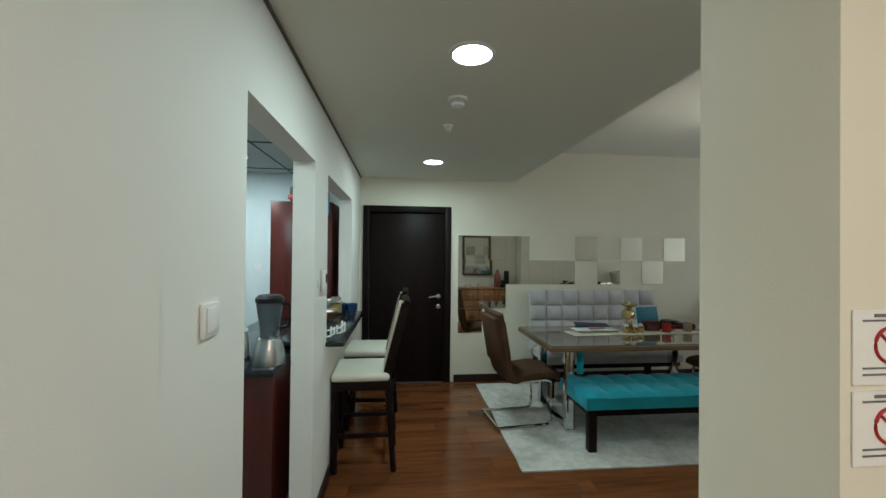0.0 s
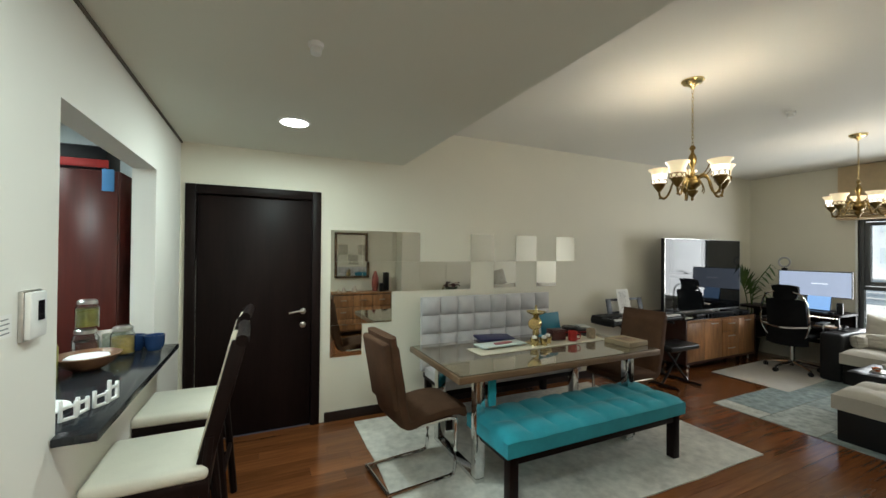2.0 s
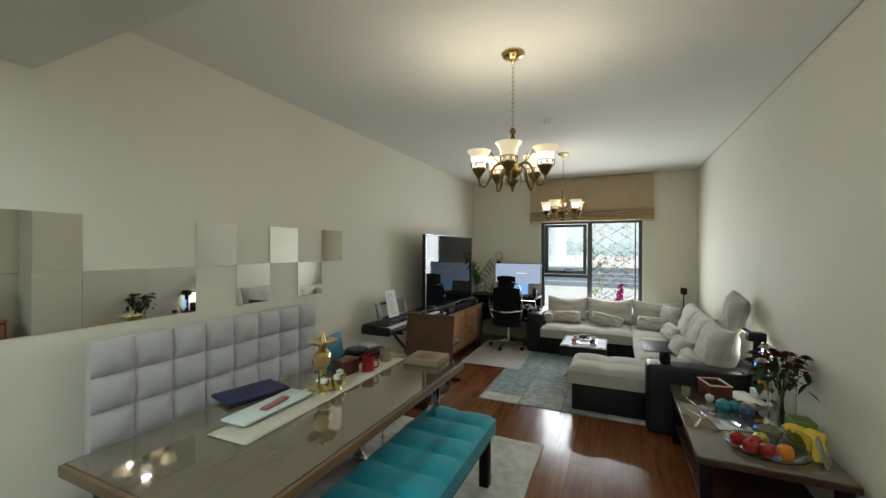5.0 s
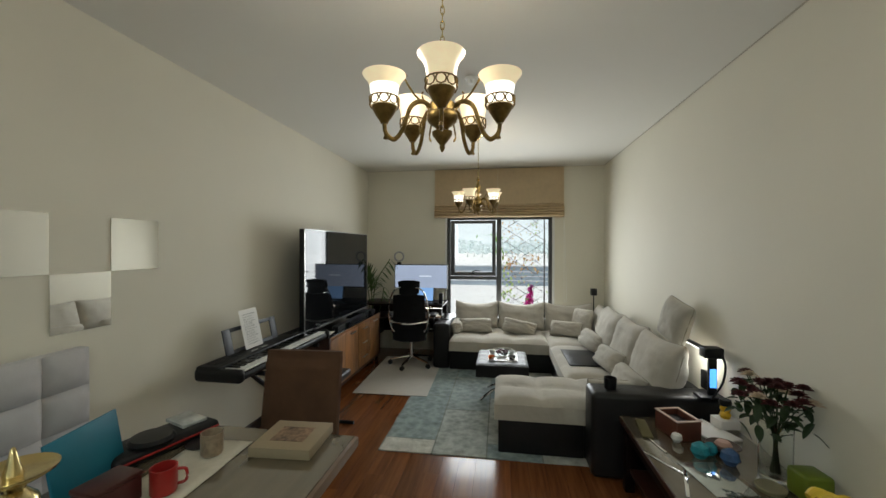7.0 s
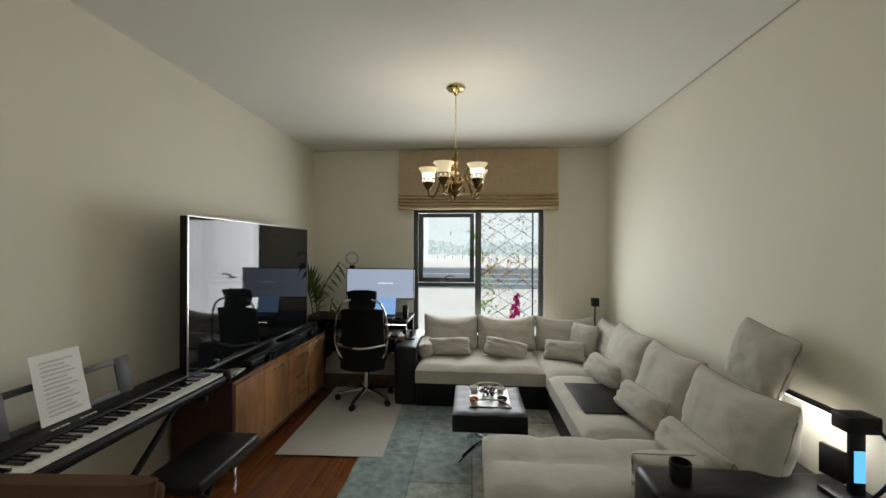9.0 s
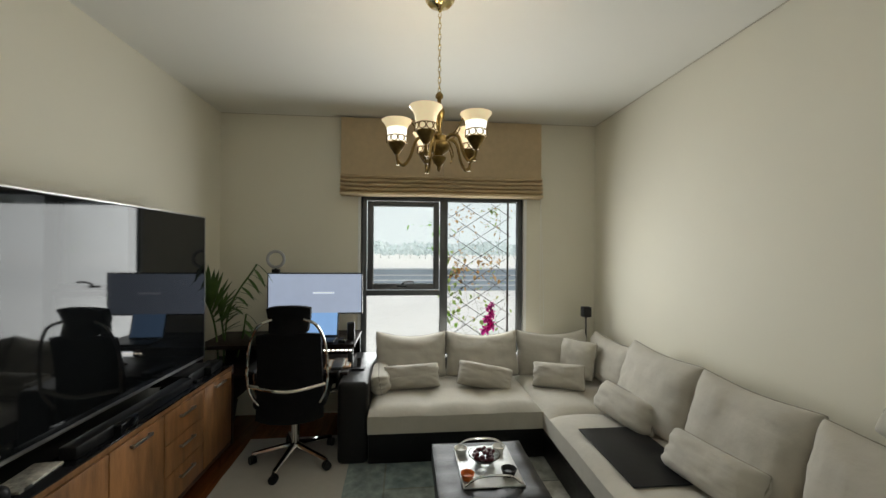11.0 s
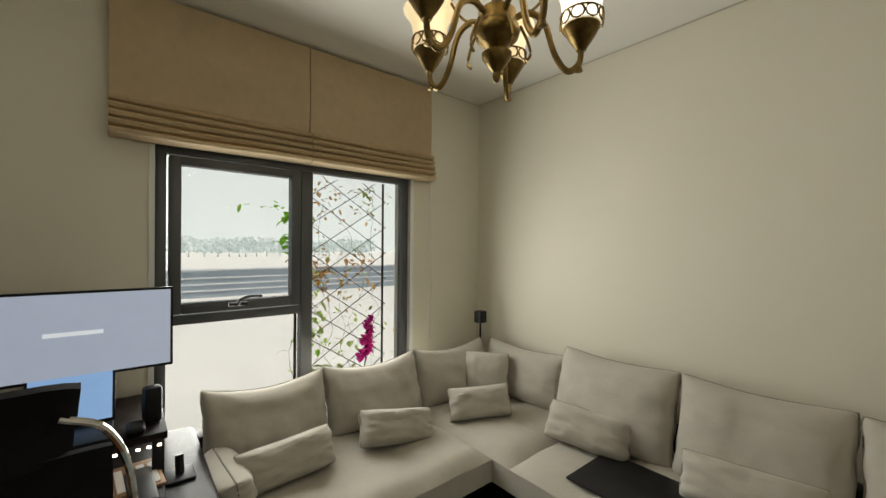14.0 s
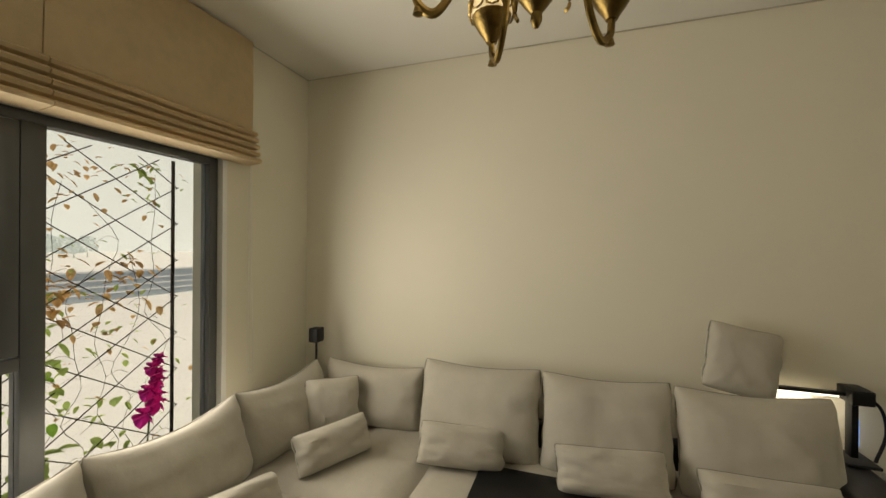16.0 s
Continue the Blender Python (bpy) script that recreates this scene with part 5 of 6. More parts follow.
cd = thing("card_pack", pose(3.02, 3.85, TZ + 0.05, 0, 0, -20), "grey and white card pack on the bag", "box")
box("body", -0.05, 0.05, -0.07, 0.07, 0, 0.014, mat("grey_card", (0.42, 0.43, 0.41), 0.6, vary=0.5, scale=14), cd, 0.002)
bk2 = thing("gift_box", pose(3.00, 3.33, TZ, 0, 0, 3), "flat kraft brown box with a floral picture", "box")
box("body", -0.12, 0.12, -0.125, 0.125, 0, 0.04, mat("kraft_card", (0.30, 0.235, 0.15), 0.7, vary=0.12), bk2, 0.003)
box("picture", -0.06, 0.06, -0.07, 0.07, 0.0402, 0.0415, mat("floral_print", (0.10, 0.06, 0.04), 0.6, vary=0.9, scale=45, second=(0.42, 0.26, 0.16)), bk2)
ss = thing("black_saucer", pose(2.93, 3.70, TZ + 0.006), "flat round black coaster on the runner", "coaster")
lathe("disc", [(0, 0), (0.055, 0), (0.058, 0.005), (0, 0.008)], BLACKPL, ss)
sleeve = thing("bench_tag", pose(1.55, 3.20, 0.62), "teal cloth draped over the table edge frame", "cloth")
box("cloth", -0.03, 0.03, -0.012, 0.012, -0.11, 0.10, TEAL, sleeve, 0.008)


# ---- digital piano ----
def piano():
    p = thing("digital_piano", pose(3.76, 4.14, 0), "black digital piano on a folding cross stand", "piano")
    L, D, z = 1.30, 0.33, 0.715
    bm = bmesh.new()
    add_box(bm, 0, L, 0.0, D, z, z + 0.055, 0.022, 3)
    finish("body", bm, BLACKPL, p, True)
    bm = bmesh.new()
    add_box(bm, 0.0, L, 0.155, D - 0.01, z + 0.054, z + 0.095, 0.014, 3)
    finish("panel", bm, BLACKPL, p, True)
    for x0, x1 in ((-0.008, 0.055), (L - 0.055, L + 0.008)):
        bm = bmesh.new()
        add_box(bm, x0, x1, -0.012, D + 0.004, z - 0.008, z + 0.082, 0.03, 4)
        finish("cheek", bm, BLACKPL, p, True, "rounded black end cheek")
    for x0 in (0.06, L - 0.32):
        bm = bmesh.new()
        for k in range(9):
            add_box(bm, x0, x0 + 0.26, 0.205 + 0.011 * k, 0.211 + 0.011 * k, z + 0.0951, z + 0.0975)
        finish("speaker_grille", bm, LEATHER, p)
    box("keybed", 0.06, L - 0.06, 0.012, 0.155, z + 0.054, z + 0.0565, BLACKGLOSS, p)
    n, w = 52, (L - 0.13) / 52
    bm = bmesh.new()
    for k in range(n):
        x = 0.065 + k * w
        add_box(bm, x + 0.0006, x + w - 0.0006, 0.012, 0.154, z + 0.0566, z + 0.072)
    tagged(finish("white_keys", bm, WHITEPL, p), kind="stuff")
    bm = bmesh.new()
    for k in range(n - 1):
        if (k + 5) % 7 not in (2, 6):
            x = 0.065 + (k + 1) * w
            add_box(bm, x - 0.006, x + 0.006, 0.062, 0.154, z + 0.0722, z + 0.083)
    tagged(finish("black_keys", bm, BLACKGLOSS, p), kind="stuff")
    for x0 in (0.40, 0.52):
        bm = bmesh.new()
        for k in range(4):
            add_box(bm, x0 + k * 0.02, x0 + k * 0.02 + 0.012, 0.19, 0.198, z + 0.0951, z + 0.098)
        finish("buttons", bm, WHITEPL, p)
    bm = bmesh.new()
    mm = pose(0.565, 0.285, z + 0.09, -12)
    for a in ((-0.32, -0.24, 0, 0.19), (0.24, 0.32, 0, 0.19), (-0.24, 0.24, 0, 0.03), (-0.24, -0.02, 0.16, 0.19), (0.02, 0.24, 0.16, 0.19), (-0.06, 0.06, 0.03, 0.16)):
        add_box(bm, a[0], a[1], -0.006, 0.004, a[2], a[3], 0.002, m=mm)
    finish("music_rest", bm, mat("dark_grey_plastic", (0.055, 0.06, 0.068), 0.45, vary=0.1), p, True)
    for s in (-1, 1):
        bm = bmesh.new()
        add_tube(bm, [(0.66 - s * 0.40, 0.13 + s * 0.012, 0.03), (0.66 + s * 0.40, 0.13 + s * 0.012, z - 0.015)], 0.017, 8)
        add_tube(bm, [(0.66 - s * 0.40, -0.10, 0.018), (0.66 - s * 0.40, 0.36, 0.018)], 0.017, 8)
        add_tube(bm, [(0.66 + s * 0.40, -0.01, z - 0.017), (0.66 + s * 0.40, 0.32, z - 0.017)], 0.017, 8)
        finish("stand", bm, BLACKPL, p, True)


piano()
mu = thing("sheet_music", pose(4.27, 4.385, 0.815, -13, 0, 0), "white printed music sheets on the piano rest", "paper")
box("sheet", -0.105, 0.105, -0.002, 0.0, 0.0, 0.30, PAPER, mu)
bm = bmesh.new()
for k in range(13):
    for q in range(3):
        add_box(bm, -0.07, 0.07 - 0.02 * ((k * 7) % 3), -0.0028, -0.0021, 0.03 + k * 0.019 + q * 0.003, 0.031 + k * 0.019 + q * 0.003)
finish("staves", bm, INK, mu)
pb = thing("piano_bench", pose(4.62, 3.98, 0), "black padded piano bench on cross legs", "bench")
bm = bmesh.new()
add_box(bm, -0.27, 0.24, -0.15, 0.15, 0.43, 0.495, 0.02, 3)
finish("seat", bm, LEATHER, pb, True)
for s in (-1, 1):
    bm = bmesh.new()
    add_tube(bm, [(-0.2 * s, 0.02 * s, 0.02), (0.18 * s, 0.02 * s, 0.425)], 0.014, 8)
    add_tube(bm, [(-0.2 * s, -0.19, 0.016), (-0.2 * s, 0.19, 0.016)], 0.015, 8)
    finish("leg", bm, BLACKPL, pb, True)

# small things on the sideboard
SZ = 0.704
for nme, x, y, w, d, h, mt_, lab in (("set_top_box", 5.62, 4.20, 0.13, 0.09, 0.05, BLACKGLOSS, "small glossy black media box"), ("picture_tile", 5.24, 4.25, 0.20, 0.10, 0.012, mat("patterned_tile", (0.42, 0.40, 0.36), 0.35, vary=0.8, scale=60), "flat patterned trinket tray"), ("game_console", 6.35, 4.30, 0.30, 0.16, 0.06, BLACKPL, "black game console beside the television"), ("cable_box", 6.52, 4.24, 0.20, 0.10, 0.045, BLACKPL, "black plastic box on the sideboard")):
    o = thing(nme, pose(x, y, SZ, 0, 0, random.uniform(-6, 6)), lab, "box")
    box("body", -w / 2, w / 2, -d / 2, d / 2, 0, h, mt_, o, 0.004)
pt = thing("perfume_bottle", pose(5.16, 4.30, SZ), "small clear glass bottle on the sideboard", "bottle")
lathe("body", [(0, 0), (0.025, 0), (0.028, 0.03), (0.014, 0.075), (0.016, 0.10), (0.03, 0.115), (0, 0.12)], CLEARG, pt, 16)


# ---- desk corner ----
def desk():
    d = thing("desk", pose(7.08, 3.86, 0), "black two-level computer desk in the corner", "desk")
    box("top", -0.22, 0.33, -0.56, 0.66, 0.755, 0.785, WENGE, d, 0.004)
    box("tray", -0.42, 0.10, -0.54, 0.45, 0.60, 0.625, WENGE, d, 0.004)
    box("shelf_back", 0.28, 0.30, -0.54, 0.64, 0.3, 0.754, WENGE, d, 0.003)
    for x in (-0.20, 0.30):
        for y in (-0.53, 0.63):
            box("leg", x - 0.02, x + 0.02, y - 0.02, y + 0.02, 0, 0.756, BLACKPL, d, 0.003)
    box("drawer_tower", -0.30, 0.20, 0.42, 0.66, 0.30, 0.598, WENGE, d, 0.004)
    for k in range(12):
        box("led", -0.226, -0.221, -0.54 + k * 0.034, -0.528 + k * 0.034, 0.735, 0.743, mat("led", (1, 0.9, 0.8), 0.4, emit=6.0, emit_color=(1.0, 0.85, 0.7)), d)


desk()


def curved_monitor():
    m = thing("monitor", pose(7.12, 3.665, 0.786), "wide lit computer monitor with a pale blue wallpaper", "monitor")
    bm = bmesh.new()
    n = 16
    for s in range(n):
        y0, y1 = -0.40 + 0.8 * s / n, -0.40 + 0.8 * (s + 1) / n
        add_box(bm, 0.0, 0.025, y0, y1, 0.20, 0.555)
    finish("body", bm, BLACKPL, m)
    box("screen", -0.004, -0.001, -0.39, 0.39, 0.212, 0.545, mat("blue_wallpaper", (0.25, 0.30, 0.40), 0.3, vary=0.15, scale=4, emit=0.36, emit_color=(0.50, 0.57, 0.76)), m)
    box("mark", -0.0055, -0.0045, -0.16, 0.02, 0.375, 0.392, mat("pale_mark", (0.6, 0.65, 0.75), 0.4, emit=0.45, emit_color=(0.72, 0.78, 0.9)), m)
    bm = bmesh.new()
    add_box(bm, 0.026, 0.05, -0.03, 0.03, 0.0, 0.36, 0.004)
    add_box(bm, -0.04, 0.10, -0.13, 0.13, 0.0, 0.010, 0.004)
    finish("stand", bm, BLACKPL, m, True)


curved_monitor()
lp = thing("laptop", pose(6.98, 3.60, 0.786), "open black laptop with a lit blue screen", "laptop")
box("keyboard", -0.10, 0.10, -0.13, 0.13, 0.0, 0.016, BLACKPL, lp, 0.004)
mlap = pose(0.095, 0, 0.016, 0, 14, 0)
box("lid", -0.004, 0.004, -0.135, 0.135, 0, 0.215, BLACKPL, lp, 0.002, m=mlap)
box("screen", -0.0062, -0.0045, -0.125, 0.125, 0.012, 0.205, mat("blue_screen", (0.12, 0.25, 0.5), 0.3, emit=0.45, emit_color=(0.28, 0.48, 0.85)), lp, m=mlap)
ph = thing("speaker", pose(7.0, 3.345, 0.786, 0, 0, 10), "small black desktop speaker", "speaker")
box("body", -0.03, 0.03, -0.032, 0.032, 0, 0.15, BLACKPL, ph, 0.014)
ms = thing("computer_mouse", pose(6.92, 3.40, 0.786), "black computer mouse on the desk", "mouse")
bm = bmesh.new()
add_box(bm, -0.05, 0.05, -0.03, 0.03, 0, 0.032, 0.014, 3)
finish("body", bm, BLACKPL, ms, True)
rl = thing("ring_light", pose(7.13, 4.00, 1.342), "white selfie ring light clipped on the monitor", "lamp")
bm = bmesh.new()
add_tube(bm, [(0, 0.068 * math.cos(a), 0.115 + 0.068 * math.sin(a)) for a in [k * math.pi / 16 for k in range(33)]], 0.013, 10)
finish("ring", bm, mat("grey_diffuser", (0.40, 0.40, 0.41), 0.5), rl, True)
bm = bmesh.new()
add_box(bm, -0.02, 0.03, -0.03, 0.03, 0, 0.03, 0.006)
add_tube(bm, [(0, 0, 0.028), (0, 0, 0.05)], 0.008, 8)
finish("clip", bm, BLACKPL, rl, True)
bk3 = thing("books", pose(6.86, 3.42, 0.626, 0, 0, 5), "open books and papers on the desk tray", "book")
box("cover", -0.12, 0.12, -0.10, 0.10, 0, 0.012, mat("tan_cover", (0.36, 0.21, 0.11), 0.6, vary=0.3), bk3, 0.003)
bm = bmesh.new()
for k in range(5):
    add_box(bm, -0.10, 0.08, -0.085 + k * 0.034, -0.06 + k * 0.034, 0.0122, 0.016, 0.001)
finish("pages", bm, PAPER, bk3)
sp = thing("papers", pose(6.82, 4.40, 0.60, 0, 0, 8), "stack of paper sheets on the lower shelf", "paper")
for k in range(3):
    box("sheet", -0.10, 0.10, -0.07, 0.07, 0.001 + k * 0.004, 0.004 + k * 0.004, PAPER, sp, 0, m=pose(0, 0, 0, 0, 0, k * 9))


def office_chair():
    c = thing("office_chair", pose(6.60, 3.68, 0.012, 0, 0, 4), "black mesh office chair with chrome frame and headrest", "chair")
    MESH = mat("black_mesh", (0.007, 0.007, 0.008), 0.85, spec=0.2, vary=0.4, scale=90, bump=0.5, bscale=400)
    bm = bmesh.new()
    add_box(bm, -0.20, 0.27, -0.24, 0.24, 0.45, 0.52, 0.03, 3)
    finish("seat", bm, MESH, c, True)

    def shell(name, z0, z1, w0, w1, x0, x1, th):
        bm = bmesh.new()
        cols = []
        n, q = 14, 8
        for j in range(n + 1):
            v = j / n
            z = z0 + (z1 - z0) * v
            w = w0 + (w1 - w0) * v
            for_row = []
            for i in range(q + 1):
                u = 2 * i / q - 1
                for_row.append((x0 + (x1 - x0) * v - 0.05 * (1 - u * u) + 0.03 * math.sin(v * math.pi), u * w / 2, z - 0.02 * abs(u) ** 3 * (1 if v > 0.5 else -1)))
            cols.append(for_row)
        f = [[bm.verts.new(p) for p in r] for r in cols]
        b = [[bm.verts.new((p[0] + th, p[1], p[2])) for p in r] for r in cols]
        for gg in (f, b):
            for j in range(n):
                for i in range(q):
                    bm.faces.new((gg[j][i], gg[j][i + 1], gg[j + 1][i + 1], gg[j + 1][i]))
        rim = [(0, i) for i in range(q)] + [(j, q) for j in range(n)] + [(n, q - i) for i in range(q)] + [(n - j, 0) for j in range(n)]
        for k in range(len(rim)):
            p, s = rim[k], rim[(k + 1) % len(rim)]
            bm.faces.new((f[p[0]][p[1]], f[s[0]][s[1]], b[s[0]][s[1]], b[p[0]][p[1]]))
        finish(name, bm, MESH, c, True)
    shell("backrest", 0.36, 0.98, 0.44, 0.41, -0.19, -0.24, 0.03)
    shell("headrest", 0.965, 1.16, 0.25, 0.28, -0.25, -0.26, 0.06)
    bm = bmesh.new()
    for s in (-1, 1):
        add_tube(bm, curve_pts([(-0.16, s * 0.16, 0.42), (-0.235, s * 0.245, 0.60), (-0.255, s * 0.245, 0.86), (-0.27, s * 0.19, 1.02), (-0.26, s * 0.10, 1.07)], 6), 0.010, 8)
        add_tube(bm, curve_pts([(0.05, s * 0.24, 0.47), (0.05, s * 0.29, 0.50), (0.05, s * 0.295, 0.66)], 4), 0.016, 8)
    add_tube(bm, curve_pts([(-0.245, -0.24, 0.63), (-0.285, 0, 0.60), (-0.245, 0.24, 0.63)], 6), 0.014, 8)
    finish("frame", bm, CHROME, c, True, "chrome bow frame")
    for s in (-1, 1):
        box("armrest", -0.09, 0.17, s * 0.295 - 0.04, s * 0.295 + 0.04, 0.66, 0.69, BLACKPL, c, 0.012)
    bm = bmesh.new()
    add_lathe(bm, [(0, 0.44), (0.05, 0.44), (0.03, 0.40), (0.028, 0.10), (0, 0.10)], 14)
    for k in range(5):
        a = radians(72 * k + 20)
        add_tube(bm, [(0.03 * math.cos(a), 0.03 * math.sin(a), 0.115), (0.29 * math.cos(a), 0.29 * math.sin(a), 0.07)], 0.020, 8, taper=(1.2, 0.8))
    finish("base", bm, CHROME, c, True, "chrome five-star base")
    for k in range(5):
        a = radians(72 * k + 20)
        bm = bmesh.new()
        for s in (-1, 1):
            add_lathe(bm, [(0, -0.009), (0.028, -0.009), (0.03, 0), (0.028, 0.009), (0, 0.009)], 14, pose(0.29 * math.cos(a), 0.29 * math.sin(a), 0.03) @ pose(0, 0, 0, 90, 0, 40 * k) @ pose(0, 0, s * 0.012))
        add_tube(bm, [(0.29 * math.cos(a), 0.29 * math.sin(a), 0.03), (0.29 * math.cos(a), 0.29 * math.sin(a), 0.075)], 0.008, 6)
        finish("castor", bm, BLACKPL, c, True)


office_chair()


# ---- plants ----
LEAF = mat("palm_leaf", (0.085, 0.15, 0.04), 0.45, vary=0.4, scale=12, thin=0.25)
LEAFY = mat("bright_leaf", (0.38, 0.70, 0.10), 0.5, vary=0.3, scale=15, thin=0.75)
LEAFR = mat("rust_leaf", (0.85, 0.50, 0.24), 0.6, vary=0.3, scale=15, thin=0.75)


def add_leaf(bm, base, direction, length, width, droop=0.2, fold=0.25, n=5, mi=0):
    d = Vector(direction).normalized()
    side = d.cross(Vector((0, 0, 1)))
    side = side.normalized() if side.length > 0.05 else Vector((0, 1, 0))
    up = side.cross(d).normalized()
    prev = None
    for i in range(n + 1):
        t = i / n
        c = Vector(base) + d * length * t - Vector((0, 0, 1)) * droop * length * t * t
        w = width * math.sin(math.pi * min(1, 0.08 + t * 0.92)) ** 0.7 / 2 + 0.0005
        row = [bm.verts.new(c - side * w + up * w * fold), bm.verts.new(c), bm.verts.new(c + side * w + up * w * fold)]
        if prev:
            for k in range(2):
                bm.faces.new((prev[k], prev[k + 1], row[k + 1], row[k])).material_index = mi
        prev = row


def palm():
    p = thing("potted_palm", pose(7.08, 4.42, 0), "green palm in a dark pot in the corner", "plant")
    lathe("pot", [(0, 0), (0.09, 0), (0.125, 0.25), (0.13, 0.26), (0.118, 0.26), (0.11, 0.24), (0, 0.235)], BLACKPL, p)
    fr = [((-0.04, -0.02, 0.24), (-0.10, 0.0, 0.90), (-0.20, 0.06, 1.22), 24, 0.34, 1), ((0.0, -0.02, 0.24), (-0.06, -0.08, 1.0), (-0.10, -0.32, 1.42), 11, 0.16, 0), ((0.0, 0.0, 0.24), (0.02, -0.14, 0.7), (0.0, -0.20, 1.0), 7, 0.12, 0), ((0.02, 0.0, 0.24), (0.04, 0.0, 0.8), (0.0, 0.04, 1.15), 14, 0.24, 1)]
    for a, b, c, nl, ln, fan in fr:
        path = curve_pts([a, b, c], 10)
        tube("stalk", path, 0.007, LEAF, p, 6)
        bm = bmesh.new()
        for k in range(nl):
            s = 1 if k % 2 else -1
            t = k / max(1, nl - 1)
            q = path[int((0.55 + 0.45 * t) * (len(path) - 1))]
            if fan:
                ang = radians(-75 + 150 * t)
                d = (-0.15, math.sin(ang) * 0.9, math.cos(ang) * 0.9 + 0.15)
                add_leaf(bm, q + Vector((0, 0, 0.0)), d, ln * (0.75 + 0.35 * math.cos(ang)), 0.040, 0.08)
            else:
                d = (-0.4 * s, -0.7, 0.15 - 0.8 * t)
                add_leaf(bm, q, d, ln, 0.034, 0.35)
        finish("fronds", bm, LEAF, p, False)


palm()

# ---- sofa corner: speakers, lamp, cup, phone stand ----
spk = thing("satellite_speaker", pose(7.20, 1.20, 0.0), "small black speaker on a thin stand behind the sofa", "speaker")
lathe("foot", [(0, 0), (0.11, 0), (0.11, 0.012), (0.02, 0.02), (0, 0.02)], BLACKPL, spk)
tube("pole", [(0, 0, 0.015), (0, 0, 0.93)], 0.008, BLACKPL, spk)
box("body", -0.035, 0.035, -0.04, 0.04, 0.925, 1.02, BLACKPL, spk, 0.008)
ds = thing("phone_dock", pose(6.84, 3.26, 0.597), "black phone dock on the leather sofa arm", "dock")
box("base", -0.06, 0.06, -0.05, 0.05, 0, 0.012, BLACKPL, ds, 0.005)
tube("stand", curve_pts([(0.0, 0, 0.01), (0.02, 0, 0.04), (0.03, 0, 0.075)], 4), 0.016, BLACKPL, ds)
cu3 = thing("cup", pose(4.40, 1.71, 0.597), "matt black cup on the sofa arm", "cup")
lathe("body", [(0, 0), (0.04, 0), (0.043, 0.01), (0.043, 0.075), (0.039, 0.075), (0.038, 0.012), (0, 0.01)], BLACKPL, cu3)


def desk_lamp():
    d = thing("desk_lamp", pose(4.325, 1.085, 0.597) @ Matrix.Diagonal((1.12, 1.12, 1.12, 1)), "black desk lamp with lit arm and blue display", "lamp")
    box("base", -0.055, 0.055, -0.055, 0.085, 0, 0.014, BLACKPL, d, 0.005)
    box("post", -0.012, 0.012, -0.022, 0.022, 0.014, 0.24, BLACKPL, d, 0.003)
    box("display", -0.0145, -0.0125, -0.018, 0.018, 0.06, 0.17, mat("lamp_display", (0.05, 0.2, 0.6), 0.3, emit=1.2, emit_color=(0.08, 0.30, 0.9)), d)
    box("head", -0.045, 0.03, -0.045, 0.06, 0.24, 0.30, BLACKPL, d, 0.006)
    box("arm", 0.03, 0.34, -0.015, 0.02, 0.262, 0.275, BLACKPL, d, 0.003)
    box("light_bar", 0.05, 0.33, -0.012, 0.017, 0.2575, 0.2615, mat("bar_diffuser", (0.9, 0.9, 0.88), 0.5, emit=2.0, emit_color=(1, 0.97, 0.92)), d)
    tube("cable", curve_pts([(-0.03, -0.03, 0.27), (-0.10, -0.02, 0.22), (-0.11, 0, 0.12), (-0.06, 0.03, 0.01)], 6), 0.006, BLACKPL, d)
    lamp("desk_lamp_glow", 'AREA', pose(4.52, 1.085, 0.87), 0.65, (1.0, 0.98, 0.95), 0.28, 0.03)


desk_lamp()
bkd = thing("book", pose(4.39, 1.05, 0.60, 0, 0, 10), "dark grey book standing behind the lamp", "book")
box("body", 0.02, 0.12, -0.02, 0.0, 0, 0.13, BLACKPL, bkd, 0.003)

# tray on the coffee table
tr = thing("serving_tray", pose(5.68, 2.46, 0.428), "silver tray with handles, fruit and small bowls", "tray")
bm = bmesh.new()
add_box(bm, -0.19, 0.19, -0.15, 0.15, 0.0, 0.008, 0.003)
finish("plate", bm, mat("dull_silver", (0.50, 0.50, 0.49), 0.42, metal=0.7, vary=0.2, scale=20), tr, True)
for x in (-0.18, 0.18):
    tube("handle", curve_pts([(x, -0.14, 0.008), (x, -0.07, 0.05), (x, 0.07, 0.05), (x, 0.14, 0.008)], 6), 0.006, CHROME, tr)
GR = mat("dark_grapes", (0.09, 0.012, 0.02), 0.3, vary=0.5)
gp = thing("fruit_bowl", pose(5.70, 2.47, 0.437), "glass bowl of dark red grapes", "bowl")
lathe("bowl", [(0, 0), (0.04, 0), (0.085, 0.045), (0.08, 0.047), (0.035, 0.006), (0, 0.006)], CLEARG, gp)
bm = bmesh.new()
for k in range(34):
    a, r = random.uniform(0, 6.28), 0.06 * math.sqrt(random.random())
    add_lathe(bm, [(0, -0.012), (0.009, -0.008), (0.012, 0), (0.009, 0.008), (0, 0.012)], 8, pose(r * math.cos(a), r * math.sin(a), 0.035 + random.uniform(0, 0.045) * (1 - r / 0.075)))
tagged(finish("grapes", bm, GR, gp, True), kind="stuff")
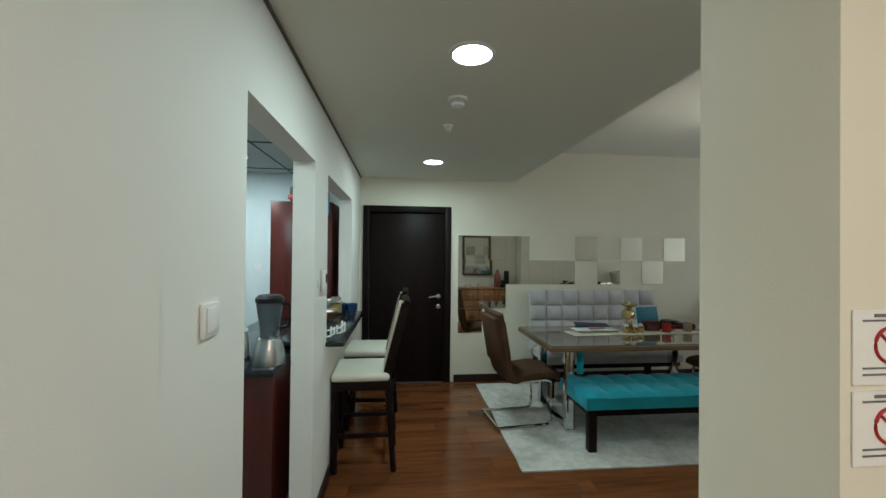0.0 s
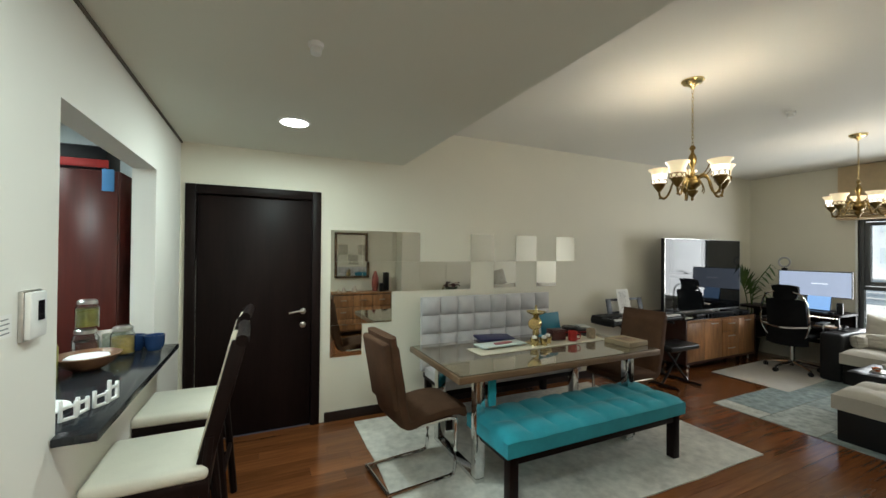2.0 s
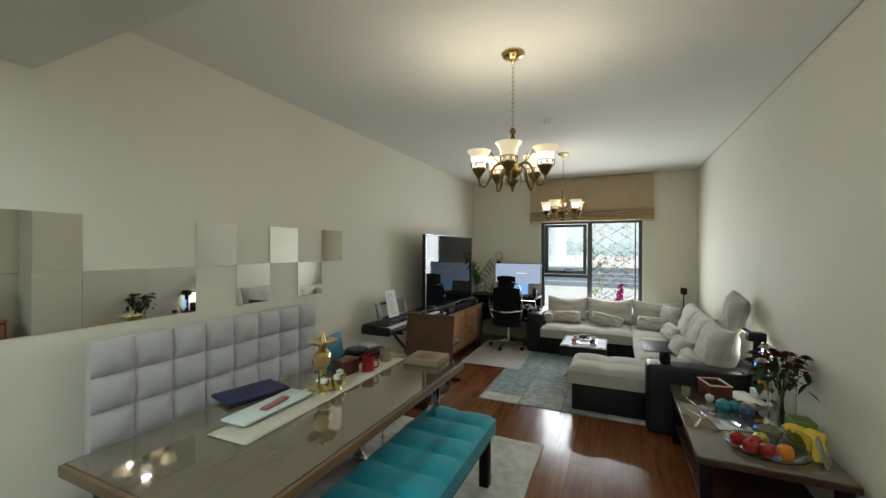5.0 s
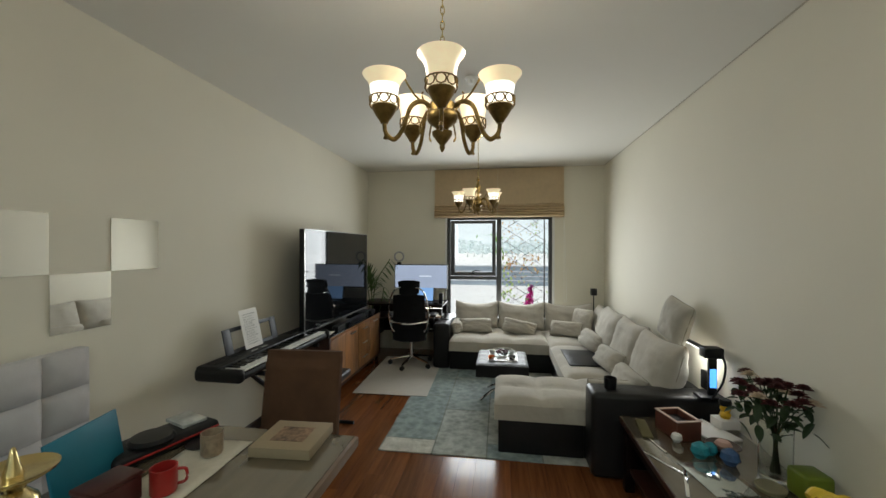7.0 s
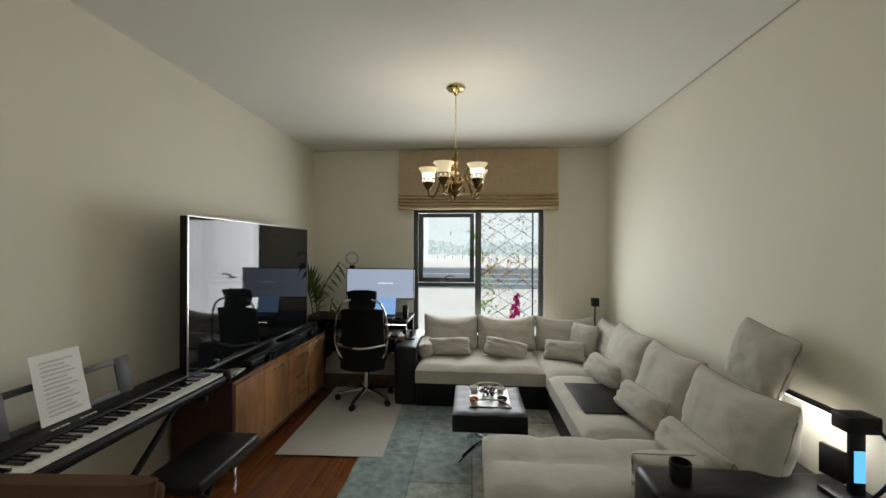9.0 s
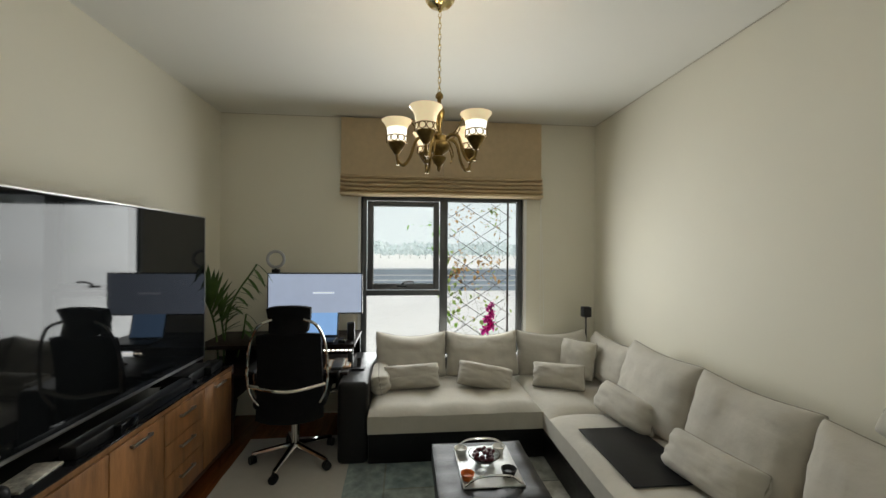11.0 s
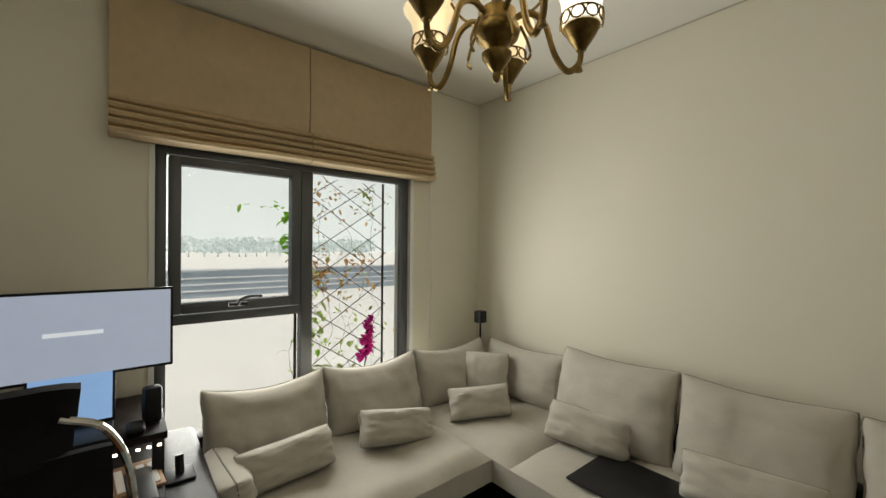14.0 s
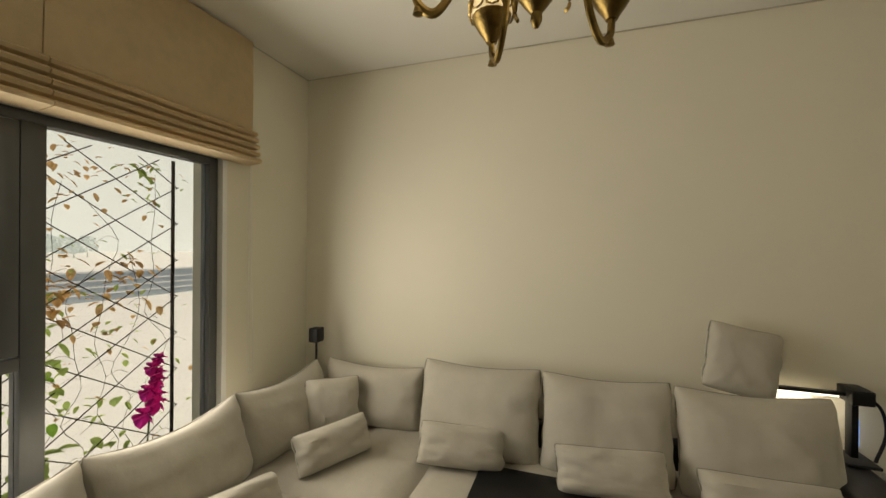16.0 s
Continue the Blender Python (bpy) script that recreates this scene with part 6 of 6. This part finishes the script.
for x, y, r, mt_, lab in ((5.56, 2.58, 0.035, mat("orange_jelly", (0.6, 0.14, 0.02), 0.3), "small bowl with orange sweets"), (5.58, 2.37, 0.04, BLACKPL, "small round black bowl"), (5.80, 2.58, 0.036, WHITEPL, "small white dish"), (5.80, 2.37, 0.034, WHITEPL, "small white shell ornament")):
    o = thing("small_bowl", pose(x, y, 0.437), lab + " on the tray", "bowl", "bowls on the tray")
    lathe("body", [(0, 0), (r * 0.7, 0), (r, 0.03), (r * 0.94, 0.031), (r * 0.6, 0.014), (0, 0.02)], mt_, o, 16)


# ---- glass-topped table by the south wall ----
def console():
    t = thing("side_table", pose(3.615, 1.40, 0), "low dark side table with a glass-covered wooden top", "table")
    box("top", -0.63, 0.63, -0.37, 0.295, 0.43, 0.463, DARKWOOD, t, 0.004)
    box("glass_sheet", -0.625, 0.625, -0.365, 0.29, 0.4635, 0.469, TABLEGLASS, t, 0.001, "glossy glass sheet")
    for x in (-0.58, 0.58):
        for y in (-0.32, 0.245):
            box("leg", x - 0.03, x + 0.03, y - 0.03, y + 0.03, 0, 0.43, WENGE, t, 0.004)
    box("shelf", -0.55, 0.55, -0.32, 0.25, 0.13, 0.16, DARKWOOD, t, 0.004)
    box("apron", -0.55, 0.55, 0.235, 0.26, 0.34, 0.429, WENGE, t, 0.003)


console()
CZT = 0.470
LEAFD = mat("dark_bouquet_leaf", (0.03, 0.055, 0.02), 0.5, vary=0.4, scale=12, thin=0.2)
va = thing("flower_vase", pose(3.63, 1.14, CZT), "clear glass vase of dark red and cream flowers", "vase")
lathe("glass", [(0, 0), (0.068, 0), (0.072, 0.27), (0.068, 0.27), (0.063, 0.014), (0, 0.014)], CLEARG, va)
bm = bmesh.new()
heads = []
for k in range(23):
    a, r = k * 2.4, 0.03 + 0.14 * math.sqrt((k + 0.5) / 23)
    top = Vector((r * math.cos(a), r * math.sin(a) * 0.9 + 0.02, 0.40 + 0.07 * random.random() - 0.35 * max(0, r - 0.12)))
    heads.append(top)
    add_tube(bm, curve_pts([(0.02 * math.cos(a + 2), 0.02 * math.sin(a + 2), 0.02), (0.015 * math.cos(a), 0.015 * math.sin(a), 0.22), top], 4), 0.0028, 5)
finish("stems", bm, LEAFD, va, True)
bm = bmesh.new()
for k, h in enumerate(heads):
    for q in range(3):
        d = (random.uniform(-1, 1), random.uniform(-1, 1), random.uniform(-0.4, 0.6))
        add_leaf(bm, h - Vector((0, 0, 0.03 + 0.05 * q)), d, 0.07, 0.035, 0.4)
finish("leaves", bm, LEAFD, va)
PETD = mat("dark_red_petal", (0.085, 0.018, 0.020), 0.7, vary=0.5, scale=60)
PETC = mat("cream_petal", (0.62, 0.50, 0.36), 0.7, vary=0.2, scale=60)
for k, h in enumerate(heads):
    bm = bmesh.new()
    for q in range(22):
        f = q / 22
        a = q * 2.4
        el = 1.35 - 1.25 * f
        d = (math.cos(a) * math.cos(el), math.sin(a) * math.cos(el), math.sin(el))
        add_leaf(bm, h, d, 0.034 + 0.016 * f, 0.024, 0.15, 0.5, 3)
    finish("flower", bm, PETC if k % 6 == 2 else PETD, va, False)

pl = thing("fruit_plate", pose(3.20, 1.34, CZT), "wide ribbed glass plate for fruit", "plate")
lathe("plate", [(0, 0), (0.09, 0), (0.19, 0.03), (0.187, 0.034), (0.088, 0.006), (0, 0.006)], CLEARG, pl, 40)
APR, APG, ORG, BAN = mat("red_apple", (0.34, 0.02, 0.018), 0.3, vary=0.4, scale=12), mat("green_apple", (0.42, 0.42, 0.06), 0.35, vary=0.2), mat("orange_peel", (0.70, 0.22, 0.02), 0.5, vary=0.1, bump=0.3, bscale=150), mat("banana_peel", (0.72, 0.50, 0.05), 0.5, vary=0.15, scale=9)
for x, y, z, mt_, nm in ((3.13, 1.43, 0.012, APR, "red apple"), (3.20, 1.47, 0.016, APR, "red apple"), (3.11, 1.35, 0.012, APR, "red apple"), (3.19, 1.39, 0.012, APR, "red apple"), (3.26, 1.34, 0.010, APG, "green apple"), (3.13, 1.27, 0.012, ORG, "orange")):
    f = thing("apple" if mt_ != ORG else "orange", pose(x, y, CZT + z, random.uniform(-15, 15), random.uniform(-15, 15), 0), "ripe " + nm + " on the glass plate", "fruit", "fruit on the plate")
    lathe("body", [(0, 0.004), (0.016, 0.0), (0.032, 0.014), (0.038, 0.036), (0.032, 0.058), (0.016, 0.067), (0.004, 0.062), (0, 0.058)], mt_, f, 18)
    tube("stalk", [(0, 0, 0.058), (0.003, 0, 0.074)], 0.0016, DARKWOOD, f, 5)
bn = thing("bananas", pose(3.27, 1.17, CZT + 0.012, 0, 0, 20) @ Matrix.Diagonal((1.05, 1.05, 1.05, 1)), "bunch of ripe yellow bananas", "fruit")
for k in range(6):
    pts = curve_pts([(0.0, 0.0, 0.09), (0.02, 0.03, 0.105), (0.06, 0.05, 0.085), (0.085, 0.06, 0.035), (0.088, 0.062, 0.0)], 5)
    n = len(pts)
    bm = bmesh.new()
    add_tube(bm, pts, 0.018, 8, pose(0.012 * k - 0.03, 0.026 * k - 0.07, 0.004 * (k % 3), 0, 0, 100 + 22 * k), taper=[0.4 + 0.65 * math.sin(math.pi * min(1, 0.12 + 0.8 * i / n)) ** 0.6 for i in range(n)])
    finish("banana", bm, BAN, bn, True)
gb = thing("green_box", pose(3.47, 1.10, CZT, 0, 0, 4), "translucent green plastic container", "box")
bm = bmesh.new()
add_box(bm, -0.06, 0.06, -0.06, 0.06, 0, 0.12, 0.015, 3)
finish("body", bm, mat("green_plastic", (0.16, 0.22, 0.015), 0.35, vary=0.2, trans=0.2), gb, True)
fr2 = thing("picture_stand", pose(3.16, 1.09, CZT, -18, 0, -25), "silver-edged picture frame on the table", "picture frame")
box("frame", -0.07, 0.07, -0.006, 0.006, 0, 0.14, STEEL, fr2, 0.003)
box("picture", -0.058, 0.058, -0.0085, -0.0065, 0.012, 0.128, MATS["grey_picture"], fr2)
lb = thing("leather_basket", pose(4.03, 1.42, CZT, 0, 0, 14), "brown leather box with a white rim and glasses", "box")
bm = bmesh.new()
for a in ((-0.10, -0.09, -0.075, 0.075, 0, 0.11), (0.09, 0.10, -0.075, 0.075, 0, 0.11), (-0.09, 0.09, -0.075, -0.065, 0, 0.11), (-0.09, 0.09, 0.065, 0.075, 0, 0.11), (-0.09, 0.09, -0.065, 0.065, 0, 0.01)):
    add_box(bm, *a, 0.002)
finish("body", bm, mat("brown_leather", (0.13, 0.042, 0.026), 0.45, vary=0.25, bump=0.3, bscale=120), lb, True)
bm = bmesh.new()
for a in ((-0.104, 0.104, -0.079, -0.063), (-0.104, 0.104, 0.063, 0.079), (-0.104, -0.088, -0.063, 0.063), (0.088, 0.104, -0.063, 0.063)):
    add_box(bm, *a, 0.1105, 0.116, 0.001)
finish("rim", bm, mat("rose_white_rim", (0.62, 0.46, 0.38), 0.5), lb, True)
box("contents", -0.08, 0.08, -0.055, 0.055, 0.0105, 0.085, BLACKPL, lb, 0.01)
wb = thing("notebook", pose(4.08, 1.22, CZT, 0, 0, 20), "white notebook and papers on the table", "book")
box("cover", -0.14, 0.14, -0.09, 0.09, 0, 0.012, PAPER, wb, 0.002)
wbx = thing("white_box", pose(4.14, 1.10, CZT + 0.013, 0, 0, 8), "white cardboard box on the table", "box")
box("body", -0.05, 0.05, -0.06, 0.06, 0, 0.055, PAPER, wbx, 0.003)
yj = thing("honey_jar", pose(4.14, 1.10, CZT + 0.069), "yellow bear-shaped bottle with black lid", "jar")
lathe("body", [(0, 0), (0.026, 0), (0.032, 0.02), (0.022, 0.04), (0.03, 0.055), (0.026, 0.075), (0, 0.078)], mat("yellow_plastic", (0.65, 0.40, 0.02), 0.3), yj, 16)
lathe("lid", [(0, 0.115), (0.03, 0.113), (0.033, 0.105), (0.033, 0.0785), (0, 0.0785)], BLACKPL, yj, 18)
pk = thing("clay_bowl", pose(3.87, 1.25, CZT), "dark clay dish with a pink stone", "bowl")
lathe("dish", [(0, 0), (0.05, 0), (0.085, 0.025), (0.08, 0.028), (0.04, 0.008), (0, 0.008)], mat("dark_clay", (0.06, 0.035, 0.025), 0.6), pk)
lathe("stone", [(0, 0.009), (0.03, 0.012), (0.042, 0.028), (0.03, 0.046), (0, 0.052)], mat("pink_stone", (0.55, 0.34, 0.27), 0.6, vary=0.15), pk)
dk = thing("clay_bowl", pose(3.50, 1.24, CZT), "round dark cork-topped dish", "bowl")
lathe("dish", [(0, 0), (0.055, 0), (0.062, 0.018), (0.058, 0.022), (0, 0.022)], mat("cork_top", (0.20, 0.18, 0.10), 0.7, vary=0.2), dk)
TQ = mat("turquoise_bead", (0.03, 0.26, 0.32), 0.25, vary=0.5, scale=30)
for x, y, r, mt_, lab in ((3.76, 1.42, 0.045, TQ, "turquoise glass ornament"), (3.71, 1.30, 0.045, mat("blue_marbled", (0.06, 0.12, 0.26), 0.25, vary=0.6, scale=20), "blue marbled glass ball"), (3.92, 1.47, 0.03, WHITEPL, "small white stone ornament"), (3.80, 1.35, 0.036, TQ, "turquoise glass ornament")):
    o = thing("glass_ornament", pose(x, y, CZT), lab + " on the table", "ornament", "ornaments on the table")
    lathe("body", [(0, 0), (r * 0.6, 0.002), (r, r * 0.7), (r * 0.85, r * 1.4), (r * 0.3, r * 1.8), (0, r * 1.85)], mt_, o, 16)
for x, y, a, l in ((3.66, 1.63, 30, 0.26), (3.50, 1.60, -20, 0.24), (3.88, 1.60, 12, 0.2)):
    o = thing("table_knife", pose(x, y, CZT, 0, 0, a), "steel table knife lying on the glass", "cutlery", "cutlery on the table")
    box("blade", -l / 2, l / 2, -0.008, 0.008, 0, 0.004, CHROME, o, 0.0015)
gt = thing("glass_tray", pose(3.56, 1.44, CZT, 0, 0, 10), "flat mirrored glass tray on the table", "tray")
box("plate", -0.14, 0.14, -0.10, 0.10, 0.0, 0.0045, mat("mirrored_tray", (0.55, 0.6, 0.6), 0.08, metal=0.8), gt, 0.001)
ng = thing("eyeglasses_case", pose(4.06, 1.60, CZT, 0, 0, -8), "olive folded cloth and reading glasses", "cloth")
box("cloth", -0.12, 0.12, -0.03, 0.03, 0, 0.012, mat("olive_cloth", (0.14, 0.12, 0.05), 0.8, vary=0.3), ng, 0.005)


# ---- dresser and gilded mirror on the south wall, seen in the mirror tiles ----
dr = thing("dresser", pose(1.84, 0.68, 0), "dark wooden chest of drawers with steel handles", "dresser")
box("body", -0.55, 0.55, 0.0, 0.36, 0.08, 0.76, DARKWOOD, dr, 0.004)
box("top", -0.56, 0.56, 0.0, 0.375, 0.761, 0.79, SHEESHAM, dr, 0.004)
for i in range(3):
    for j in range(3):
        x0, z0 = -0.53 + i * 0.357, 0.10 + j * 0.217
        d = box("drawer", x0, x0 + 0.347, 0.361, 0.376, z0, z0 + 0.207, SHEESHAM, dr, 0.003)
        box("handle", x0 + 0.12, x0 + 0.227, 0.3765, 0.392, z0 + 0.11, z0 + 0.122, STEEL, d, 0.002)
for x in (-0.5, 0.5):
    for y in (0.04, 0.32):
        box("foot", x - 0.02, x + 0.02, y - 0.02, y + 0.02, 0, 0.081, WENGE, dr)
gm = thing("wall_mirror", pose(1.70, 0.661, 1.04), "gilded mosaic-framed wall mirror", "mirror")
bm = bmesh.new()
random.seed(4)
for k in range(14):
    for x in (-0.32, 0.27):
        add_box(bm, x, x + 0.05, 0, 0.03 + random.uniform(-0.004, 0.004), 0.063 * k, 0.063 * k + 0.0615, 0.002)
for k in range(9):
    for z in (0, 0.842):
        add_box(bm, -0.268 + 0.06 * k, -0.212 + 0.06 * k, 0, 0.03 + random.uniform(-0.004, 0.004), z, z + 0.04, 0.004)
tagged(finish("frame", bm, DARKWOOD, gm, True, "dark mosaic frame"), kind="stuff")
bm = bmesh.new()
for k in range(44):
    for x in (-0.315, -0.296, 0.274, 0.293):
        add_box(bm, x, x + 0.016, 0.030, 0.042, 0.02 * k, 0.02 * k + 0.016, 0.004, 1) if (k + int(x * 100)) % 2 else None
for k in range(28):
    for z in (0.004, 0.022, 0.846, 0.864):
        add_box(bm, -0.27 + 0.0195 * k, -0.254 + 0.0195 * k, 0.030, 0.042, z, z + 0.016, 0.004, 1) if (k + int(z * 100)) % 2 else None
tagged(finish("studs", bm, BRASSB, gm, True, "small gilded studs"), kind="stuff")
box("glass", -0.27, 0.27, 0.004, 0.010, 0.04, 0.842, MIRROR, gm)
sk = thing("speaker", pose(2.32, 0.82, 0.791), "tall black loudspeaker on the dresser", "speaker")
box("body", -0.05, 0.05, -0.06, 0.06, 0, 0.36, BLACKPL, sk, 0.008)
sk2 = thing("speaker", pose(2.20, 0.95, 0.791), "short black loudspeaker on the dresser", "speaker")
box("body", -0.04, 0.04, -0.05, 0.05, 0, 0.16, BLACKPL, sk2, 0.008)
vz = thing("vase", pose(2.10, 0.84, 0.791) @ Matrix.Diagonal((1.15, 1.15, 1.25, 1)), "red and cream painted clay vase", "vase")
lathe("body", [(0, 0), (0.04, 0), (0.06, 0.10), (0.055, 0.2), (0.025, 0.29), (0.02, 0.31), (0, 0.31)], mat("painted_clay", (0.28, 0.07, 0.05), 0.5, vary=0.6, scale=18), vz)
for x, s in ((1.52, 0.10), (1.72, 0.13), (1.42, 0.07)):
    o = thing("ornament", pose(x, 0.88, 0.791), "small cream ornament on the dresser", "ornament", "dresser ornaments")
    lathe("body", [(0, 0), (s * 0.35, 0), (s * 0.4, s * 0.4), (s * 0.2, s * 0.8), (0, s)], mat("cream_china", (0.55, 0.46, 0.38), 0.4, vary=0.4, scale=30), o, 14)


# ---- window lattice with a climbing plant, orchid ----
la = thing("garden_trellis", pose(7.70, 0, 0), "thin dark diagonal wire trellis outside the window", "trellis")
y0, y1, z0, z1 = 1.80, 2.52, 0.10, 2.03
RUST = mat("rusty_wire", (0.10, 0.075, 0.06), 0.7, vary=0.4, scale=30)
slope = 0.66
for s in (-1, 1):
    c = -2.0
    while c < 5.0:
        pts = []
        for y in (y0, y1):
            z = c + s * slope * (y - y0)
            pts.append((y, z))
        (ya, za), (yb, zb) = pts
        if max(za, zb) > z0 and min(za, zb) < z1:
            def clip(yq, zq, yr, zr):
                if zq < z0:
                    return yq + (z0 - zq) / (zr - zq) * (yr - yq), z0
                if zq > z1:
                    return yq + (z1 - zq) / (zr - zq) * (yr - yq), z1
                return yq, zq
            p, q = clip(ya, za, yb, zb), clip(yb, zb, ya, za)
            if abs(p[0] - q[0]) > 0.02:
                tube("wire", [(0.006 * s, *p), (0.006 * s, *q)], 0.0029, RUST, la, 5)
        c += 0.205
for y in (1.825, 2.52):
    tube("post", [(0, y, -0.1), (0, y, 2.04)], 0.010, RUST, la, 6)

cp = thing("climbing_plant", pose(7.72, 0, -0.1), "sparse climbing plant with green and rust leaves", "plant")
random.seed(11)
bm = bmesh.new()
for k in range(6):
    y, top = 1.90 + 0.115 * k, (2.05, 1.62, 1.86, 1.55, 1.95, 2.1)[k]
    pts = curve_pts([(0.02, y + 0.16 * noise.noise((j * 0.75, k * 3.7, 3)), top * j / 11) for j in range(12)], 3)
    add_tube(bm, pts, 0.0013, 4)
    for j in range(6, len(pts) - 2, 4):
        a = pts[j]
        q = 1 if (j // 4) % 2 else -1
        add_tube(bm, curve_pts([a, (a[0] - 0.01, a[1] + q * 0.05, a[2] + 0.02), (a[0] - 0.01, a[1] + q * 0.10, a[2] - 0.01)], 3), 0.0008, 4)
finish("vine", bm, mat("vine_bark", (0.12, 0.085, 0.05), 0.8), cp, True)
groups = {"g": bmesh.new(), "r": bmesh.new(), "b": bmesh.new()}


def sprig(key, y, z, n, sy, sz, size):
    for _ in range(n):
        d = (random.uniform(-0.8, 0.3), random.uniform(-1, 1), random.uniform(-0.8, 0.6))
        add_leaf(groups[key], (random.uniform(-0.05, 0.03), random.gauss(y, sy), random.gauss(z, sz) + 0.1), d, size * random.uniform(0.7, 1.3), size * 0.75, 0.3, 0.25, 4)


sprig("g", 2.54, 1.74, 20, 0.045, 0.03, 0.065)
sprig("g", 2.70, 1.80, 8, 0.08, 0.02, 0.04)
sprig("g", 2.56, 1.57, 20, 0.05, 0.035, 0.065)
sprig("b", 2.42, 1.22, 26, 0.06, 0.13, 0.045)
sprig("r", 2.36, 1.42, 34, 0.09, 0.06, 0.045)
sprig("r", 2.02, 1.44, 22, 0.06, 0.06, 0.045)
sprig("r", 2.40, 1.88, 20, 0.06, 0.10, 0.035)
sprig("r", 2.15, 1.80, 26, 0.18, 0.14, 0.03)
sprig("b", 1.96, 1.86, 16, 0.06, 0.08, 0.035)
sprig("b", 2.15, 1.30, 40, 0.2, 0.25, 0.03)
sprig("b", 2.12, 0.75, 40, 0.2, 0.2, 0.035)
sprig("r", 2.15, 1.05, 24, 0.18, 0.2, 0.03)
sprig("r", 2.28, 1.30, 40, 0.14, 0.05, 0.045)
sprig("b", 2.40, 1.02, 30, 0.07, 0.12, 0.05)
sprig("g", 2.44, 0.88, 12, 0.05, 0.06, 0.05)
sprig("r", 2.25, 1.95, 34, 0.18, 0.05, 0.03)
sprig("b", 1.98, 1.98, 14, 0.05, 0.03, 0.045)
sprig("b", 2.34, 0.62, 16, 0.10, 0.06, 0.075)
for key, mt_ in (("g", LEAFY), ("r", LEAFR), ("b", mat("olive_leaf", (0.55, 0.70, 0.22), 0.5, vary=0.3, thin=0.75))):
    tagged(finish("leaves", groups[key], mt_, cp), kind="stuff")

oc = thing("orchid", pose(7.52, 2.045, 0.122), "magenta orchid on a green stem at the window", "flower")
lathe("pot", [(0, 0), (0.045, 0), (0.06, 0.11), (0.055, 0.11), (0.05, 0.1), (0, 0.1)], WHITEPL, oc)
tube("stem", curve_pts([(0, 0, 0.1), (0.0, 0.03, 0.4), (0, 0.02, 0.62), (0, -0.02, 0.90)], 5), 0.004, LEAF, oc, 6)
bm = bmesh.new()
for k in range(5):
    a = k * 1.3
    add_leaf(bm, (0, 0, 0.1), (0.3 * math.cos(a), math.sin(a), 0.9), 0.34, 0.05, 0.3)
finish("leaves", bm, LEAFY, oc)
MAG = mat("magenta_petal", (0.75, 0.03, 0.36), 0.6, vary=0.25, scale=30, thin=0.5)
for k in range(8):
    zc = 0.63 + 0.036 * k
    yc = 0.03 * math.cos(k * 2.1) * (1.2 - k / 11) + 0.02 - 0.04 * k / 11
    bm = bmesh.new()
    for q in range(6):
        a = q * 1.047
        add_leaf(bm, (-0.01, yc, zc), (-0.35, math.cos(a), math.sin(a)), 0.056 * (1.1 - 0.6 * k / 11), 0.058 * (1.1 - 0.5 * k / 11), 0.1, 0.3, 4)
    finish("blossom", bm, MAG, oc)

# ---- floor planks ----
random.seed(7)
W_, L_ = 0.125, 1.25
regions = [(LX + 0.001, 1.2, -1.998, NY), (1.2, WX, 0.66, NY)]
near, rest, cache = [], bmesh.new(), {}
for x0, x1, y0, y1 in regions:
    j = 0
    y = y0
    while y < y1 - 1e-4:
        ye = min(y + W_, y1)
        x = x0 - random.uniform(0, L_)
        while x < x1 - 1e-4:
            a, b = max(x, x0), min(x + L_, x1)
            if b - a > 0.01:
                key = (round(b - a, 2), round(ye - y, 3))
                hidden = (x0 > 1 and y > 4.15) or (a > 4.6 and ye < 1.8)
                if hidden or len(near) >= 300:
                    add_box(rest, a + 0.0006, b - 0.0006, y + 0.0006, ye - 0.0006, -0.0118, 0.0)
                else:
                    if key not in cache:
                        bm = bmesh.new()
                        w, d = b - a, ye - y
                        add_box(bm, -w / 2 + 0.0006, w / 2 - 0.0006, -d / 2 + 0.0006, d / 2 - 0.0006, -0.0118, 0.0)
                        me = bpy.data.meshes.new("plank")
                        bm.to_mesh(me)
                        bm.free()
                        me.materials.append(FLOORWOOD)
                        cache[key] = me
                    o = new("plank", cache[key])
                    o.location = ((a + b) / 2, (y + ye) / 2, random.uniform(-0.0003, 0.0))
                    o.parent = slab
                    near.append(o)
            x += L_
        y += W_
tagged(finish("planks", rest, FLOORWOOD, slab), kind="stuff")
